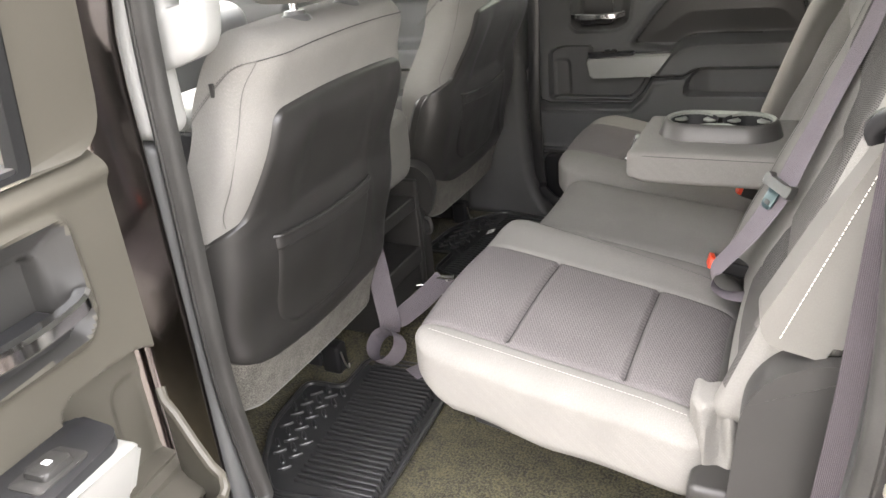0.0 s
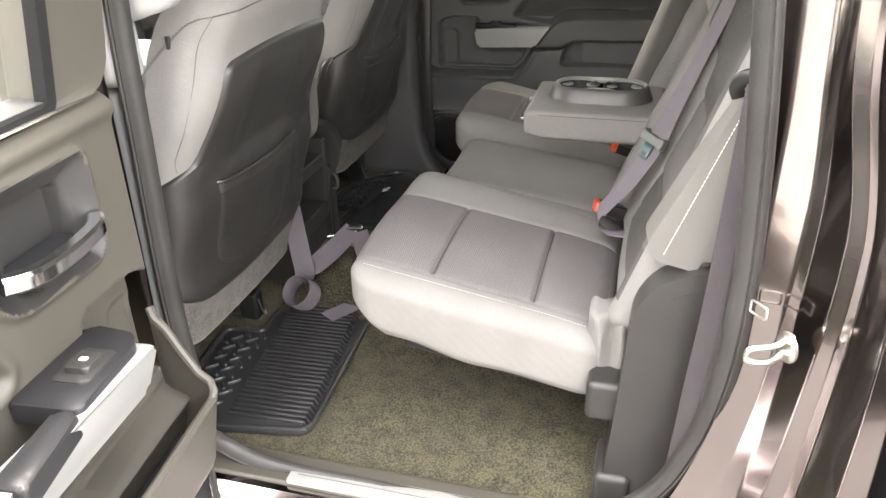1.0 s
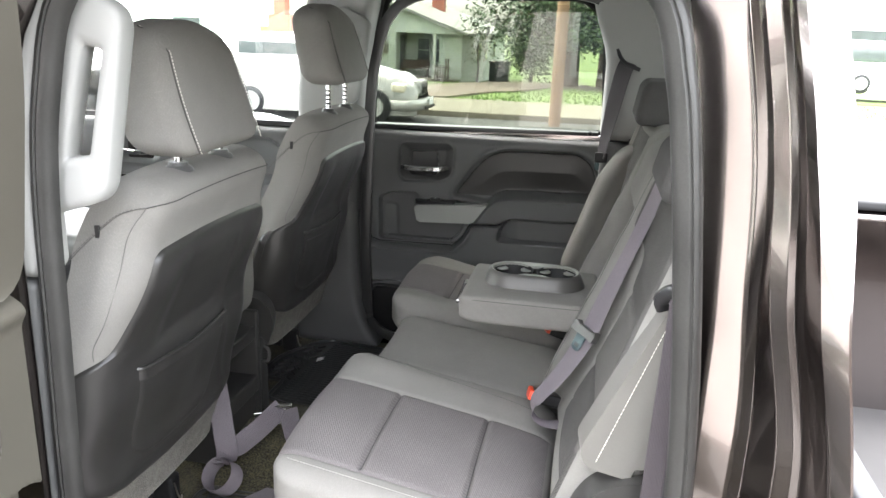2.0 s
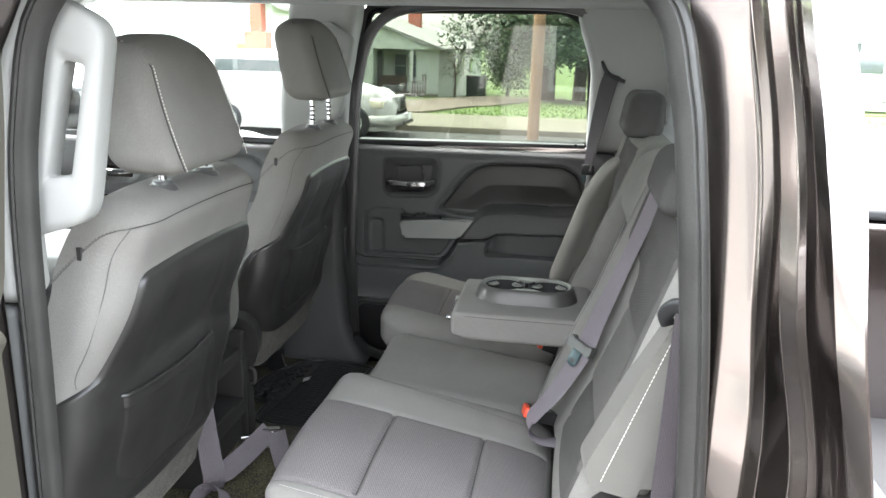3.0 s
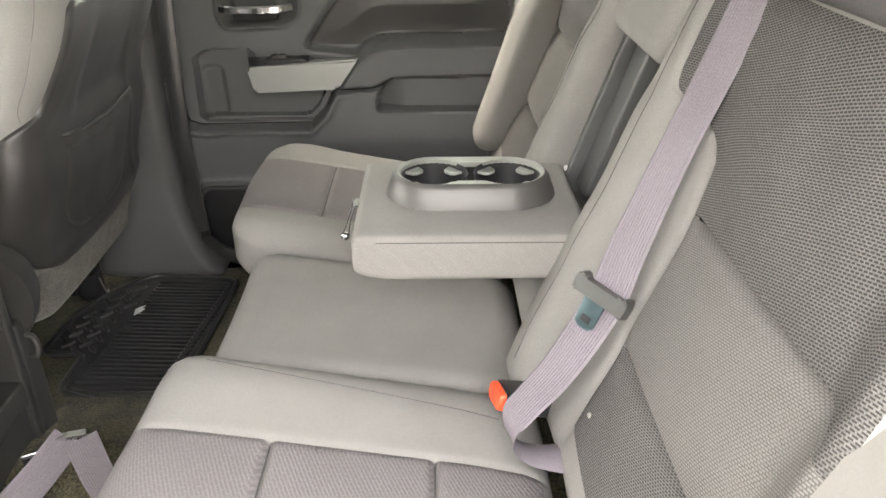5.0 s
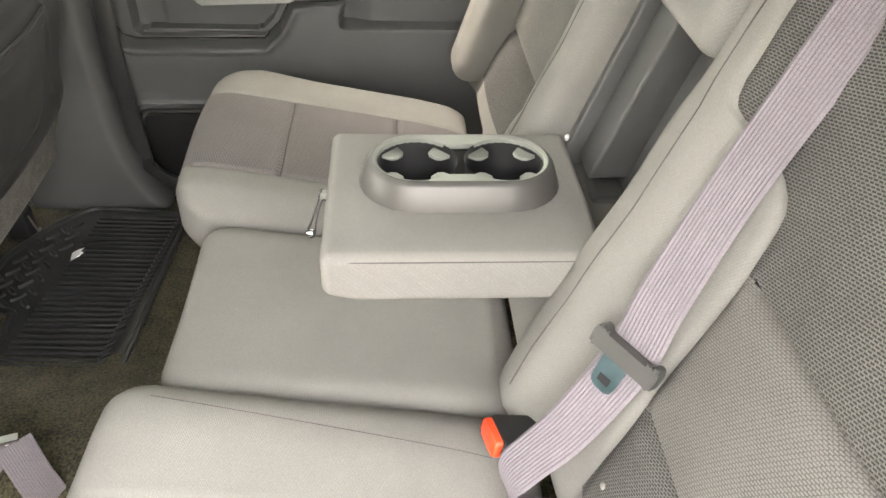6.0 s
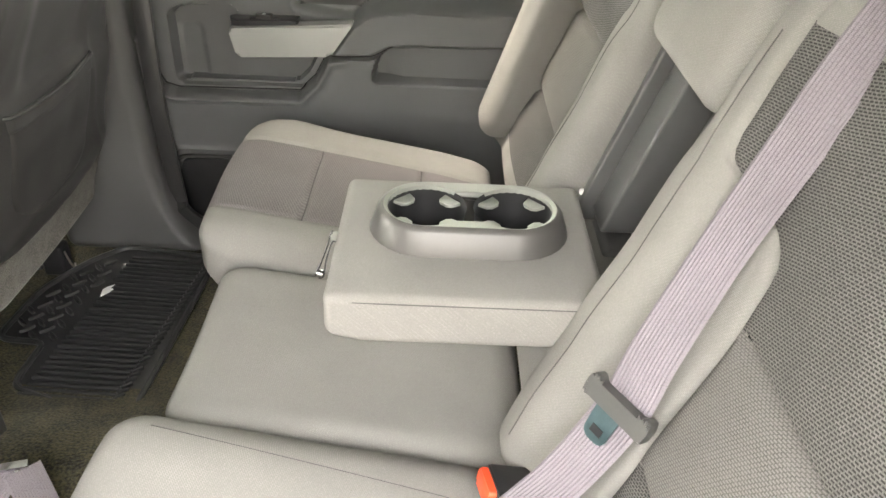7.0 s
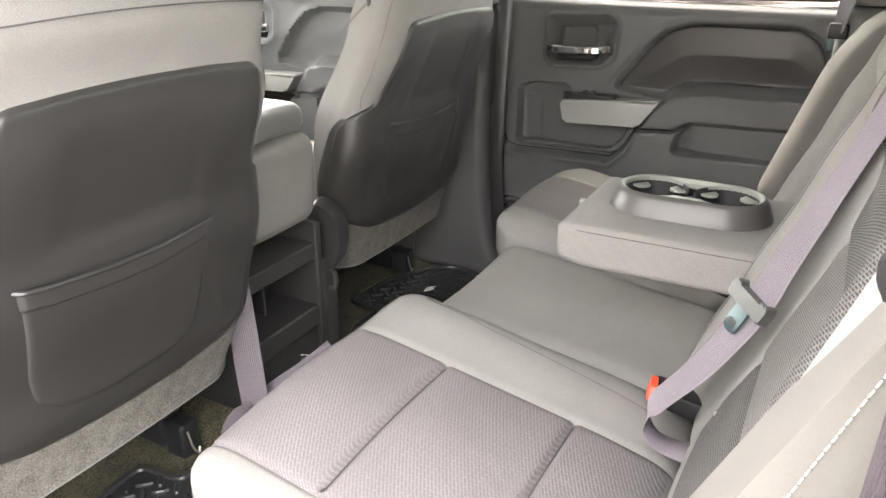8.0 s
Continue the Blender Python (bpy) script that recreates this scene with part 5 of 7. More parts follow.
dense = []
for i in range(len(outer)):
    a, c2 = Vector(outer[i]), Vector(outer[(i + 1) % len(outer)])
    k = max(1, round((c2 - a).length / 0.005))
    dense += [tuple(a + (c2 - a) * j / k) for j in range(k)]
ro = [bm.verts.new((x, y, 0.5366)) for x, y in dense]
ri = [bm.verts.new((*nearest_cup(x, y), 0.5346)) for x, y in dense]
rd = [bm.verts.new((*nearest_cup(x, y), 0.528)) for x, y in dense]
n = len(ro)
for j in range(n):
    k = (j + 1) % n
    bm.faces.new((ro[j], ro[k], ri[k], ri[j]))
    bm.faces.new((ri[j], ri[k], rd[k], rd[j]))
part("cup_rim", bm, M_CUP_RIM, arm, "satin grey cup rim")
for cx, cy in CUPS:
    well = bmesh.new()
    prof = [(0.0445, 0.533), (0.043, 0.527), (0.040, 0.470), (0.036, 0.465), (0.0, 0.465)]
    rr = [[well.verts.new((cx + r * math.cos(2 * math.pi * i / 32), cy + r * math.sin(2 * math.pi * i / 32), z)) for i in range(32)] for r, z in prof[:-1]]
    for a, c2 in zip(rr, rr[1:]):
        for j in range(32):
            well.faces.new((a[j], a[(j + 1) % 32], c2[(j + 1) % 32], c2[j]))
    well.faces.new(rr[-1])
    cup = part("cup_well", well, M_BLACK, arm, "dark cup well")
    for k in range(4):
        a = math.pi / 4 + k * math.pi / 2
        c, s = math.cos(a), math.sin(a)
        pts = [(-0.013, 0.0), (0.013, 0.0), (0.010, -0.012), (0.005, -0.016), (-0.005, -0.016), (-0.010, -0.012)]
        tabp = [(cx + c * (0.042 + v) - s * u, cy + s * (0.042 + v) + c * u) for u, v in pts]
        part("grip_tab", plate(tabp, 0.523, 0.5265, lambda u, v, d: (u, v, d), 0.001), M_CUP_RIM, cup)
strap = [(0.079, 0.617, 0.497), (0.072, 0.617, 0.502), (0.068, 0.612, 0.490), (0.060, 0.606, 0.468), (0.055, 0.604, 0.457), (0.059, 0.602, 0.453), (0.064, 0.601, 0.458), (0.067, 0.604, 0.476), (0.073, 0.612, 0.494), (0.079, 0.613, 0.495)]
loop = part("pull_strap", swept(curve_through(strap, 6), [(-0.0009, -0.0035), (0.0009, -0.0035), (0.0009, 0.0035), (-0.0009, 0.0035)], (0, 1, 0)), M_BLACK, arm, "black pull strap")
part("strap_end", rbox((0.0535, 0.5985, 0.4505), (0.0645, 0.6075, 0.4605), 0.004, 4, 0.02), M_CHROME, loop, "bright metal strap end")
part("strap_root", rbox((0.071, 0.610, 0.493), (0.080, 0.621, 0.503), 0.003, 3, 0.02), M_CUP_RIM, loop, "pale strap anchor")

# ---- side bolster, cover and trim by the open door ----
side = thing("side_bolster", (0.42, -0.03, 0.46), "smooth grey side bolster, darkened for shade, with pale stitching", "seat bolster")
bol = round_corners([(0.339, 0.500), (0.351, 0.474), (0.432, 0.453), (0.457, 0.60), (0.470, 0.716), (0.457, 0.730), (0.438, 0.714)], 0.024, 7)


def bol_put(u, v, d):
    return (u + 0.10 * d, -d - 0.02 + 0.10 * (u - 0.35), v)


part("pad", plate(bol, -0.030, 0.024, bol_put, 0.020, 6), M_BOLSTER_SHADED, side)
line = [Vector(bol_put(0.352 + 0.083 * t, 0.488 + 0.232 * t, 0.0242)) for t in spaced(0, 1, 20)]
for p in line:
    p.x += 0.008
part("stitching", stitches([p + Vector((0.004, 0, 0)) for p in line], (-0.5, -0.85, 0), 0.0064, 0.0042, 0.00055, 0.0004), M_THREAD, side)
part("belt_guide", swept(curve_through([(0.428, -0.045, 0.715), (0.424, -0.052, 0.728), (0.434, -0.060, 0.742), (0.452, -0.066, 0.738), (0.456, -0.066, 0.722)], 5), [(a * 0.55, b * 0.4) for a, b in BAR], (0, 1, 0)), M_BLACK, side, "black belt guide")

far_side = thing("side_bolster", (0.34, 1.27, 0.40), "rounded smooth grey bolster, darkened for shade, beside the closed door", "seat bolster")


def lobe_warp(p):
    top = smooth01((p.z - 0.62) / 0.12)
    return Vector((p.x + back_x(p.z) - 0.047 + 0.026 * top, p.y + 0.10 * (back_x(p.z) - 0.35), p.z))


pad = part("pad", rbox((0.0, 1.188, 0.345), (0.115, 1.308, 0.742), 0.045, 7, 0.03, warp=lobe_warp), M_BOLSTER_SHADED, far_side)
part("seam", swept([lobe_warp(Vector((0.0025, 1.240, z))) for z in spaced(0.40, 0.70, 30)], ring(0.0008, 6), (-1, 0, 0.3)), M_CLOTH_DK, pad)

cov = thing("seat_side_cover", (0.38, -0.03, 0.0), "dark moulded plastic side cover beside the rear seat", "trim cover")
cover = round_corners([(0.308, 0.0), (0.318, 0.12), (0.328, 0.30), (0.333, 0.395), (0.362, 0.443), (0.415, 0.467), (0.452, 0.462), (0.448, 0.10), (0.440, 0.0)], 0.025)
part("shell", plate(cover, -0.06, 0.055, lambda u, v, d: (u, -d - 0.005 + 0.06 * (u - 0.33), v), 0.016, 4), M_TRIM_DK, cov)
part("foot", rbox((0.300, -0.07, 0.0), (0.36, 0.03, 0.085), 0.012, 3, 0.03), M_TRIM_DK, cov)
solid("lower_corner_trim", rbox((0.445, -0.085, 0.02), (0.552, -0.02, 0.66), 0.015, 3, 0.06), M_TRIM, "dark lower corner trim behind the seat", "corner trim", "structure")
solid("upper_corner_trim", rbox((0.47, -0.04, 0.745), (0.552, 0.0, 1.17), 0.02, 3, 0.05, warp=lambda p: Vector((p.x - 0.06 * smooth01((p.z - 0.95) / 0.2), p.y, p.z))), M_TRIM_LT, "pale grey upper corner trim", "corner trim", "structure")
cbelt = thing("seat_belt", (0.42, -0.10, 0.1), "dark seat-belt web running down the door post", "seat belt")
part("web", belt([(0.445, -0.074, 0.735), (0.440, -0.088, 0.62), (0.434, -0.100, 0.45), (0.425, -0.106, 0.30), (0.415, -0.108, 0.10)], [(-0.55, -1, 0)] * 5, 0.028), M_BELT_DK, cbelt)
part("anchor_cover", rbox((0.400, -0.118, 0.045), (0.432, -0.098, 0.105), 0.006, 2, 0.05), M_BLACK, cbelt, "black anchor cover")

# ---- lap and shoulder belt on the near seat ----
nb = thing("seat_belt", (0.30, 0.34, 0.34), "lilac-grey seat belt across the backrest with its tongue hanging loose", "seat belt")
N = (-0.88, -0.36, 0.31)
WEB = [(0.530, 0.372, 0.872), (0.478, 0.378, 0.860), (0.455, 0.384, 0.805), (0.430, 0.388, 0.728), (0.402, 0.386, 0.650), (0.367, 0.372, 0.560), (0.349, 0.360, 0.512), (0.326, 0.354, 0.466), (0.300, 0.350, 0.422), (0.272, 0.350, 0.382), (0.256, 0.347, 0.358), (0.262, 0.336, 0.336), (0.285, 0.325, 0.332), (0.318, 0.308, 0.345)]
part("web", belt(WEB, [(-0.2, 0.0, 1), (-0.6, -0.1, 0.8), N, N, N, (-0.80, -0.50, 0.33), (-0.76, -0.56, 0.33), (-0.76, -0.50, 0.42), (-0.70, -0.40, 0.6), (-0.75, -0.3, 0.55), (-0.95, -0.3, -0.1), (-0.5, -0.3, -0.8), (0.0, -0.2, -1), (0.35, 0.0, -0.9)]), M_BELT, nb)
gdir = (Vector(WEB[5]) - Vector(WEB[7])).normalized()
gn = Vector((-0.76, -0.56, 0.33)).normalized()
gside = gdir.cross(gn).normalized()
gc = Vector((0.349, 0.360, 0.510)) + gn * 0.006


def guide_put(u, v, d):
    return gc + gside * u + gdir * v + gn * d


outl = round_corners([(-0.027, -0.0085), (-0.033, -0.0105), (-0.0345, 0.004), (-0.032, 0.0115), (-0.026, 0.0115), (-0.022, 0.0070), (0.022, 0.0070), (0.026, 0.0115), (0.032, 0.0115), (0.0345, 0.004), (0.033, -0.0105), (0.027, -0.0085)], 0.004)
part("tongue_cover", plate(outl, -0.002, 0.010, guide_put, 0.004, 4), M_TONGUE_COVER, nb, "grey plastic tongue cover")
tp = round_corners([(-0.018, -0.006), (0.008, -0.006), (0.007, -0.036), (0.003, -0.041), (-0.013, -0.041), (-0.017, -0.036)], 0.003)
ton = part("tongue_plate", plate(tp, 0.001, 0.0035, guide_put, 0.0008), M_TONGUE, nb, "green-grey metal tongue plate")
part("tongue_slot", plate([(-0.011, -0.027), (0.001, -0.027), (0.001, -0.034), (-0.011, -0.034)], 0.0036, 0.0042, guide_put), M_BLACK, ton)

def buckle(at, aim, label, k=1.3):
    """A belt buckle with a red button on its end."""
    bk = thing("seat_belt_buckle", at, label, "belt buckle", "rear belt buckles")
    a = Vector(aim).normalized()
    u = Vector((0.2, -1.0, 0.2)).cross(a).normalized()
    w = a.cross(u).normalized()
    o = Vector(at)

    def put(x, y, d):
        return o + u * (x * k) + w * (y * k) + a * (d * k)

    part("housing", plate(round_corners([(-0.009, -0.019), (0.009, -0.019), (0.009, 0.019), (-0.009, 0.019)], 0.004), -0.045, 0.0, put, 0.003), M_BLACK, bk, "black housing")
    part("release_button", plate(round_corners([(-0.0075, -0.016), (0.0075, -0.016), (0.0075, 0.016), (-0.0075, 0.016)], 0.003), -0.002, 0.006, put, 0.002), M_RED, bk, "red-orange release button")
    part("stalk", swept([put(0, 0, -0.044), put(0, 0, -0.06), put(0.004, 0, -0.09)], [(-0.012, -0.003), (0.012, -0.003), (0.012, 0.003), (-0.012, 0.003)], tuple(u)), M_BLACK, bk)
    return bk


buckle((0.250, 0.400, 0.352), (-0.93, -0.12, 0.22), "black belt buckle with a red button by the seat crease")
buckle((0.262, 0.768, 0.345), (-0.85, -0.10, 0.30), "black belt buckle with a red button under the armrest")

# ---- far belt ----
fb = thing("seat_belt", (0.36, 1.31, 0.68), "dark seat-belt web hanging from the corner slot", "seat belt")
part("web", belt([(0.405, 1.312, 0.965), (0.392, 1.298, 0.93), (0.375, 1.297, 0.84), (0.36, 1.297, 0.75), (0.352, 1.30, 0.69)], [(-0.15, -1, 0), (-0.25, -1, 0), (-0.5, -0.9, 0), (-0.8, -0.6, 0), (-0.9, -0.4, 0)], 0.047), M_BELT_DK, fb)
part("tongue_cover", rbox((0.335, 1.286, 0.675), (0.372, 1.304, 0.705), 0.005, 2, 0.05), M_BLACK, fb)
part("tongue_plate", rbox((0.337, 1.294, 0.652), (0.350, 1.298, 0.680), 0.0015, 2, 0.05), M_TONGUE, fb)

# ---- loose belt on the floor ----
lb = thing("loose_belt", (-0.37, 0.42, 0.03), "loose lilac-grey belt curling over the floor with a metal tongue", "seat belt")
LOOSE = [(-0.485, 0.445, 0.35), (-0.462, 0.437, 0.335), (-0.445, 0.430, 0.24), (-0.432, 0.424, 0.15), (-0.425, 0.420, 0.105), (-0.432, 0.425, 0.075)]
part("web", belt(LOOSE, [(0.6, -0.6, 0.6), (0.7, -0.6, 0.3), (0.7, -0.7, 0.1), (0.6, -0.75, 0.25), (0.45, -0.8, 0.3), (0.5, -0.7, 0.0)]), M_BELT, lb)
AX = Vector((0.26, 0.66, -0.70)).normalized()
EA = (Vector((0.89, 0.46, 0.0)) - AX * AX.dot(Vector((0.89, 0.46, 0.0)))).normalized()
EB = EA.cross(AX).normalized()
if EB.z < 0:
    EB = -EB
CEN = Vector((-0.427, 0.397, 0.057))


def on_curl(deg, r=0.037):
    return EA * (r * math.cos(radians(deg))) + EB * (r * math.sin(radians(deg)))


TG = Vector((-0.353, 0.563, 0.154))
lead = [TG, TG.lerp(CEN + on_curl(88), 0.35) + Vector((0, 0, -0.004)), TG.lerp(CEN + on_curl(88), 0.72)]
look_lead = [Vector((0.45, -0.85, 0.28)), Vector((0.42, -0.85, 0.33)), Vector((0.25, -0.62, 0.74))]
degs = list(range(95, 460, 30))
curl = [CEN + on_curl(d, 0.039 - 0.005 * smooth01((d - 330) / 100)) for d in degs]
part("curl", belt(lead + curl, look_lead + [on_curl(d).normalized() for d in degs], per=6), M_BELT, lb)
part("tail", belt([TG + Vector((0.014, 0.004, -0.006)), (-0.322, 0.552, 0.100), (-0.296, 0.525, 0.044), (-0.303, 0.450, 0.021), (-0.352, 0.362, 0.020)], [(0.6, -0.7, 0.3), (0.7, -0.6, 0.4), (0.5, -0.4, 0.8), (0.0, -0.2, 1), (0.0, -0.1, 1)]), M_BELT, lb)


def tongue_put(u, v, d):
    return TG + Vector((0.96, 0.28, 0.0)) * u + Vector((0.10, -0.25, 0.96)) * v + Vector((0.28, -0.93, -0.25)) * d


part("tongue_bar", plate(round_corners([(-0.025, 0.0), (0.025, 0.0), (0.025, 0.007), (-0.025, 0.007)], 0.003), -0.005, 0.005, tongue_put, 0.001), M_CHROME, lb, "bright metal tongue bar")
part("tongue_plate", plate(round_corners([(-0.009, -0.056), (0.009, -0.056), (0.009, 0.0), (-0.009, 0.0)], 0.003), -0.0015, 0.0015, tongue_put, 0.0005), M_STEEL, lb, "metal tongue plate")
part("tongue_slot", plate([(-0.021, -0.020), (0.019, -0.020), (0.019, -0.002), (-0.021, -0.002)], -0.004, 0.0, lambda u, v, d: Vector((-0.394 + 0.89 * u - 0.4 * d, 0.549 + 0.46 * u + 0.9 * d, 0.140 + v))), M_BLACK, lb)
part("second_tongue", rbox((-0.022, -0.002, -0.005), (0.022, 0.002, 0.003), 0.0015, 2, 0.05, warp=lambda p: Vector((-0.394 + 0.89 * p.x - 0.4 * p.y, 0.546 + 0.46 * p.x + 0.9 * p.y, 0.140 + p.z))), M_CHROME, lb, "bright metal tongue bar")


# ---- rubber floor mats ----
MAT = [(-0.232, -0.012), (-0.436, -0.045), (-0.500, 0.02), (-0.555, 0.126), (-0.570, 0.280), (-0.478, 0.286), (-0.480, 0.330), (-0.482, 0.405), (-0.300, 0.470), (-0.255, 0.455)]
RIBM = plate(round_corners([(-0.5, -0.003), (0.5, -0.003), (0.5, 0.003), (-0.5, 0.003)], 0.002, 1), 0, 0.0075, lambda u, v, d: (u, v, d), 0.0015, 1)
rib_mesh = bpy.data.meshes.new("rib")
RIBM.to_mesh(rib_mesh)
RIBM.free()
rib_mesh.materials.append(M_RUBBER)
STUD = plate(round_corners([(-0.0175, 0), (-0.010, 0.0046), (0.010, 0.0046), (0.0175, 0), (0.010, -0.0046), (-0.010, -0.0046)], 0.004, 1), 0, 0.0055, lambda u, v, d: (u, v, d), 0.002, 1)
stud_mesh = bpy.data.meshes.new("raised_stud")
STUD.to_mesh(stud_mesh)
STUD.free()
stud_mesh.materials.append(M_RUBBER)


def floor_mat(label, flip, dx, dy):
    def put(x, y, z):
        yy = y if not flip else 2 * 0.612 - y
        return Vector((x + dx, yy + dy, z + 0.004))

    mat = thing("floor_mat", put(-0.4, 0.2, 0.0), label, "floor mat", "rubber floor mats")
    part("tray", plate(round_corners(MAT, 0.03), 0.0, 0.006, put, 0.002), M_RUBBER, mat)
    rim = [put(x, y, 0.008) for x, y in round_corners([(x * 0.985 - 0.006, 0.212 + (y - 0.212) * 0.975) for x, y in MAT], 0.028)]
    part("raised_rim", swept(rim, ring(0.006, 8), (0, 0, 1), closed=True), M_RUBBER, mat)
    for i in range(31):
        y = 0.008 + i * 0.0138
        x1, x0 = -0.250 - 0.052 * (y / 0.45), -0.412 - 0.052 * (y / 0.45)
        rib = new("rib", rib_mesh)
        rib.parent = mat
        rib.matrix_parent_inverse = mat.matrix_basis.inverted()
        p = put((x0 + x1) / 2, y, 0.006)
        rib.matrix_basis = Matrix.Translation(p) @ Matrix.Rotation(0.05 * (-1 if flip else 1), 4, "Z") @ Matrix.Diagonal((x1 - x0, 1, 1, 1))
        hook = new("rib_end", rib_mesh)
        hook.parent = mat
        hook.matrix_parent_inverse = mat.matrix_basis.inverted()
        hook.matrix_basis = Matrix.Translation(put(x1 + 0.007, y - 0.006, 0.006)) @ Matrix.Rotation(-0.75 * (-1 if flip else 1), 4, "Z") @ Matrix.Diagonal((0.020, 1, 1, 1))
    for i in range(9):
        for j in range(18):
            x, y = -0.580 + i * 0.0185, -0.030 + j * 0.0185
            if (i + j) % 2 == 0 and inside(MAT, x, y) > 0.017 and x < -0.437 - 0.052 * (y / 0.45):
                s = new("raised_stud", stud_mesh)
                s.parent = mat
                s.matrix_parent_inverse = mat.matrix_basis.inverted()
                turn = (1 if i % 2 else -1) * 0.78
                s.matrix_basis = Matrix.Translation(put(x, y, 0.006)) @ Matrix.Rotation(turn, 4, "Z")
    return mat


floor_mat("black ribbed rubber floor mat with raised studs", False, 0.0, 0.0)
floor_mat("black ribbed rubber floor mat, damp, under the front seat", True, -0.045, 0.027)
solid("paper_scrap", plate([(-0.008, -0.03), (0.006, -0.012), (0.012, 0.004), (0.003, 0.006), (0.009, 0.022), (-0.004, 0.012), (-0.013, 0.0)], 0.017, 0.0185, lambda u, v, d: (0.8 * u - 0.463, 0.8 * v + 1.125, d)), M_WHITE, "torn white paper scrap on the rubber mat", "paper scrap")

# ---- front of the cab ----
solid("dashboard", rbox((-1.95, -0.14, 0.28), (-1.38, 1.34, 0.70), 0.07, 4, 0.08), M_TRIM, "dark moulded dashboard", "dashboard", "structure")
solid("firewall", rbox((-2.0, -0.26, -0.1), (-1.94, 1.46, 0.72), 0.02, 3, 0.3), M_TRIM, "dark front wall of the cab", "cab wall", "structure")
sw = thing("steering_wheel", (-1.22, 0.17, 0.60), "dark steering wheel with a silver spoke trim", "steering wheel")
tilt = Matrix.Translation((-1.22, 0.17, 0.62)) @ Matrix.Rotation(radians(-65), 4, "Y")
part("rim", moved(swept([(0.185 * math.cos(a), 0.185 * math.sin(a), 0) for a in [2 * math.pi * i / 36 for i in range(36)]], ring(0.016, 10), (0, 0, 1), closed=True), tilt), M_BLACK, sw)
part("hub", moved(rbox((-0.07, -0.08, -0.04), (0.07, 0.08, 0.012), 0.02, 3, 0.05), tilt), M_TRIM, sw)
for s in (-1, 1):
    part("spoke", moved(rbox((-0.02, s * 0.13 - 0.06, -0.012), (0.02, s * 0.13 + 0.06, 0.004), 0.006, 3, 0.05), tilt), M_SILVER, sw, "silver spoke")
part("column", swept([(-1.24, 0.17, 0.61), (-1.42, 0.17, 0.52)], ring(0.035, 12)), M_BLACK, sw)
ws = thing("windshield", (-1.7, MID, 0.70), "clear sloping windshield", "window", kind="structure")
g = part("glass", sheet(lambda u, v: (-1.95 + 0.45 * v, -0.16 + 1.52 * u, 0.71 + 0.44 * v), spaced(0, 1, 8), spaced(0, 1, 6), (-0.004, 0, 0.004)), M_GLASS_FRONT, ws)
g.visible_shadow = False
for nm, y in (("windshield_post_near", -0.16), ("windshield_post_far", 1.36)):
    solid(nm, swept(curve_through([(-1.98, y, 0.66), (-1.70, y, 0.90), (-1.46, y, 1.09), (-1.25, y, 1.175)], 5), [(-0.03, -0.035), (0.03, -0.035), (0.03, 0.035), (-0.03, 0.035)], (0, 0, 1)), M_HEADLINER, "grey windshield post trim", "windshield post", "structure")
fd = thing("front_door_far", (-1.1, 1.39, 0.02), "closed front passenger door with dark trim and silver pull", "vehicle door", kind="structure")


def front_put(s, z, d):
    return (s - 1.02, 1.385 - d, z - 0.015)


part("trim_panel", sheet(lambda u, v: front_put(u, v, relief(u, v)), spaced(-0.60, 0.44, 110), spaced(0.01, 0.722, 84), (0, 0.02, 0)), M_TRIM, fd)
part("silver_trim", plate(round_corners([(-0.222, 0.490), (0.005, 0.499), (-0.035, 0.447), (-0.205, 0.443)], 0.012), -0.002, 0.060, front_put, 0.008, 3), M_SILVER, fd, "satin silver pull trim")
part("door_handle", swept(curve_through([front_put(-0.262, 0.613, 0.010), front_put(-0.19, 0.611, 0.026), front_put(-0.126, 0.616, 0.010)], 6), [(a * 0.55, b * 0.55) for a, b in BAR], (0, 0, 1)), M_CHROME, fd, "chrome handle")
part("shell", rbox((-1.66, 1.405, -0.06), (-0.60, 1.50, 0.715), 0.02, 3, 0.2), M_PAINT, fd)
g = part("window_glass", plate([(-1.62, 0.71), (-0.61, 0.715), (-0.59, 1.16), (-1.16, 1.16)], 0, 0.004, lambda u, v, d: (u, 1.43 + d, v)), M_GLASS_FRONT, fd)
g.visible_shadow = False
part("window_rubber", plate([(-1.66, 0.705), (-0.60, 0.712), (-0.60, 0.728), (-1.66, 0.722)], 0, 0.03, lambda u, v, d: (u, 1.395 + d, v), 0.004), M_RUBBER, fd)
mr = thing("door_mirror", (-1.5, 1.62, 0.68), "black door mirror outside the front window", "mirror")
part("housing", rbox((-1.54, 1.52, 0.66), (-1.44, 1.78, 0.86), 0.03, 3, 0.06), M_BLACK, mr)
part("mirror_glass", rbox((-1.439, 1.545, 0.68), (-1.436, 1.755, 0.84), 0.001, 2, 0.2), M_CHROME, mr)
nf = thing("front_door_near", (-1.1, -0.2, 0.0), "closed driver's door seen past the seat", "vehicle door", kind="structure")
part("trim_panel", rbox((-1.66, -0.19, 0.0), (-0.505, -0.15, 0.71), 0.02, 3, 0.2), M_TRIM, nf)
part("shell", rbox((-1.66, -0.29, -0.2), (-0.46, -0.192, 0.712), 0.02, 3, 0.2), M_PAINT, nf)
g = part("window_glass", plate([(-1.62, 0.71), (-0.47, 0.71), (-0.40, 1.16), (-1.16, 1.16)], 0, 0.004, lambda u, v, d: (u, -0.22 + d, v)), M_GLASS, nf)
g.visible_shadow = False

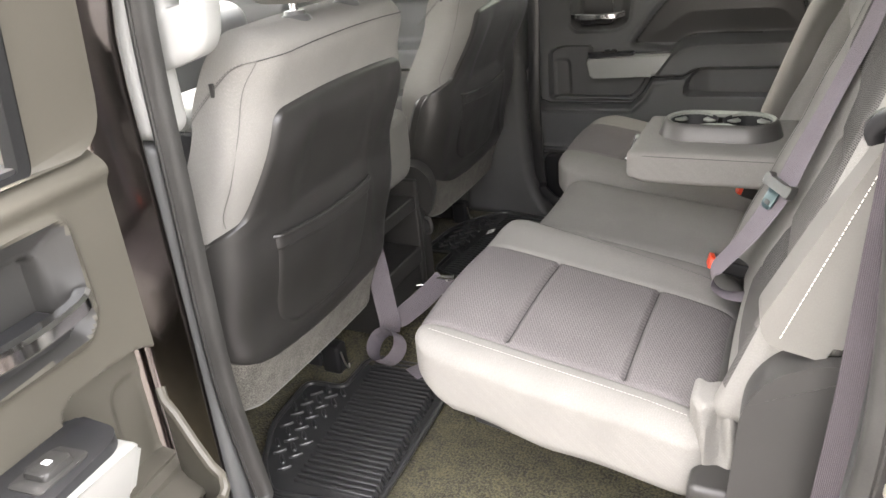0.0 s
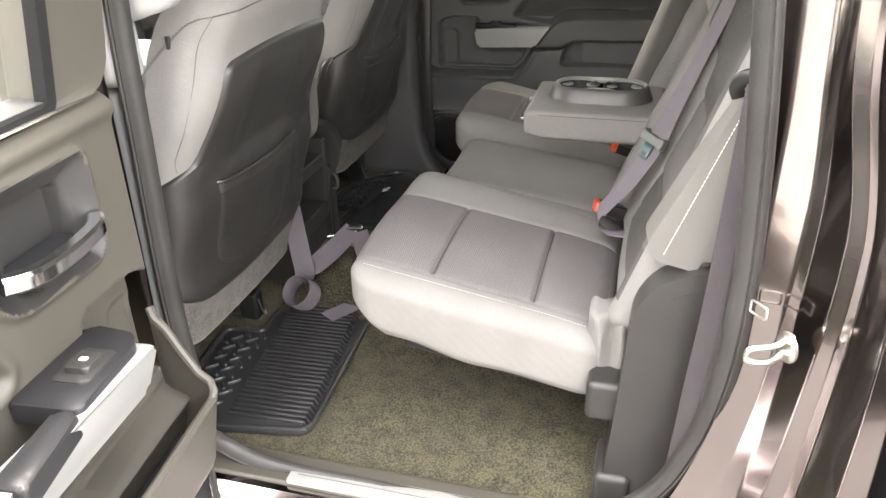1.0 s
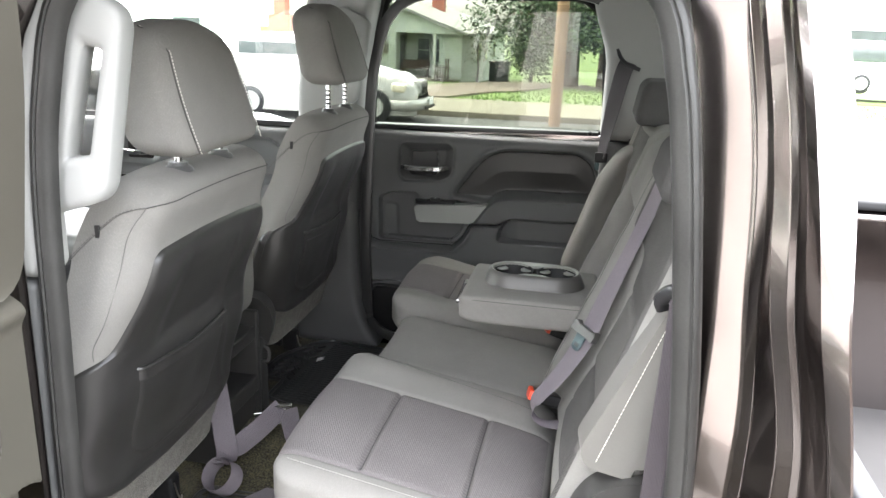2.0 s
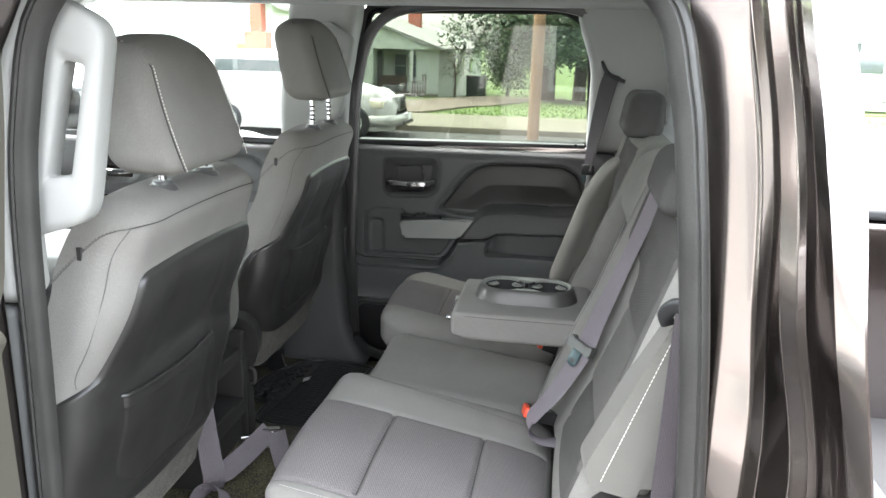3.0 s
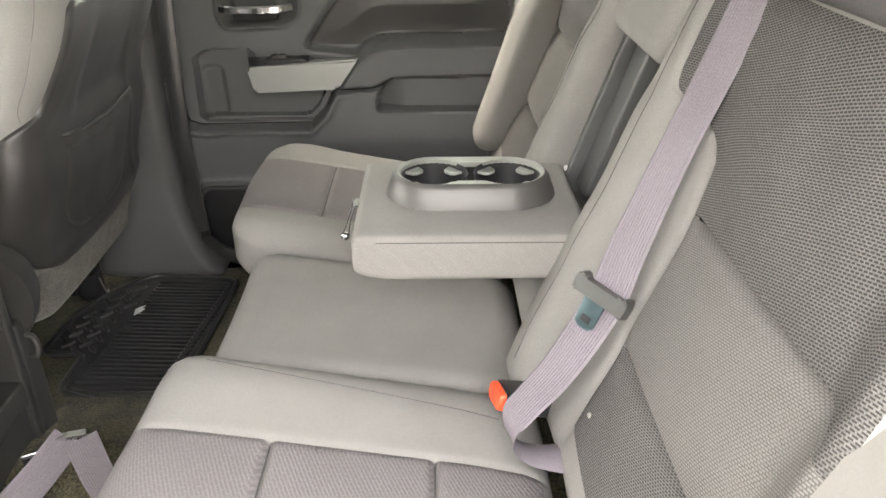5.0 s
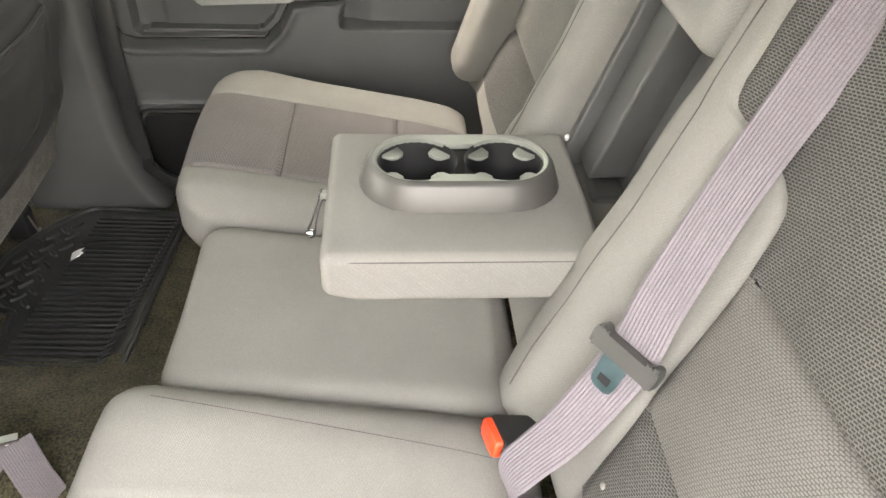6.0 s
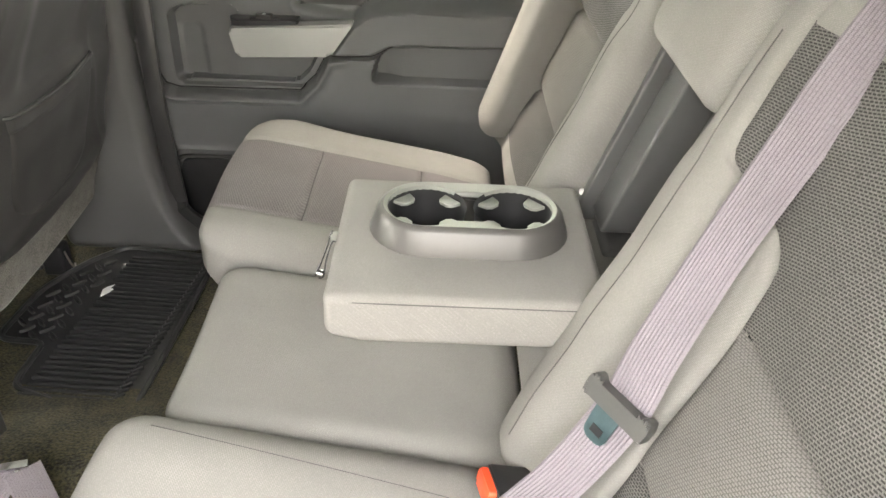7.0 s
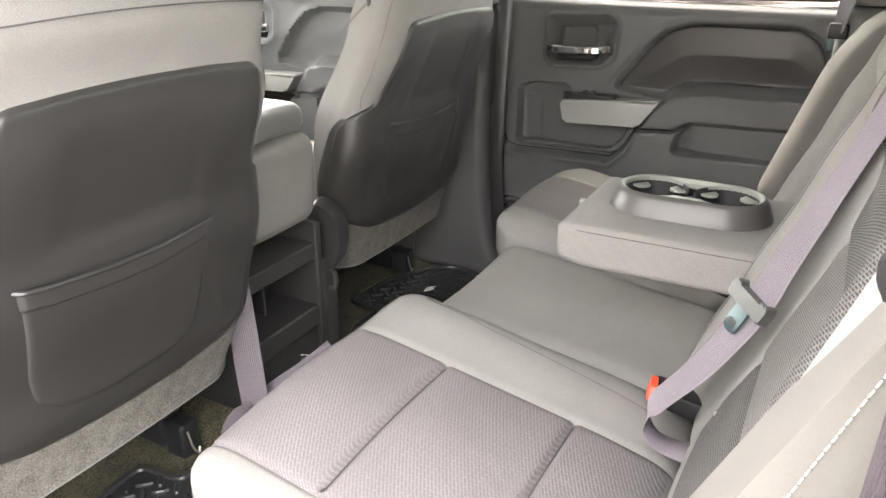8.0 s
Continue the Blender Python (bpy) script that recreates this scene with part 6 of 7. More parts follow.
# ---- pickup bed behind the cab ----
bed = thing("pickup_bed", (1.6, MID, -0.2), "dark plum pickup bed with black rail caps", "truck bed", kind="structure")
part("front_wall", rbox((0.66, -0.32, -0.15), (0.70, 1.52, 0.53), 0.01, 3, 0.4), M_BEDLINER, bed)
part("bed_floor", rbox((0.66, -0.32, -0.16), (2.5, 1.52, -0.10), 0.01, 3, 0.4), M_BEDLINER, bed)
for nm, y0, y1 in (("side_wall", -0.40, -0.28), ("side_wall", 1.48, 1.60)):
    w = part(nm, rbox((0.66, y0, -0.35), (2.5, y1, 0.55), 0.03, 3, 0.3), M_PAINT, bed)
    part("rail_cap", rbox((0.66, y0 - 0.005, 0.551), (2.5, y1 + 0.01, 0.585), 0.012, 3, 0.3), M_BEDLINER, w, "black plastic rail cap")
part("tailgate", rbox((2.46, -0.28, -0.15), (2.52, 1.48, 0.55), 0.02, 3, 0.4), M_PAINT, bed)
for x in (1.02, 1.75):
    part("stake_socket", rbox((x, 1.44, 0.40), (x + 0.09, 1.482, 0.552), 0.012, 3, 0.1), M_BEDLINER, bed)


# ---- outside: street, lawn, houses ----
G = -0.74
solid("ground", sheet(lambda u, v: (u, v, G - 0.16 if v < 16 else G - 4.5), [-900, -300, -100, -40, 0, 40, 100, 300, 900], [-900, -300, -100, -40, 0, 15.9, 16.1, 60, 100, 300, 900], (0, 0, -0.2)), M_GRASS, "open ground reaching the horizon", "ground", "structure")
solid("road", plate([(-90, -70), (90, -70), (90, 14.6), (-90, 14.6)], -0.15, 0.0, lambda u, v, d: (u, v, G + d)), M_ASPHALT, "worn pale asphalt street and lot", "road", "structure", smooth=False)
solid("kerb", rbox((-90, 14.6, G - 0.15), (90, 14.78, G + 0.12), 0.02, 2, 20), M_CONCRETE, "low pale concrete kerb", "kerb", "structure")
solid("pavement", plate([(-90, 14.78), (90, 14.78), (90, 17.6), (-90, 17.6)], -0.15, 0.11, lambda u, v, d: (u, v, G + d)), M_CONCRETE, "dusty pale sidewalk", "pavement", "structure", smooth=False)


def lawn_z(u, v):
    return G + 0.11 - 0.046 * (v - 17.6) + 0.05 * noise.noise(Vector((u * 0.3, v * 0.3, 2)))


solid("lawn", sheet(lambda u, v: (u, v, lawn_z(u, v)), spaced(-60, 60, 80), spaced(17.6, 95, 50), (0, 0, -0.1)), M_GRASS, "patchy spring-green lawn across the street", "lawn", "structure")
solid("driveway", sheet(lambda u, v: (u + (v - 17.6) * 0.15, v, lawn_z(u, v) + 0.05), spaced(-7.4, -3.4, 8), spaced(17.6, 40, 20), (0, 0, -0.08)), M_DIRT, "bare brown earth driveway", "driveway", "structure")
bm = bmesh.new()
rnd = random.Random(5)
for i in range(9000):
    u, v = rnd.uniform(-16, 9), 17.7 + 18 * rnd.random() ** 1.6
    if -7.4 < u - (v - 17.6) * 0.15 < -3.4:
        continue
    z, h, a = lawn_z(u, v), rnd.uniform(0.03, 0.09), rnd.uniform(0, 6.28)
    w = 0.02
    p = [bm.verts.new((u + w * math.cos(a), v + w * math.sin(a), z)), bm.verts.new((u - w * math.cos(a), v - w * math.sin(a), z)), bm.verts.new((u + rnd.uniform(-0.03, 0.03), v + rnd.uniform(-0.03, 0.03), z + h))]
    bm.faces.new(p)
solid("grass", bm, leafy("grass_blades", (0.07, 0.15, 0.02), (0.2, 0.28, 0.06)), "tufts of fresh spring grass", "grass", "stuff", smooth=False)

solid("utility_pole", swept([(-0.42, 14.0, G - 0.1), (-0.40, 14.0, 3), (-0.36, 14.0, 9)], ring(0.112, 14), (0, 1, 0)), M_WOOD, "weathered brown wooden utility pole by the kerb", "utility pole")


def clapboards(name, parent, a, b, z0, z1, material, label="", step=0.14):
    """A wall from a to b, facing to its right, with a lapped board for each course."""
    a, b = Vector((*a, 0)), Vector((*b, 0))
    t = (b - a).normalized()
    nrm = Vector((t.y, -t.x, 0))
    bm = bmesh.new()
    core = [bm.verts.new(p - nrm * d + Vector((0, 0, z))) for d in (0.0, 0.12) for p, z in ((a, z0), (b, z0), (b, z1), (a, z1))]
    for f in ((0, 1, 2, 3), (7, 6, 5, 4), (0, 4, 5, 1), (1, 5, 6, 2), (2, 6, 7, 3), (3, 7, 4, 0)):
        bm.faces.new([core[k] for k in f])
    wall = part(name, bm, material, parent, label, False)
    n = round((z1 - z0) / step)
    h = (z1 - z0) / n
    me = bpy.data.meshes.new("board")
    q = [a + nrm * 0.004, b + nrm * 0.004, b + nrm * 0.034, a + nrm * 0.034]
    up = Vector((0, 0, h))
    me.from_pydata([tuple(p) for p in q] + [tuple(q[0] + up), tuple(q[1] + up), tuple(q[1] + nrm * 0.006 + up), tuple(q[0] + nrm * 0.006 + up)], [], [(0, 3, 2, 1), (4, 5, 6, 7), (3, 7, 6, 2), (0, 1, 5, 4), (0, 4, 7, 3), (1, 2, 6, 5)])
    me.materials.append(material)
    for i in range(n):
        ob = new("board", me)
        ob.parent = wall
        ob.matrix_parent_inverse = base_of(wall).inverted()
        ob.matrix_basis = Matrix.Translation((0, 0, z0 + i * h))
    return wall


def window(parent, x0, x1, y, z0, z1, glass, frame_mat):
    """A sash window in a wall that faces the street."""
    w = part("window", joined(rbox((x0 - 0.07, y - 0.06, z1), (x1 + 0.07, y, z1 + 0.09), 0.01, 1, 9), rbox((x0 - 0.10, y - 0.09, z0 - 0.07), (x1 + 0.10, y, z0), 0.01, 1, 9), rbox((x0 - 0.07, y - 0.06, z0), (x0, y, z1), 0.01, 1, 9), rbox((x1, y - 0.06, z0), (x1 + 0.07, y, z1), 0.01, 1, 9), rbox((x0, y - 0.05, (z0 + z1) / 2 - 0.025), (x1, y, (z0 + z1) / 2 + 0.025), 0.01, 1, 9)), frame_mat, parent, smooth=False)
    for za, zb in ((z0, (z0 + z1) / 2 - 0.025), ((z0 + z1) / 2 + 0.025, z1)):
        part("pane", rbox((x0, y - 0.048, za), (x1, y - 0.036, zb), 0.002, 1, 9), glass, w, smooth=False)


M_SAGE = surface("sage_window_frame", (0.38, 0.46, 0.4), 0.6, var=0.08, bump=0.0)
house = thing("porch_house", (-8.5, 36, G), "white clapboard cottage with a shaded corner porch", "house")
HY0, HG = 34.0, G - 0.64
clapboards("wall", house, (-13.5, HY0), (-8.9, HY0), HG, HG + 2.3, M_SIDING)
clapboards("wall", house, (-8.9, HY0 + 2.0), (-6.95, HY0 + 2.0), HG, HG + 2.3, M_SIDING)
clapboards("wall", house, (-8.9, HY0), (-8.9, HY0 + 2.0), HG, HG + 2.3, M_SIDING)
clapboards("wall", house, (-6.95, HY0 + 0.5), (-5.9, HY0 + 0.5), HG, HG + 2.3, M_SIDING)
clapboards("wall", house, (-5.9, HY0 + 0.5), (-5.9, HY0 + 17), HG - 0.8, HG + 2.2, M_SIDING)
bm = bmesh.new()
gv = [bm.verts.new(p) for p in ((-14.0, HY0 - 0.02, HG + 2.25), (-5.9, HY0 - 0.02, HG + 2.12), (-9.9, HY0 - 0.02, HG + 3.6), (-14.0, HY0 + 0.2, HG + 2.25), (-5.9, HY0 + 0.2, HG + 2.12), (-9.9, HY0 + 0.2, HG + 3.6))]
for f in ((0, 1, 2), (5, 4, 3), (0, 3, 4, 1), (1, 4, 5, 2), (2, 5, 3, 0)):
    bm.faces.new([gv[i] for i in f])
part("gable", bm, M_SIDING, house, smooth=False)


def roof_slab(parent, pts, label=""):
    up = Vector((0, 0, 0.12))
    bm = bmesh.new()
    a = [bm.verts.new(Vector(p)) for p in pts]
    c = [bm.verts.new(Vector(p) + up) for p in pts]
    bm.faces.new(a[::-1])
    bm.faces.new(c)
    for i in range(len(pts)):
        j = (i + 1) % len(pts)
        bm.faces.new((a[i], a[j], c[j], c[i]))
    return part("roof", bm, M_ROOF, parent, label, smooth=False)


roof_slab(house, [(-9.9, HY0 - 0.4, HG + 3.62), (-5.5, HY0 - 0.4, HG + 2.06), (-5.5, HY0 + 17.4, HG + 2.06), (-9.9, HY0 + 17.4, HG + 3.62)])
roof_slab(house, [(-14.3, HY0 - 0.4, HG + 2.06), (-9.9, HY0 - 0.4, HG + 3.62), (-9.9, HY0 + 17.4, HG + 3.62), (-14.3, HY0 + 17.4, HG + 2.06)])
part("porch_floor", rbox((-9.0, HY0 - 0.1, HG - 0.1), (-5.9, HY0 + 2.0, HG + 0.12), 0.02, 1, 9), M_CONCRETE, house, smooth=False)
part("porch_post", rbox((-7.16, HY0, HG + 0.12), (-7.02, HY0 + 0.14, HG + 2.2), 0.01, 1, 9), M_SIDING, house, smooth=False)
part("porch_beam", rbox((-9.0, HY0 - 0.05, HG + 2.12), (-5.8, HY0 + 0.12, HG + 2.32), 0.01, 1, 9), M_SIDING, house, smooth=False)
part("chimney", rbox((-9.2, HY0 + 9, HG + 3.0), (-8.5, HY0 + 9.6, HG + 4.6), 0.01, 1, 9), M_BRICK, house, smooth=False)
window(house, -8.3, -7.75, HY0 + 2.0, HG + 0.8, HG + 1.85, M_DARKWIN, M_SIDING)
window(house, -7.5, -7.15, HY0 + 2.0, HG + 0.8, HG + 1.85, M_DARKWIN, M_SIDING)
part("porch_door", rbox((-8.88, HY0 + 0.7, HG + 0.12), (-8.84, HY0 + 1.5, HG + 2.0), 0.01, 1, 9), M_DARKWIN, house, smooth=False)
part("meter_box", rbox((-9.5, HY0 - 0.12, HG + 1.2), (-9.25, HY0, HG + 1.6), 0.01, 1, 9), M_CONCRETE, house, smooth=False)
part("drain_pipe", swept([(-9.36, HY0 - 0.05, HG + 1.6), (-9.36, HY0 - 0.05, HG + 3.4)], ring(0.03, 8), (0, 1, 0)), M_CONCRETE, house)
for i, y in enumerate((HY0 + 5.2, HY0 + 7.6, HY0 + 11)):
    w = part("window", rbox((-5.91, y, HG + 0.7), (-5.84, y + 0.9, HG + 1.75), 0.01, 1, 9), M_SIDING, house, smooth=False)
    part("pane", rbox((-5.86, y + 0.08, HG + 0.78), (-5.83, y + 0.82, HG + 1.68), 0.01, 1, 9), M_DARKWIN, w, smooth=False)
bench = thing("porch_bench", (-8.2, HY0 + 0.6, HG + 0.15), "dark slatted bench on the porch", "bench")
part("seat", rbox((-8.75, HY0 + 0.3, HG + 0.50), (-7.45, HY0 + 0.8, HG + 0.57), 0.01, 1, 9), M_BARK, bench)
part("back", rbox((-8.75, HY0 + 0.78, HG + 0.55), (-7.45, HY0 + 0.84, HG + 0.9), 0.01, 1, 9), M_BARK, bench)
for x in (-8.7, -7.5):
    part("leg", rbox((x - 0.03, HY0 + 0.35, HG + 0.12), (x + 0.03, HY0 + 0.8, HG + 0.5), 0.01, 1, 9), M_BARK, bench)
gate = thing("porch_gate", (-6.7, HY0, HG), "brown wooden gate beside the porch", "gate")
for k in range(6):
    part("slat", rbox((-7.0 + k * 0.12, HY0 - 0.25, HG - 0.05), (-6.93 + k * 0.12, HY0 - 0.21, HG + 0.75 + (0.3 if k > 3 else 0)), 0.005, 1, 9), M_BARK, gate)
for z in (0.2, 0.6):
    part("rail", rbox((-7.02, HY0 - 0.209, HG + z), (-6.3, HY0 - 0.18, HG + z + 0.08), 0.005, 1, 9), M_BARK, gate)
bin_ = thing("utility_cabinet", (-4.6, 39, HG), "dark green metal cabinet beside the house", "cabinet")
part("body", rbox((-5.2, 39.0, HG - 0.3), (-4.2, 39.8, HG + 0.75), 0.03, 2, 9), M_DARKWIN, bin_)
part("lid", rbox((-5.25, 38.95, HG + 0.75), (-4.15, 39.85, HG + 0.83), 0.02, 2, 9), M_DARKWIN, bin_)

house2 = thing("chimney_house", (-14, 25, G), "mint-white clapboard house with a brick chimney", "house")
H2, B2 = 24.0, G - 0.10
clapboards("wall", house2, (-20.5, H2), (-9.7, H2), B2, B2 + 3.0, M_SIDING_B)
clapboards("wall", house2, (-9.7, H2), (-9.7, H2 + 8), B2, B2 + 3.0, M_SIDING_B)
bm = bmesh.new()
gv = [bm.verts.new(p) for p in ((-20.5, H2, B2 + 3.0), (-9.7, H2, B2 + 3.0), (-15.1, H2, B2 + 5.6), (-20.5, H2 + 0.2, B2 + 3.0), (-9.7, H2 + 0.2, B2 + 3.0), (-15.1, H2 + 0.2, B2 + 5.6))]
for f in ((0, 1, 2), (5, 4, 3), (0, 3, 4, 1), (1, 4, 5, 2), (2, 5, 3, 0)):
    bm.faces.new([gv[i] for i in f])
part("gable", bm, M_SIDING_B, house2, smooth=False)
roof_slab(house2, [(-21.0, H2 - 0.4, B2 + 2.8), (-15.1, H2 - 0.4, B2 + 5.6), (-15.1, H2 + 8, B2 + 5.6), (-21.0, H2 + 8, B2 + 2.8)])
roof_slab(house2, [(-15.1, H2 - 0.4, B2 + 5.6), (-9.2, H2 - 0.4, B2 + 2.8), (-9.2, H2 + 8, B2 + 2.8), (-15.1, H2 + 8, B2 + 5.6)])
part("chimney", joined(rbox((-10.5, H2 - 0.5, B2), (-9.75, H2, B2 + 2.1), 0.01, 1, 9), rbox((-10.32, H2 - 0.45, B2 + 2.1), (-9.92, H2 - 0.05, B2 + 6.2), 0.01, 1, 9)), M_BRICK, house2, "red brick chimney", smooth=False)
window(house2, -11.0, -10.62, H2, B2 + 0.86, B2 + 1.70, M_AMBERWIN, M_SAGE)
window(house2, -14.2, -13.2, H2, B2 + 1.0, B2 + 1.9, M_DARKWIN, M_SAGE)


# Unseen building, guessed from jamb reflections, added to limit near-side sky light.
M_FACADE = surface("tan_stucco_facade", (0.42, 0.39, 0.365), 0.9, var=0.2, scale=2.0, fine=30, bump=0.4, depth=0.01)
sky_block_facade = thing("sky_block_facade", (-2, -8.2, G), "unseen tan stucco building with wide dark windows, added to limit sky light", "building")
part("wall", rbox((-16, -14, G - 0.1), (11, -8.2, G + 4.2), 0.03, 1, 30), M_FACADE, sky_block_facade, smooth=False)
part("parapet", rbox((-16.2, -14.2, G + 4.2), (11.2, -8.05, G + 4.5), 0.03, 1, 30), M_CONCRETE, sky_block_facade, smooth=False)
for i in range(7):
    x = -14.4 + i * 3.6
    w = part("window", rbox((x - 0.1, -8.2, G + 1.1), (x + 2.1, -8.12, G + 3.2), 0.01, 1, 9), M_SIDING, sky_block_facade, smooth=False)
    part("pane", rbox((x, -8.13, G + 1.2), (x + 2.0, -8.10, G + 3.1), 0.01, 1, 9), M_DARKWIN, w, smooth=False)

# ---- trees ----
def tree(name, at, height, spread, leaf, label, seed, trunk_r=0.3, clumps=260, lowest=0.3, leaf_size=0.22, per=26):
    """A tapered trunk with limbs and a crown of small leaves in loose clumps."""
    r = random.Random(seed)
    x, y, z = at
    t = thing(name, at, label, "tree", "trees across the street")
    bm = bmesh.new()
    wood = [swept([(x, y, z - 0.1), (x + 0.05, y, z + height * 0.3), (x - 0.1, y, z + height * 0.6), (x, y, z + height * 0.9)], ring(trunk_r, 10), (0, 1, 0))]
    for v in wood[0].verts:
        k = 1 - 0.85 * min(1, max(0, (v.co.z - z) / (height * 0.9)))
        v.co.x, v.co.y = x + (v.co.x - x) * k, y + (v.co.y - y) * k
    tips = []
    for i in range(16):
        h = z + height * r.uniform(lowest * 0.8, 0.85)
        a, l = r.uniform(0, 6.283), spread * r.uniform(0.5, 1.0) * (1 - 0.5 * (h - z) / height)
        end = Vector((x + l * math.cos(a), y + l * math.sin(a), h + l * r.uniform(-0.1, 0.4)))
        mid = Vector((x, y, h)).lerp(end, 0.5) + Vector((0, 0, r.uniform(0, 0.3)))
        wood.append(swept([(x, y, h - 0.2), mid, end], ring(trunk_r * 0.18, 6), (0, 0.3, 1)))
        tips += [mid, end]
    part("trunk", joined(*wood), M_BARK, t)
    verts, faces = [], []
    for c in range(clumps):
        p = r.choice(tips) + Vector((r.gauss(0, spread * 0.22), r.gauss(0, spread * 0.22), r.gauss(0, height * 0.08)))
        if p.z < z + height * lowest:
            p.z = z + height * lowest + r.uniform(0, 0.6)
        for k in range(per):
            q = p + Vector((r.gauss(0, 0.35), r.gauss(0, 0.35), r.gauss(0, 0.28)))
            u = Vector((r.gauss(0, 1), r.gauss(0, 1), r.gauss(0, 0.6))).normalized()
            w = u.cross(Vector((r.gauss(0, 1), r.gauss(0, 1), r.gauss(0, 1)))).normalized()
            s = leaf_size * r.uniform(0.5, 1.1)
            i0 = len(verts)
            verts += [q - u * s * 0.5, q + w * s * 0.22, q + u * s * 0.5, q - w * s * 0.22]
            faces.append((i0, i0 + 1, i0 + 2, i0 + 3))
    me = bpy.data.meshes.new("crown")
    me.from_pydata([tuple(v) for v in verts], [], faces)
    me.materials.append(leaf)
    cr = new("crown", me)
    cr.parent = t
    cr.matrix_parent_inverse = base_of(t).inverted()
    return t


tree("pine_tree", (-0.85, 32.5, G - 0.6), 9.0, 4.2, M_LEAF, "dark evergreen tree with low hanging boughs", 3, 0.42, 620, 0.21, 0.26, 34)
tree("pine_tree", (0.6, 37, G - 0.8), 10.0, 3.8, M_LEAF, "dark evergreen tree behind the lawn", 4, 0.34, 480, 0.2, 0.26, 30)
tree("evergreen_shrub", (-3.3, 42, G - 1.1), 2.6, 1.5, M_LEAF, "dark rounded shrub beside the house", 6, 0.12, 160, 0.1)
tree("bare_tree", (-19, 36, G - 0.8), 8.0, 4.5, M_TWIG, "bare spring tree with pale twigs", 8, 0.25, 200, 0.3, 0.3, 16)
tree("bare_tree", (-5.2, 35, G - 0.7), 2.6, 1.1, M_TWIG, "bare slender tree at the corner of the porch", 14, 0.06, 30, 0.45, 0.16, 8)
tree("leafy_tree", (12.5, 46, G - 1.2), 12.0, 5.5, M_LEAF_LT, "bright spring tree behind the garage", 9, 0.35, 420, 0.25, 0.35)
tree("leafy_tree", (4.4, 40, G - 0.9), 9.0, 3.8, M_LEAF, "dark evergreen tree behind the lawn", 11, 0.3, 360, 0.2, 0.26, 30)
bm = turned([(1.9, 0), (1.3, 0.1), (0.3, 0.16)], (-0.85, 32.5, G - 0.60), (0, 0, 1), 24)
solid("leaf_litter", bm, M_DIRT, "brown leaf litter round the tree", "leaf litter", "stuff")

garage = thing("garage_house", (11, 34, G), "long white house with an open garage end", "house")
part("wall", rbox((8.2, 33.5, G), (22, 40, G + 2.7), 0.02, 1, 9), M_SIDING, garage, smooth=False)
roof_slab(garage, [(7.6, 32.9, G + 2.6), (22.5, 32.9, G + 2.6), (22.5, 37, G + 4.4), (7.6, 37, G + 4.4)])
part("garage_door", rbox((9.4, 33.42, G), (11.8, 33.49, G + 2.2), 0.02, 1, 9), M_DARKWIN, garage, smooth=False)


# ---- vehicles ----
def car(name, label, category, rows, y0, y1, paint, nose_x, flip=1.0, wheel_r=0.31, wheels=(0.75, 3.2), glass_band=None):
    """A car from a side outline; its nose points along +x."""
    yc = (y0 + y1) / 2
    c = thing(name, (nose_x - 2, yc, G), label, category, "vehicles outside")
    xs = [r[0] for r in rows]

    def top(s):
        return lerp_table([(a, b) for a, b, _ in rows], s)

    def waist(s):
        return lerp_table([(a, w) for a, _, w in rows], s)

    def body(u, v):
        s = u
        a = math.pi * v
        half = (y1 - y0) / 2 * waist(s)
        h = top(s)
        cy, sy = math.cos(a), math.sin(a)
        yy = yc + half * math.copysign(abs(cy) ** 0.35, cy) * (1 - 0.16 * smooth01((h * sy - 0.75) / 0.5))
        return (nose_x - s, yy, G + 0.18 + (h - 0.18) * sy ** 0.5)

    part("body", sheet(body, spaced(xs[0], xs[-1], 60), spaced(0, 1, 40), (0, 0, -0.02)), paint, c)
    for wx in wheels:
        for wy in (y0 + 0.08, y1 - 0.08):
            s = -1 if wy < yc else 1
            w = part("wheel", turned([(wheel_r * 0.75, -0.09), (wheel_r, -0.07), (wheel_r, 0.07), (wheel_r * 0.75, 0.09)], (nose_x - wx, wy, G + wheel_r), (0, 1, 0), 24), M_BLACK, c)
            part("rim", turned([(wheel_r * 0.62, 0), (wheel_r * 0.6, 0.03), (wheel_r * 0.2, 0.02)], (nose_x - wx, wy + s * 0.075, G + wheel_r), (0, s, 0), 18), M_SILVER, w)
    return c


pt = car("parked_car", "champagne-silver hatchback parked at the kerb", "car", [(0.0, 0.58, 0.62), (0.10, 0.74, 0.74), (0.45, 0.92, 0.88), (1.15, 1.04, 0.96), (1.75, 1.48, 1.0), (2.2, 1.60, 1.0), (3.6, 1.58, 1.0), (4.2, 1.1, 0.97), (4.3, 0.6, 0.9)], 12.75, 14.4, M_CAR, -2.95)
for y in (12.98, 14.17):
    part("headlamp", rbox((-3.42, y - 0.13, G + 0.58), (-3.14, y + 0.13, G + 0.76), 0.06, 4, 0.04), M_LAMP, pt, "clear headlamp")
gr = part("grille", rbox((-3.10, 13.33, G + 0.50), (-2.93, 13.82, G + 0.80), 0.05, 3, 0.05), M_SILVER, pt, "bright slatted grille")
for k in range(5):
    part("slat", rbox((-2.94, 13.37 + k * 0.09, G + 0.53), (-2.915, 13.42 + k * 0.09, G + 0.77), 0.008, 2, 0.1), M_BLACK, gr)
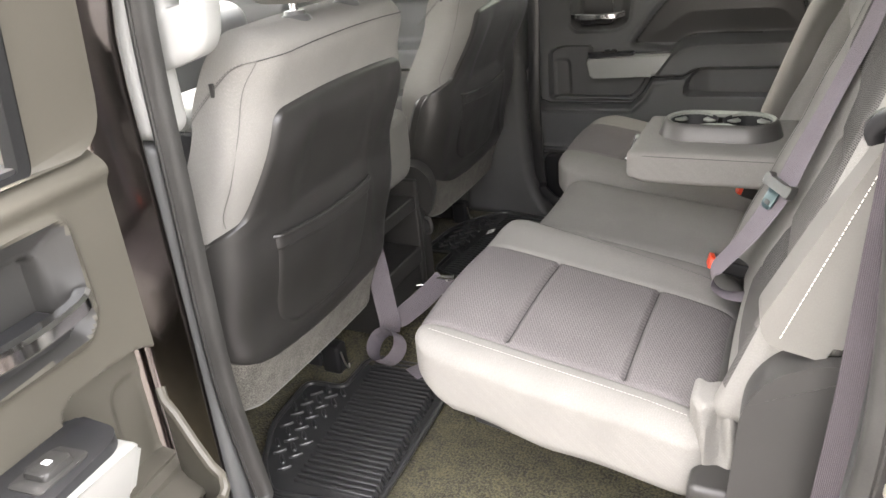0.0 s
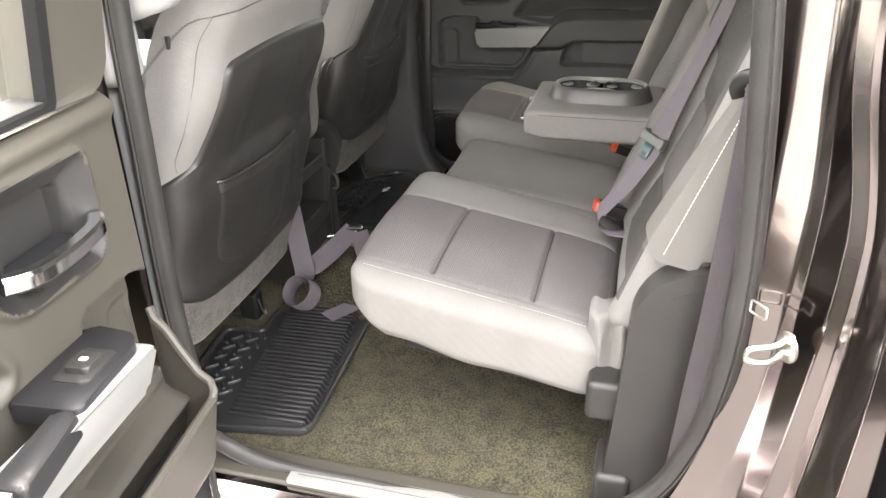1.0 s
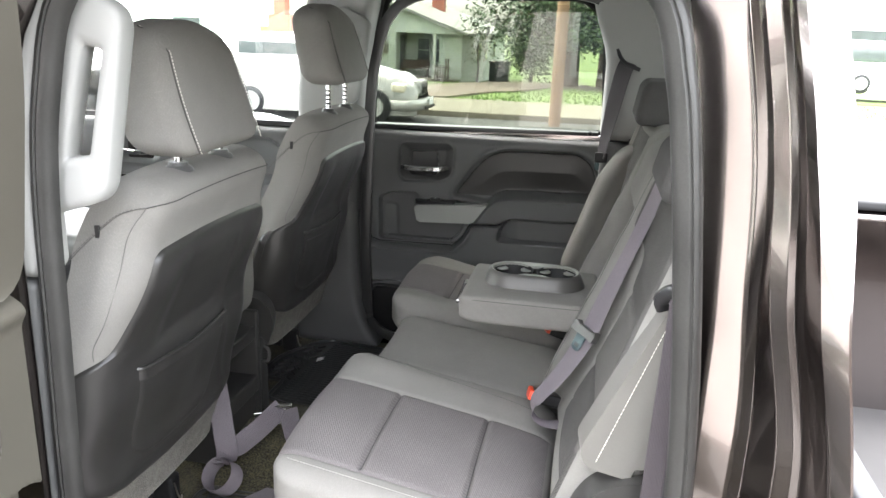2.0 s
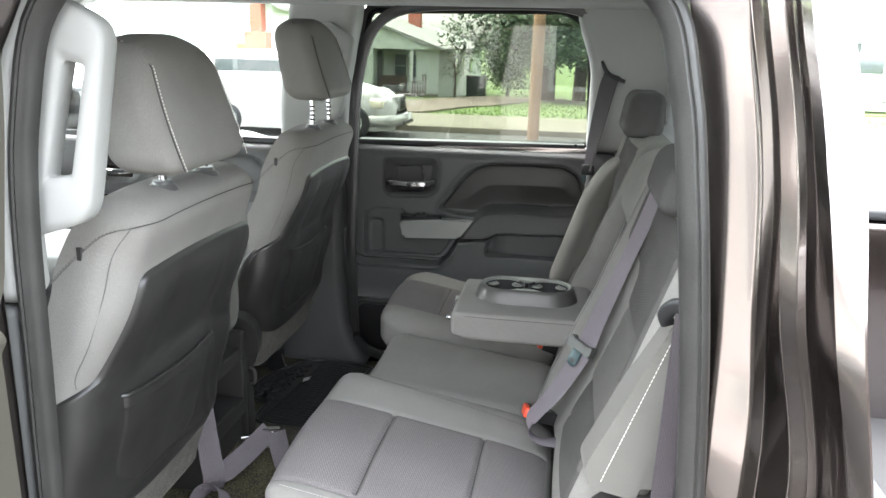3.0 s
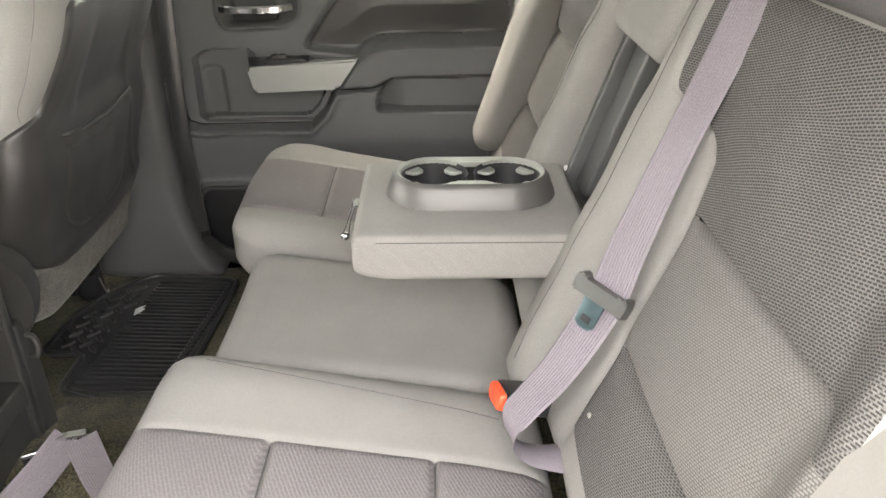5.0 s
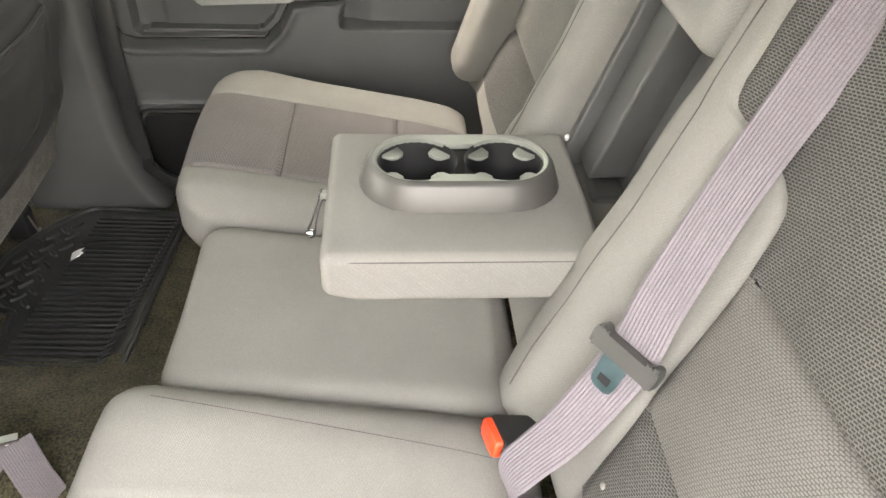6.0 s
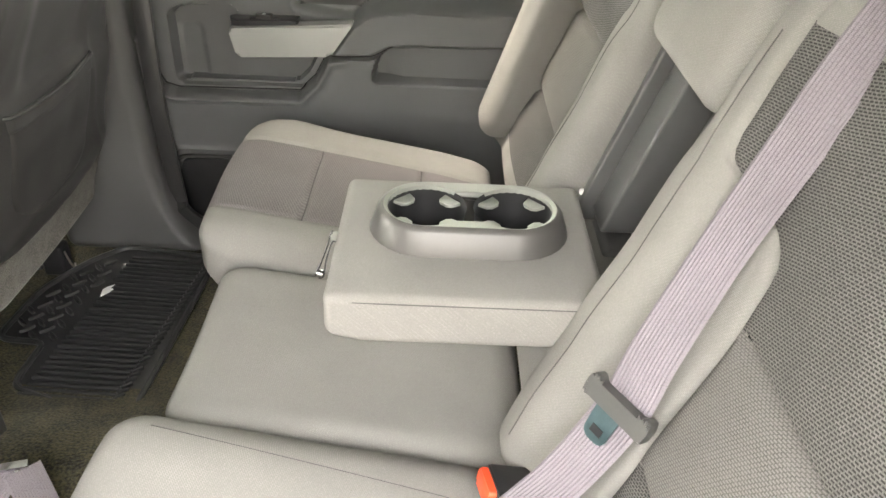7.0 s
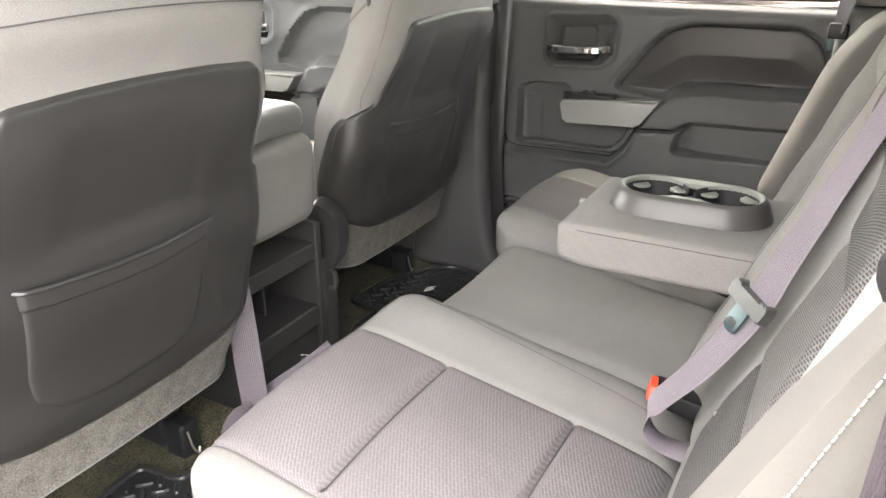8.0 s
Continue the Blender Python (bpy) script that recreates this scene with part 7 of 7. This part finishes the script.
part("bumper", rbox((-3.35, 12.80, G + 0.24), (-2.80, 14.35, G + 0.46), 0.10, 5, 0.08, warp=lambda p: Vector((p.x - 0.22 * ((p.y - 13.57) / 0.78) ** 2, p.y, p.z))), M_CAR, pt)
part("air_intake", rbox((-2.83, 13.2, G + 0.27), (-2.792, 13.95, G + 0.33), 0.01, 2, 0.1), M_BLACK, pt)
part("number_plate", rbox((-2.798, 13.42, G + 0.35), (-2.785, 13.72, G + 0.47), 0.003, 1, 1), M_WHITE, pt, "white number plate with plain bars")
part("side_glass", rbox((-6.4, 12.80, G + 1.04), (-4.55, 12.84, G + 1.42), 0.05, 3, 0.2), M_DARKWIN, pt)

suv = car("parked_suv", "white sport-utility vehicle parked alongside", "car", [(0.0, 0.80, 0.80), (0.10, 0.98, 0.90), (0.6, 1.08, 0.96), (1.35, 1.16, 0.98), (2.05, 1.70, 1.0), (2.6, 1.80, 1.0), (4.4, 1.78, 1.0), (4.9, 1.2, 0.98), (5.0, 0.7, 0.9)], 3.4, 5.3, M_CAR_WHITE, -1.75, wheel_r=0.37, wheels=(0.9, 3.9))
part("side_glass", rbox((-6.2, 3.50, G + 1.18), (-3.75, 3.56, G + 1.62), 0.06, 3, 0.2), M_DARKWIN, suv)
part("grille", rbox((-1.84, 3.8, G + 0.62), (-1.72, 4.9, G + 0.92), 0.03, 2, 0.2), M_DARKWIN, suv)
for y in (3.62, 5.08):
    part("headlamp", rbox((-2.0, y - 0.14, G + 0.74), (-1.76, y + 0.14, G + 0.92), 0.05, 3, 0.06), M_LAMP, suv)
part("roof_rail", swept([(-6.2, 3.62, G + 1.80), (-4.2, 3.62, G + 1.83)], ring(0.02, 8)), M_BLACK, suv)
van = car("parked_van", "white van before the garage", "van", [(0.0, 0.8, 0.8), (0.2, 1.1, 0.95), (0.9, 1.2, 1), (1.3, 1.8, 1), (4.4, 1.85, 1.0), (4.6, 0.7, 1.0)], 28.5, 30.4, M_CAR_WHITE, 12.6, wheel_r=0.36)
part("side_glass", rbox((8.6, 28.47, G + 1.1), (11.0, 28.53, G + 1.6), 0.06, 3, 0.3), M_DARKWIN, van)
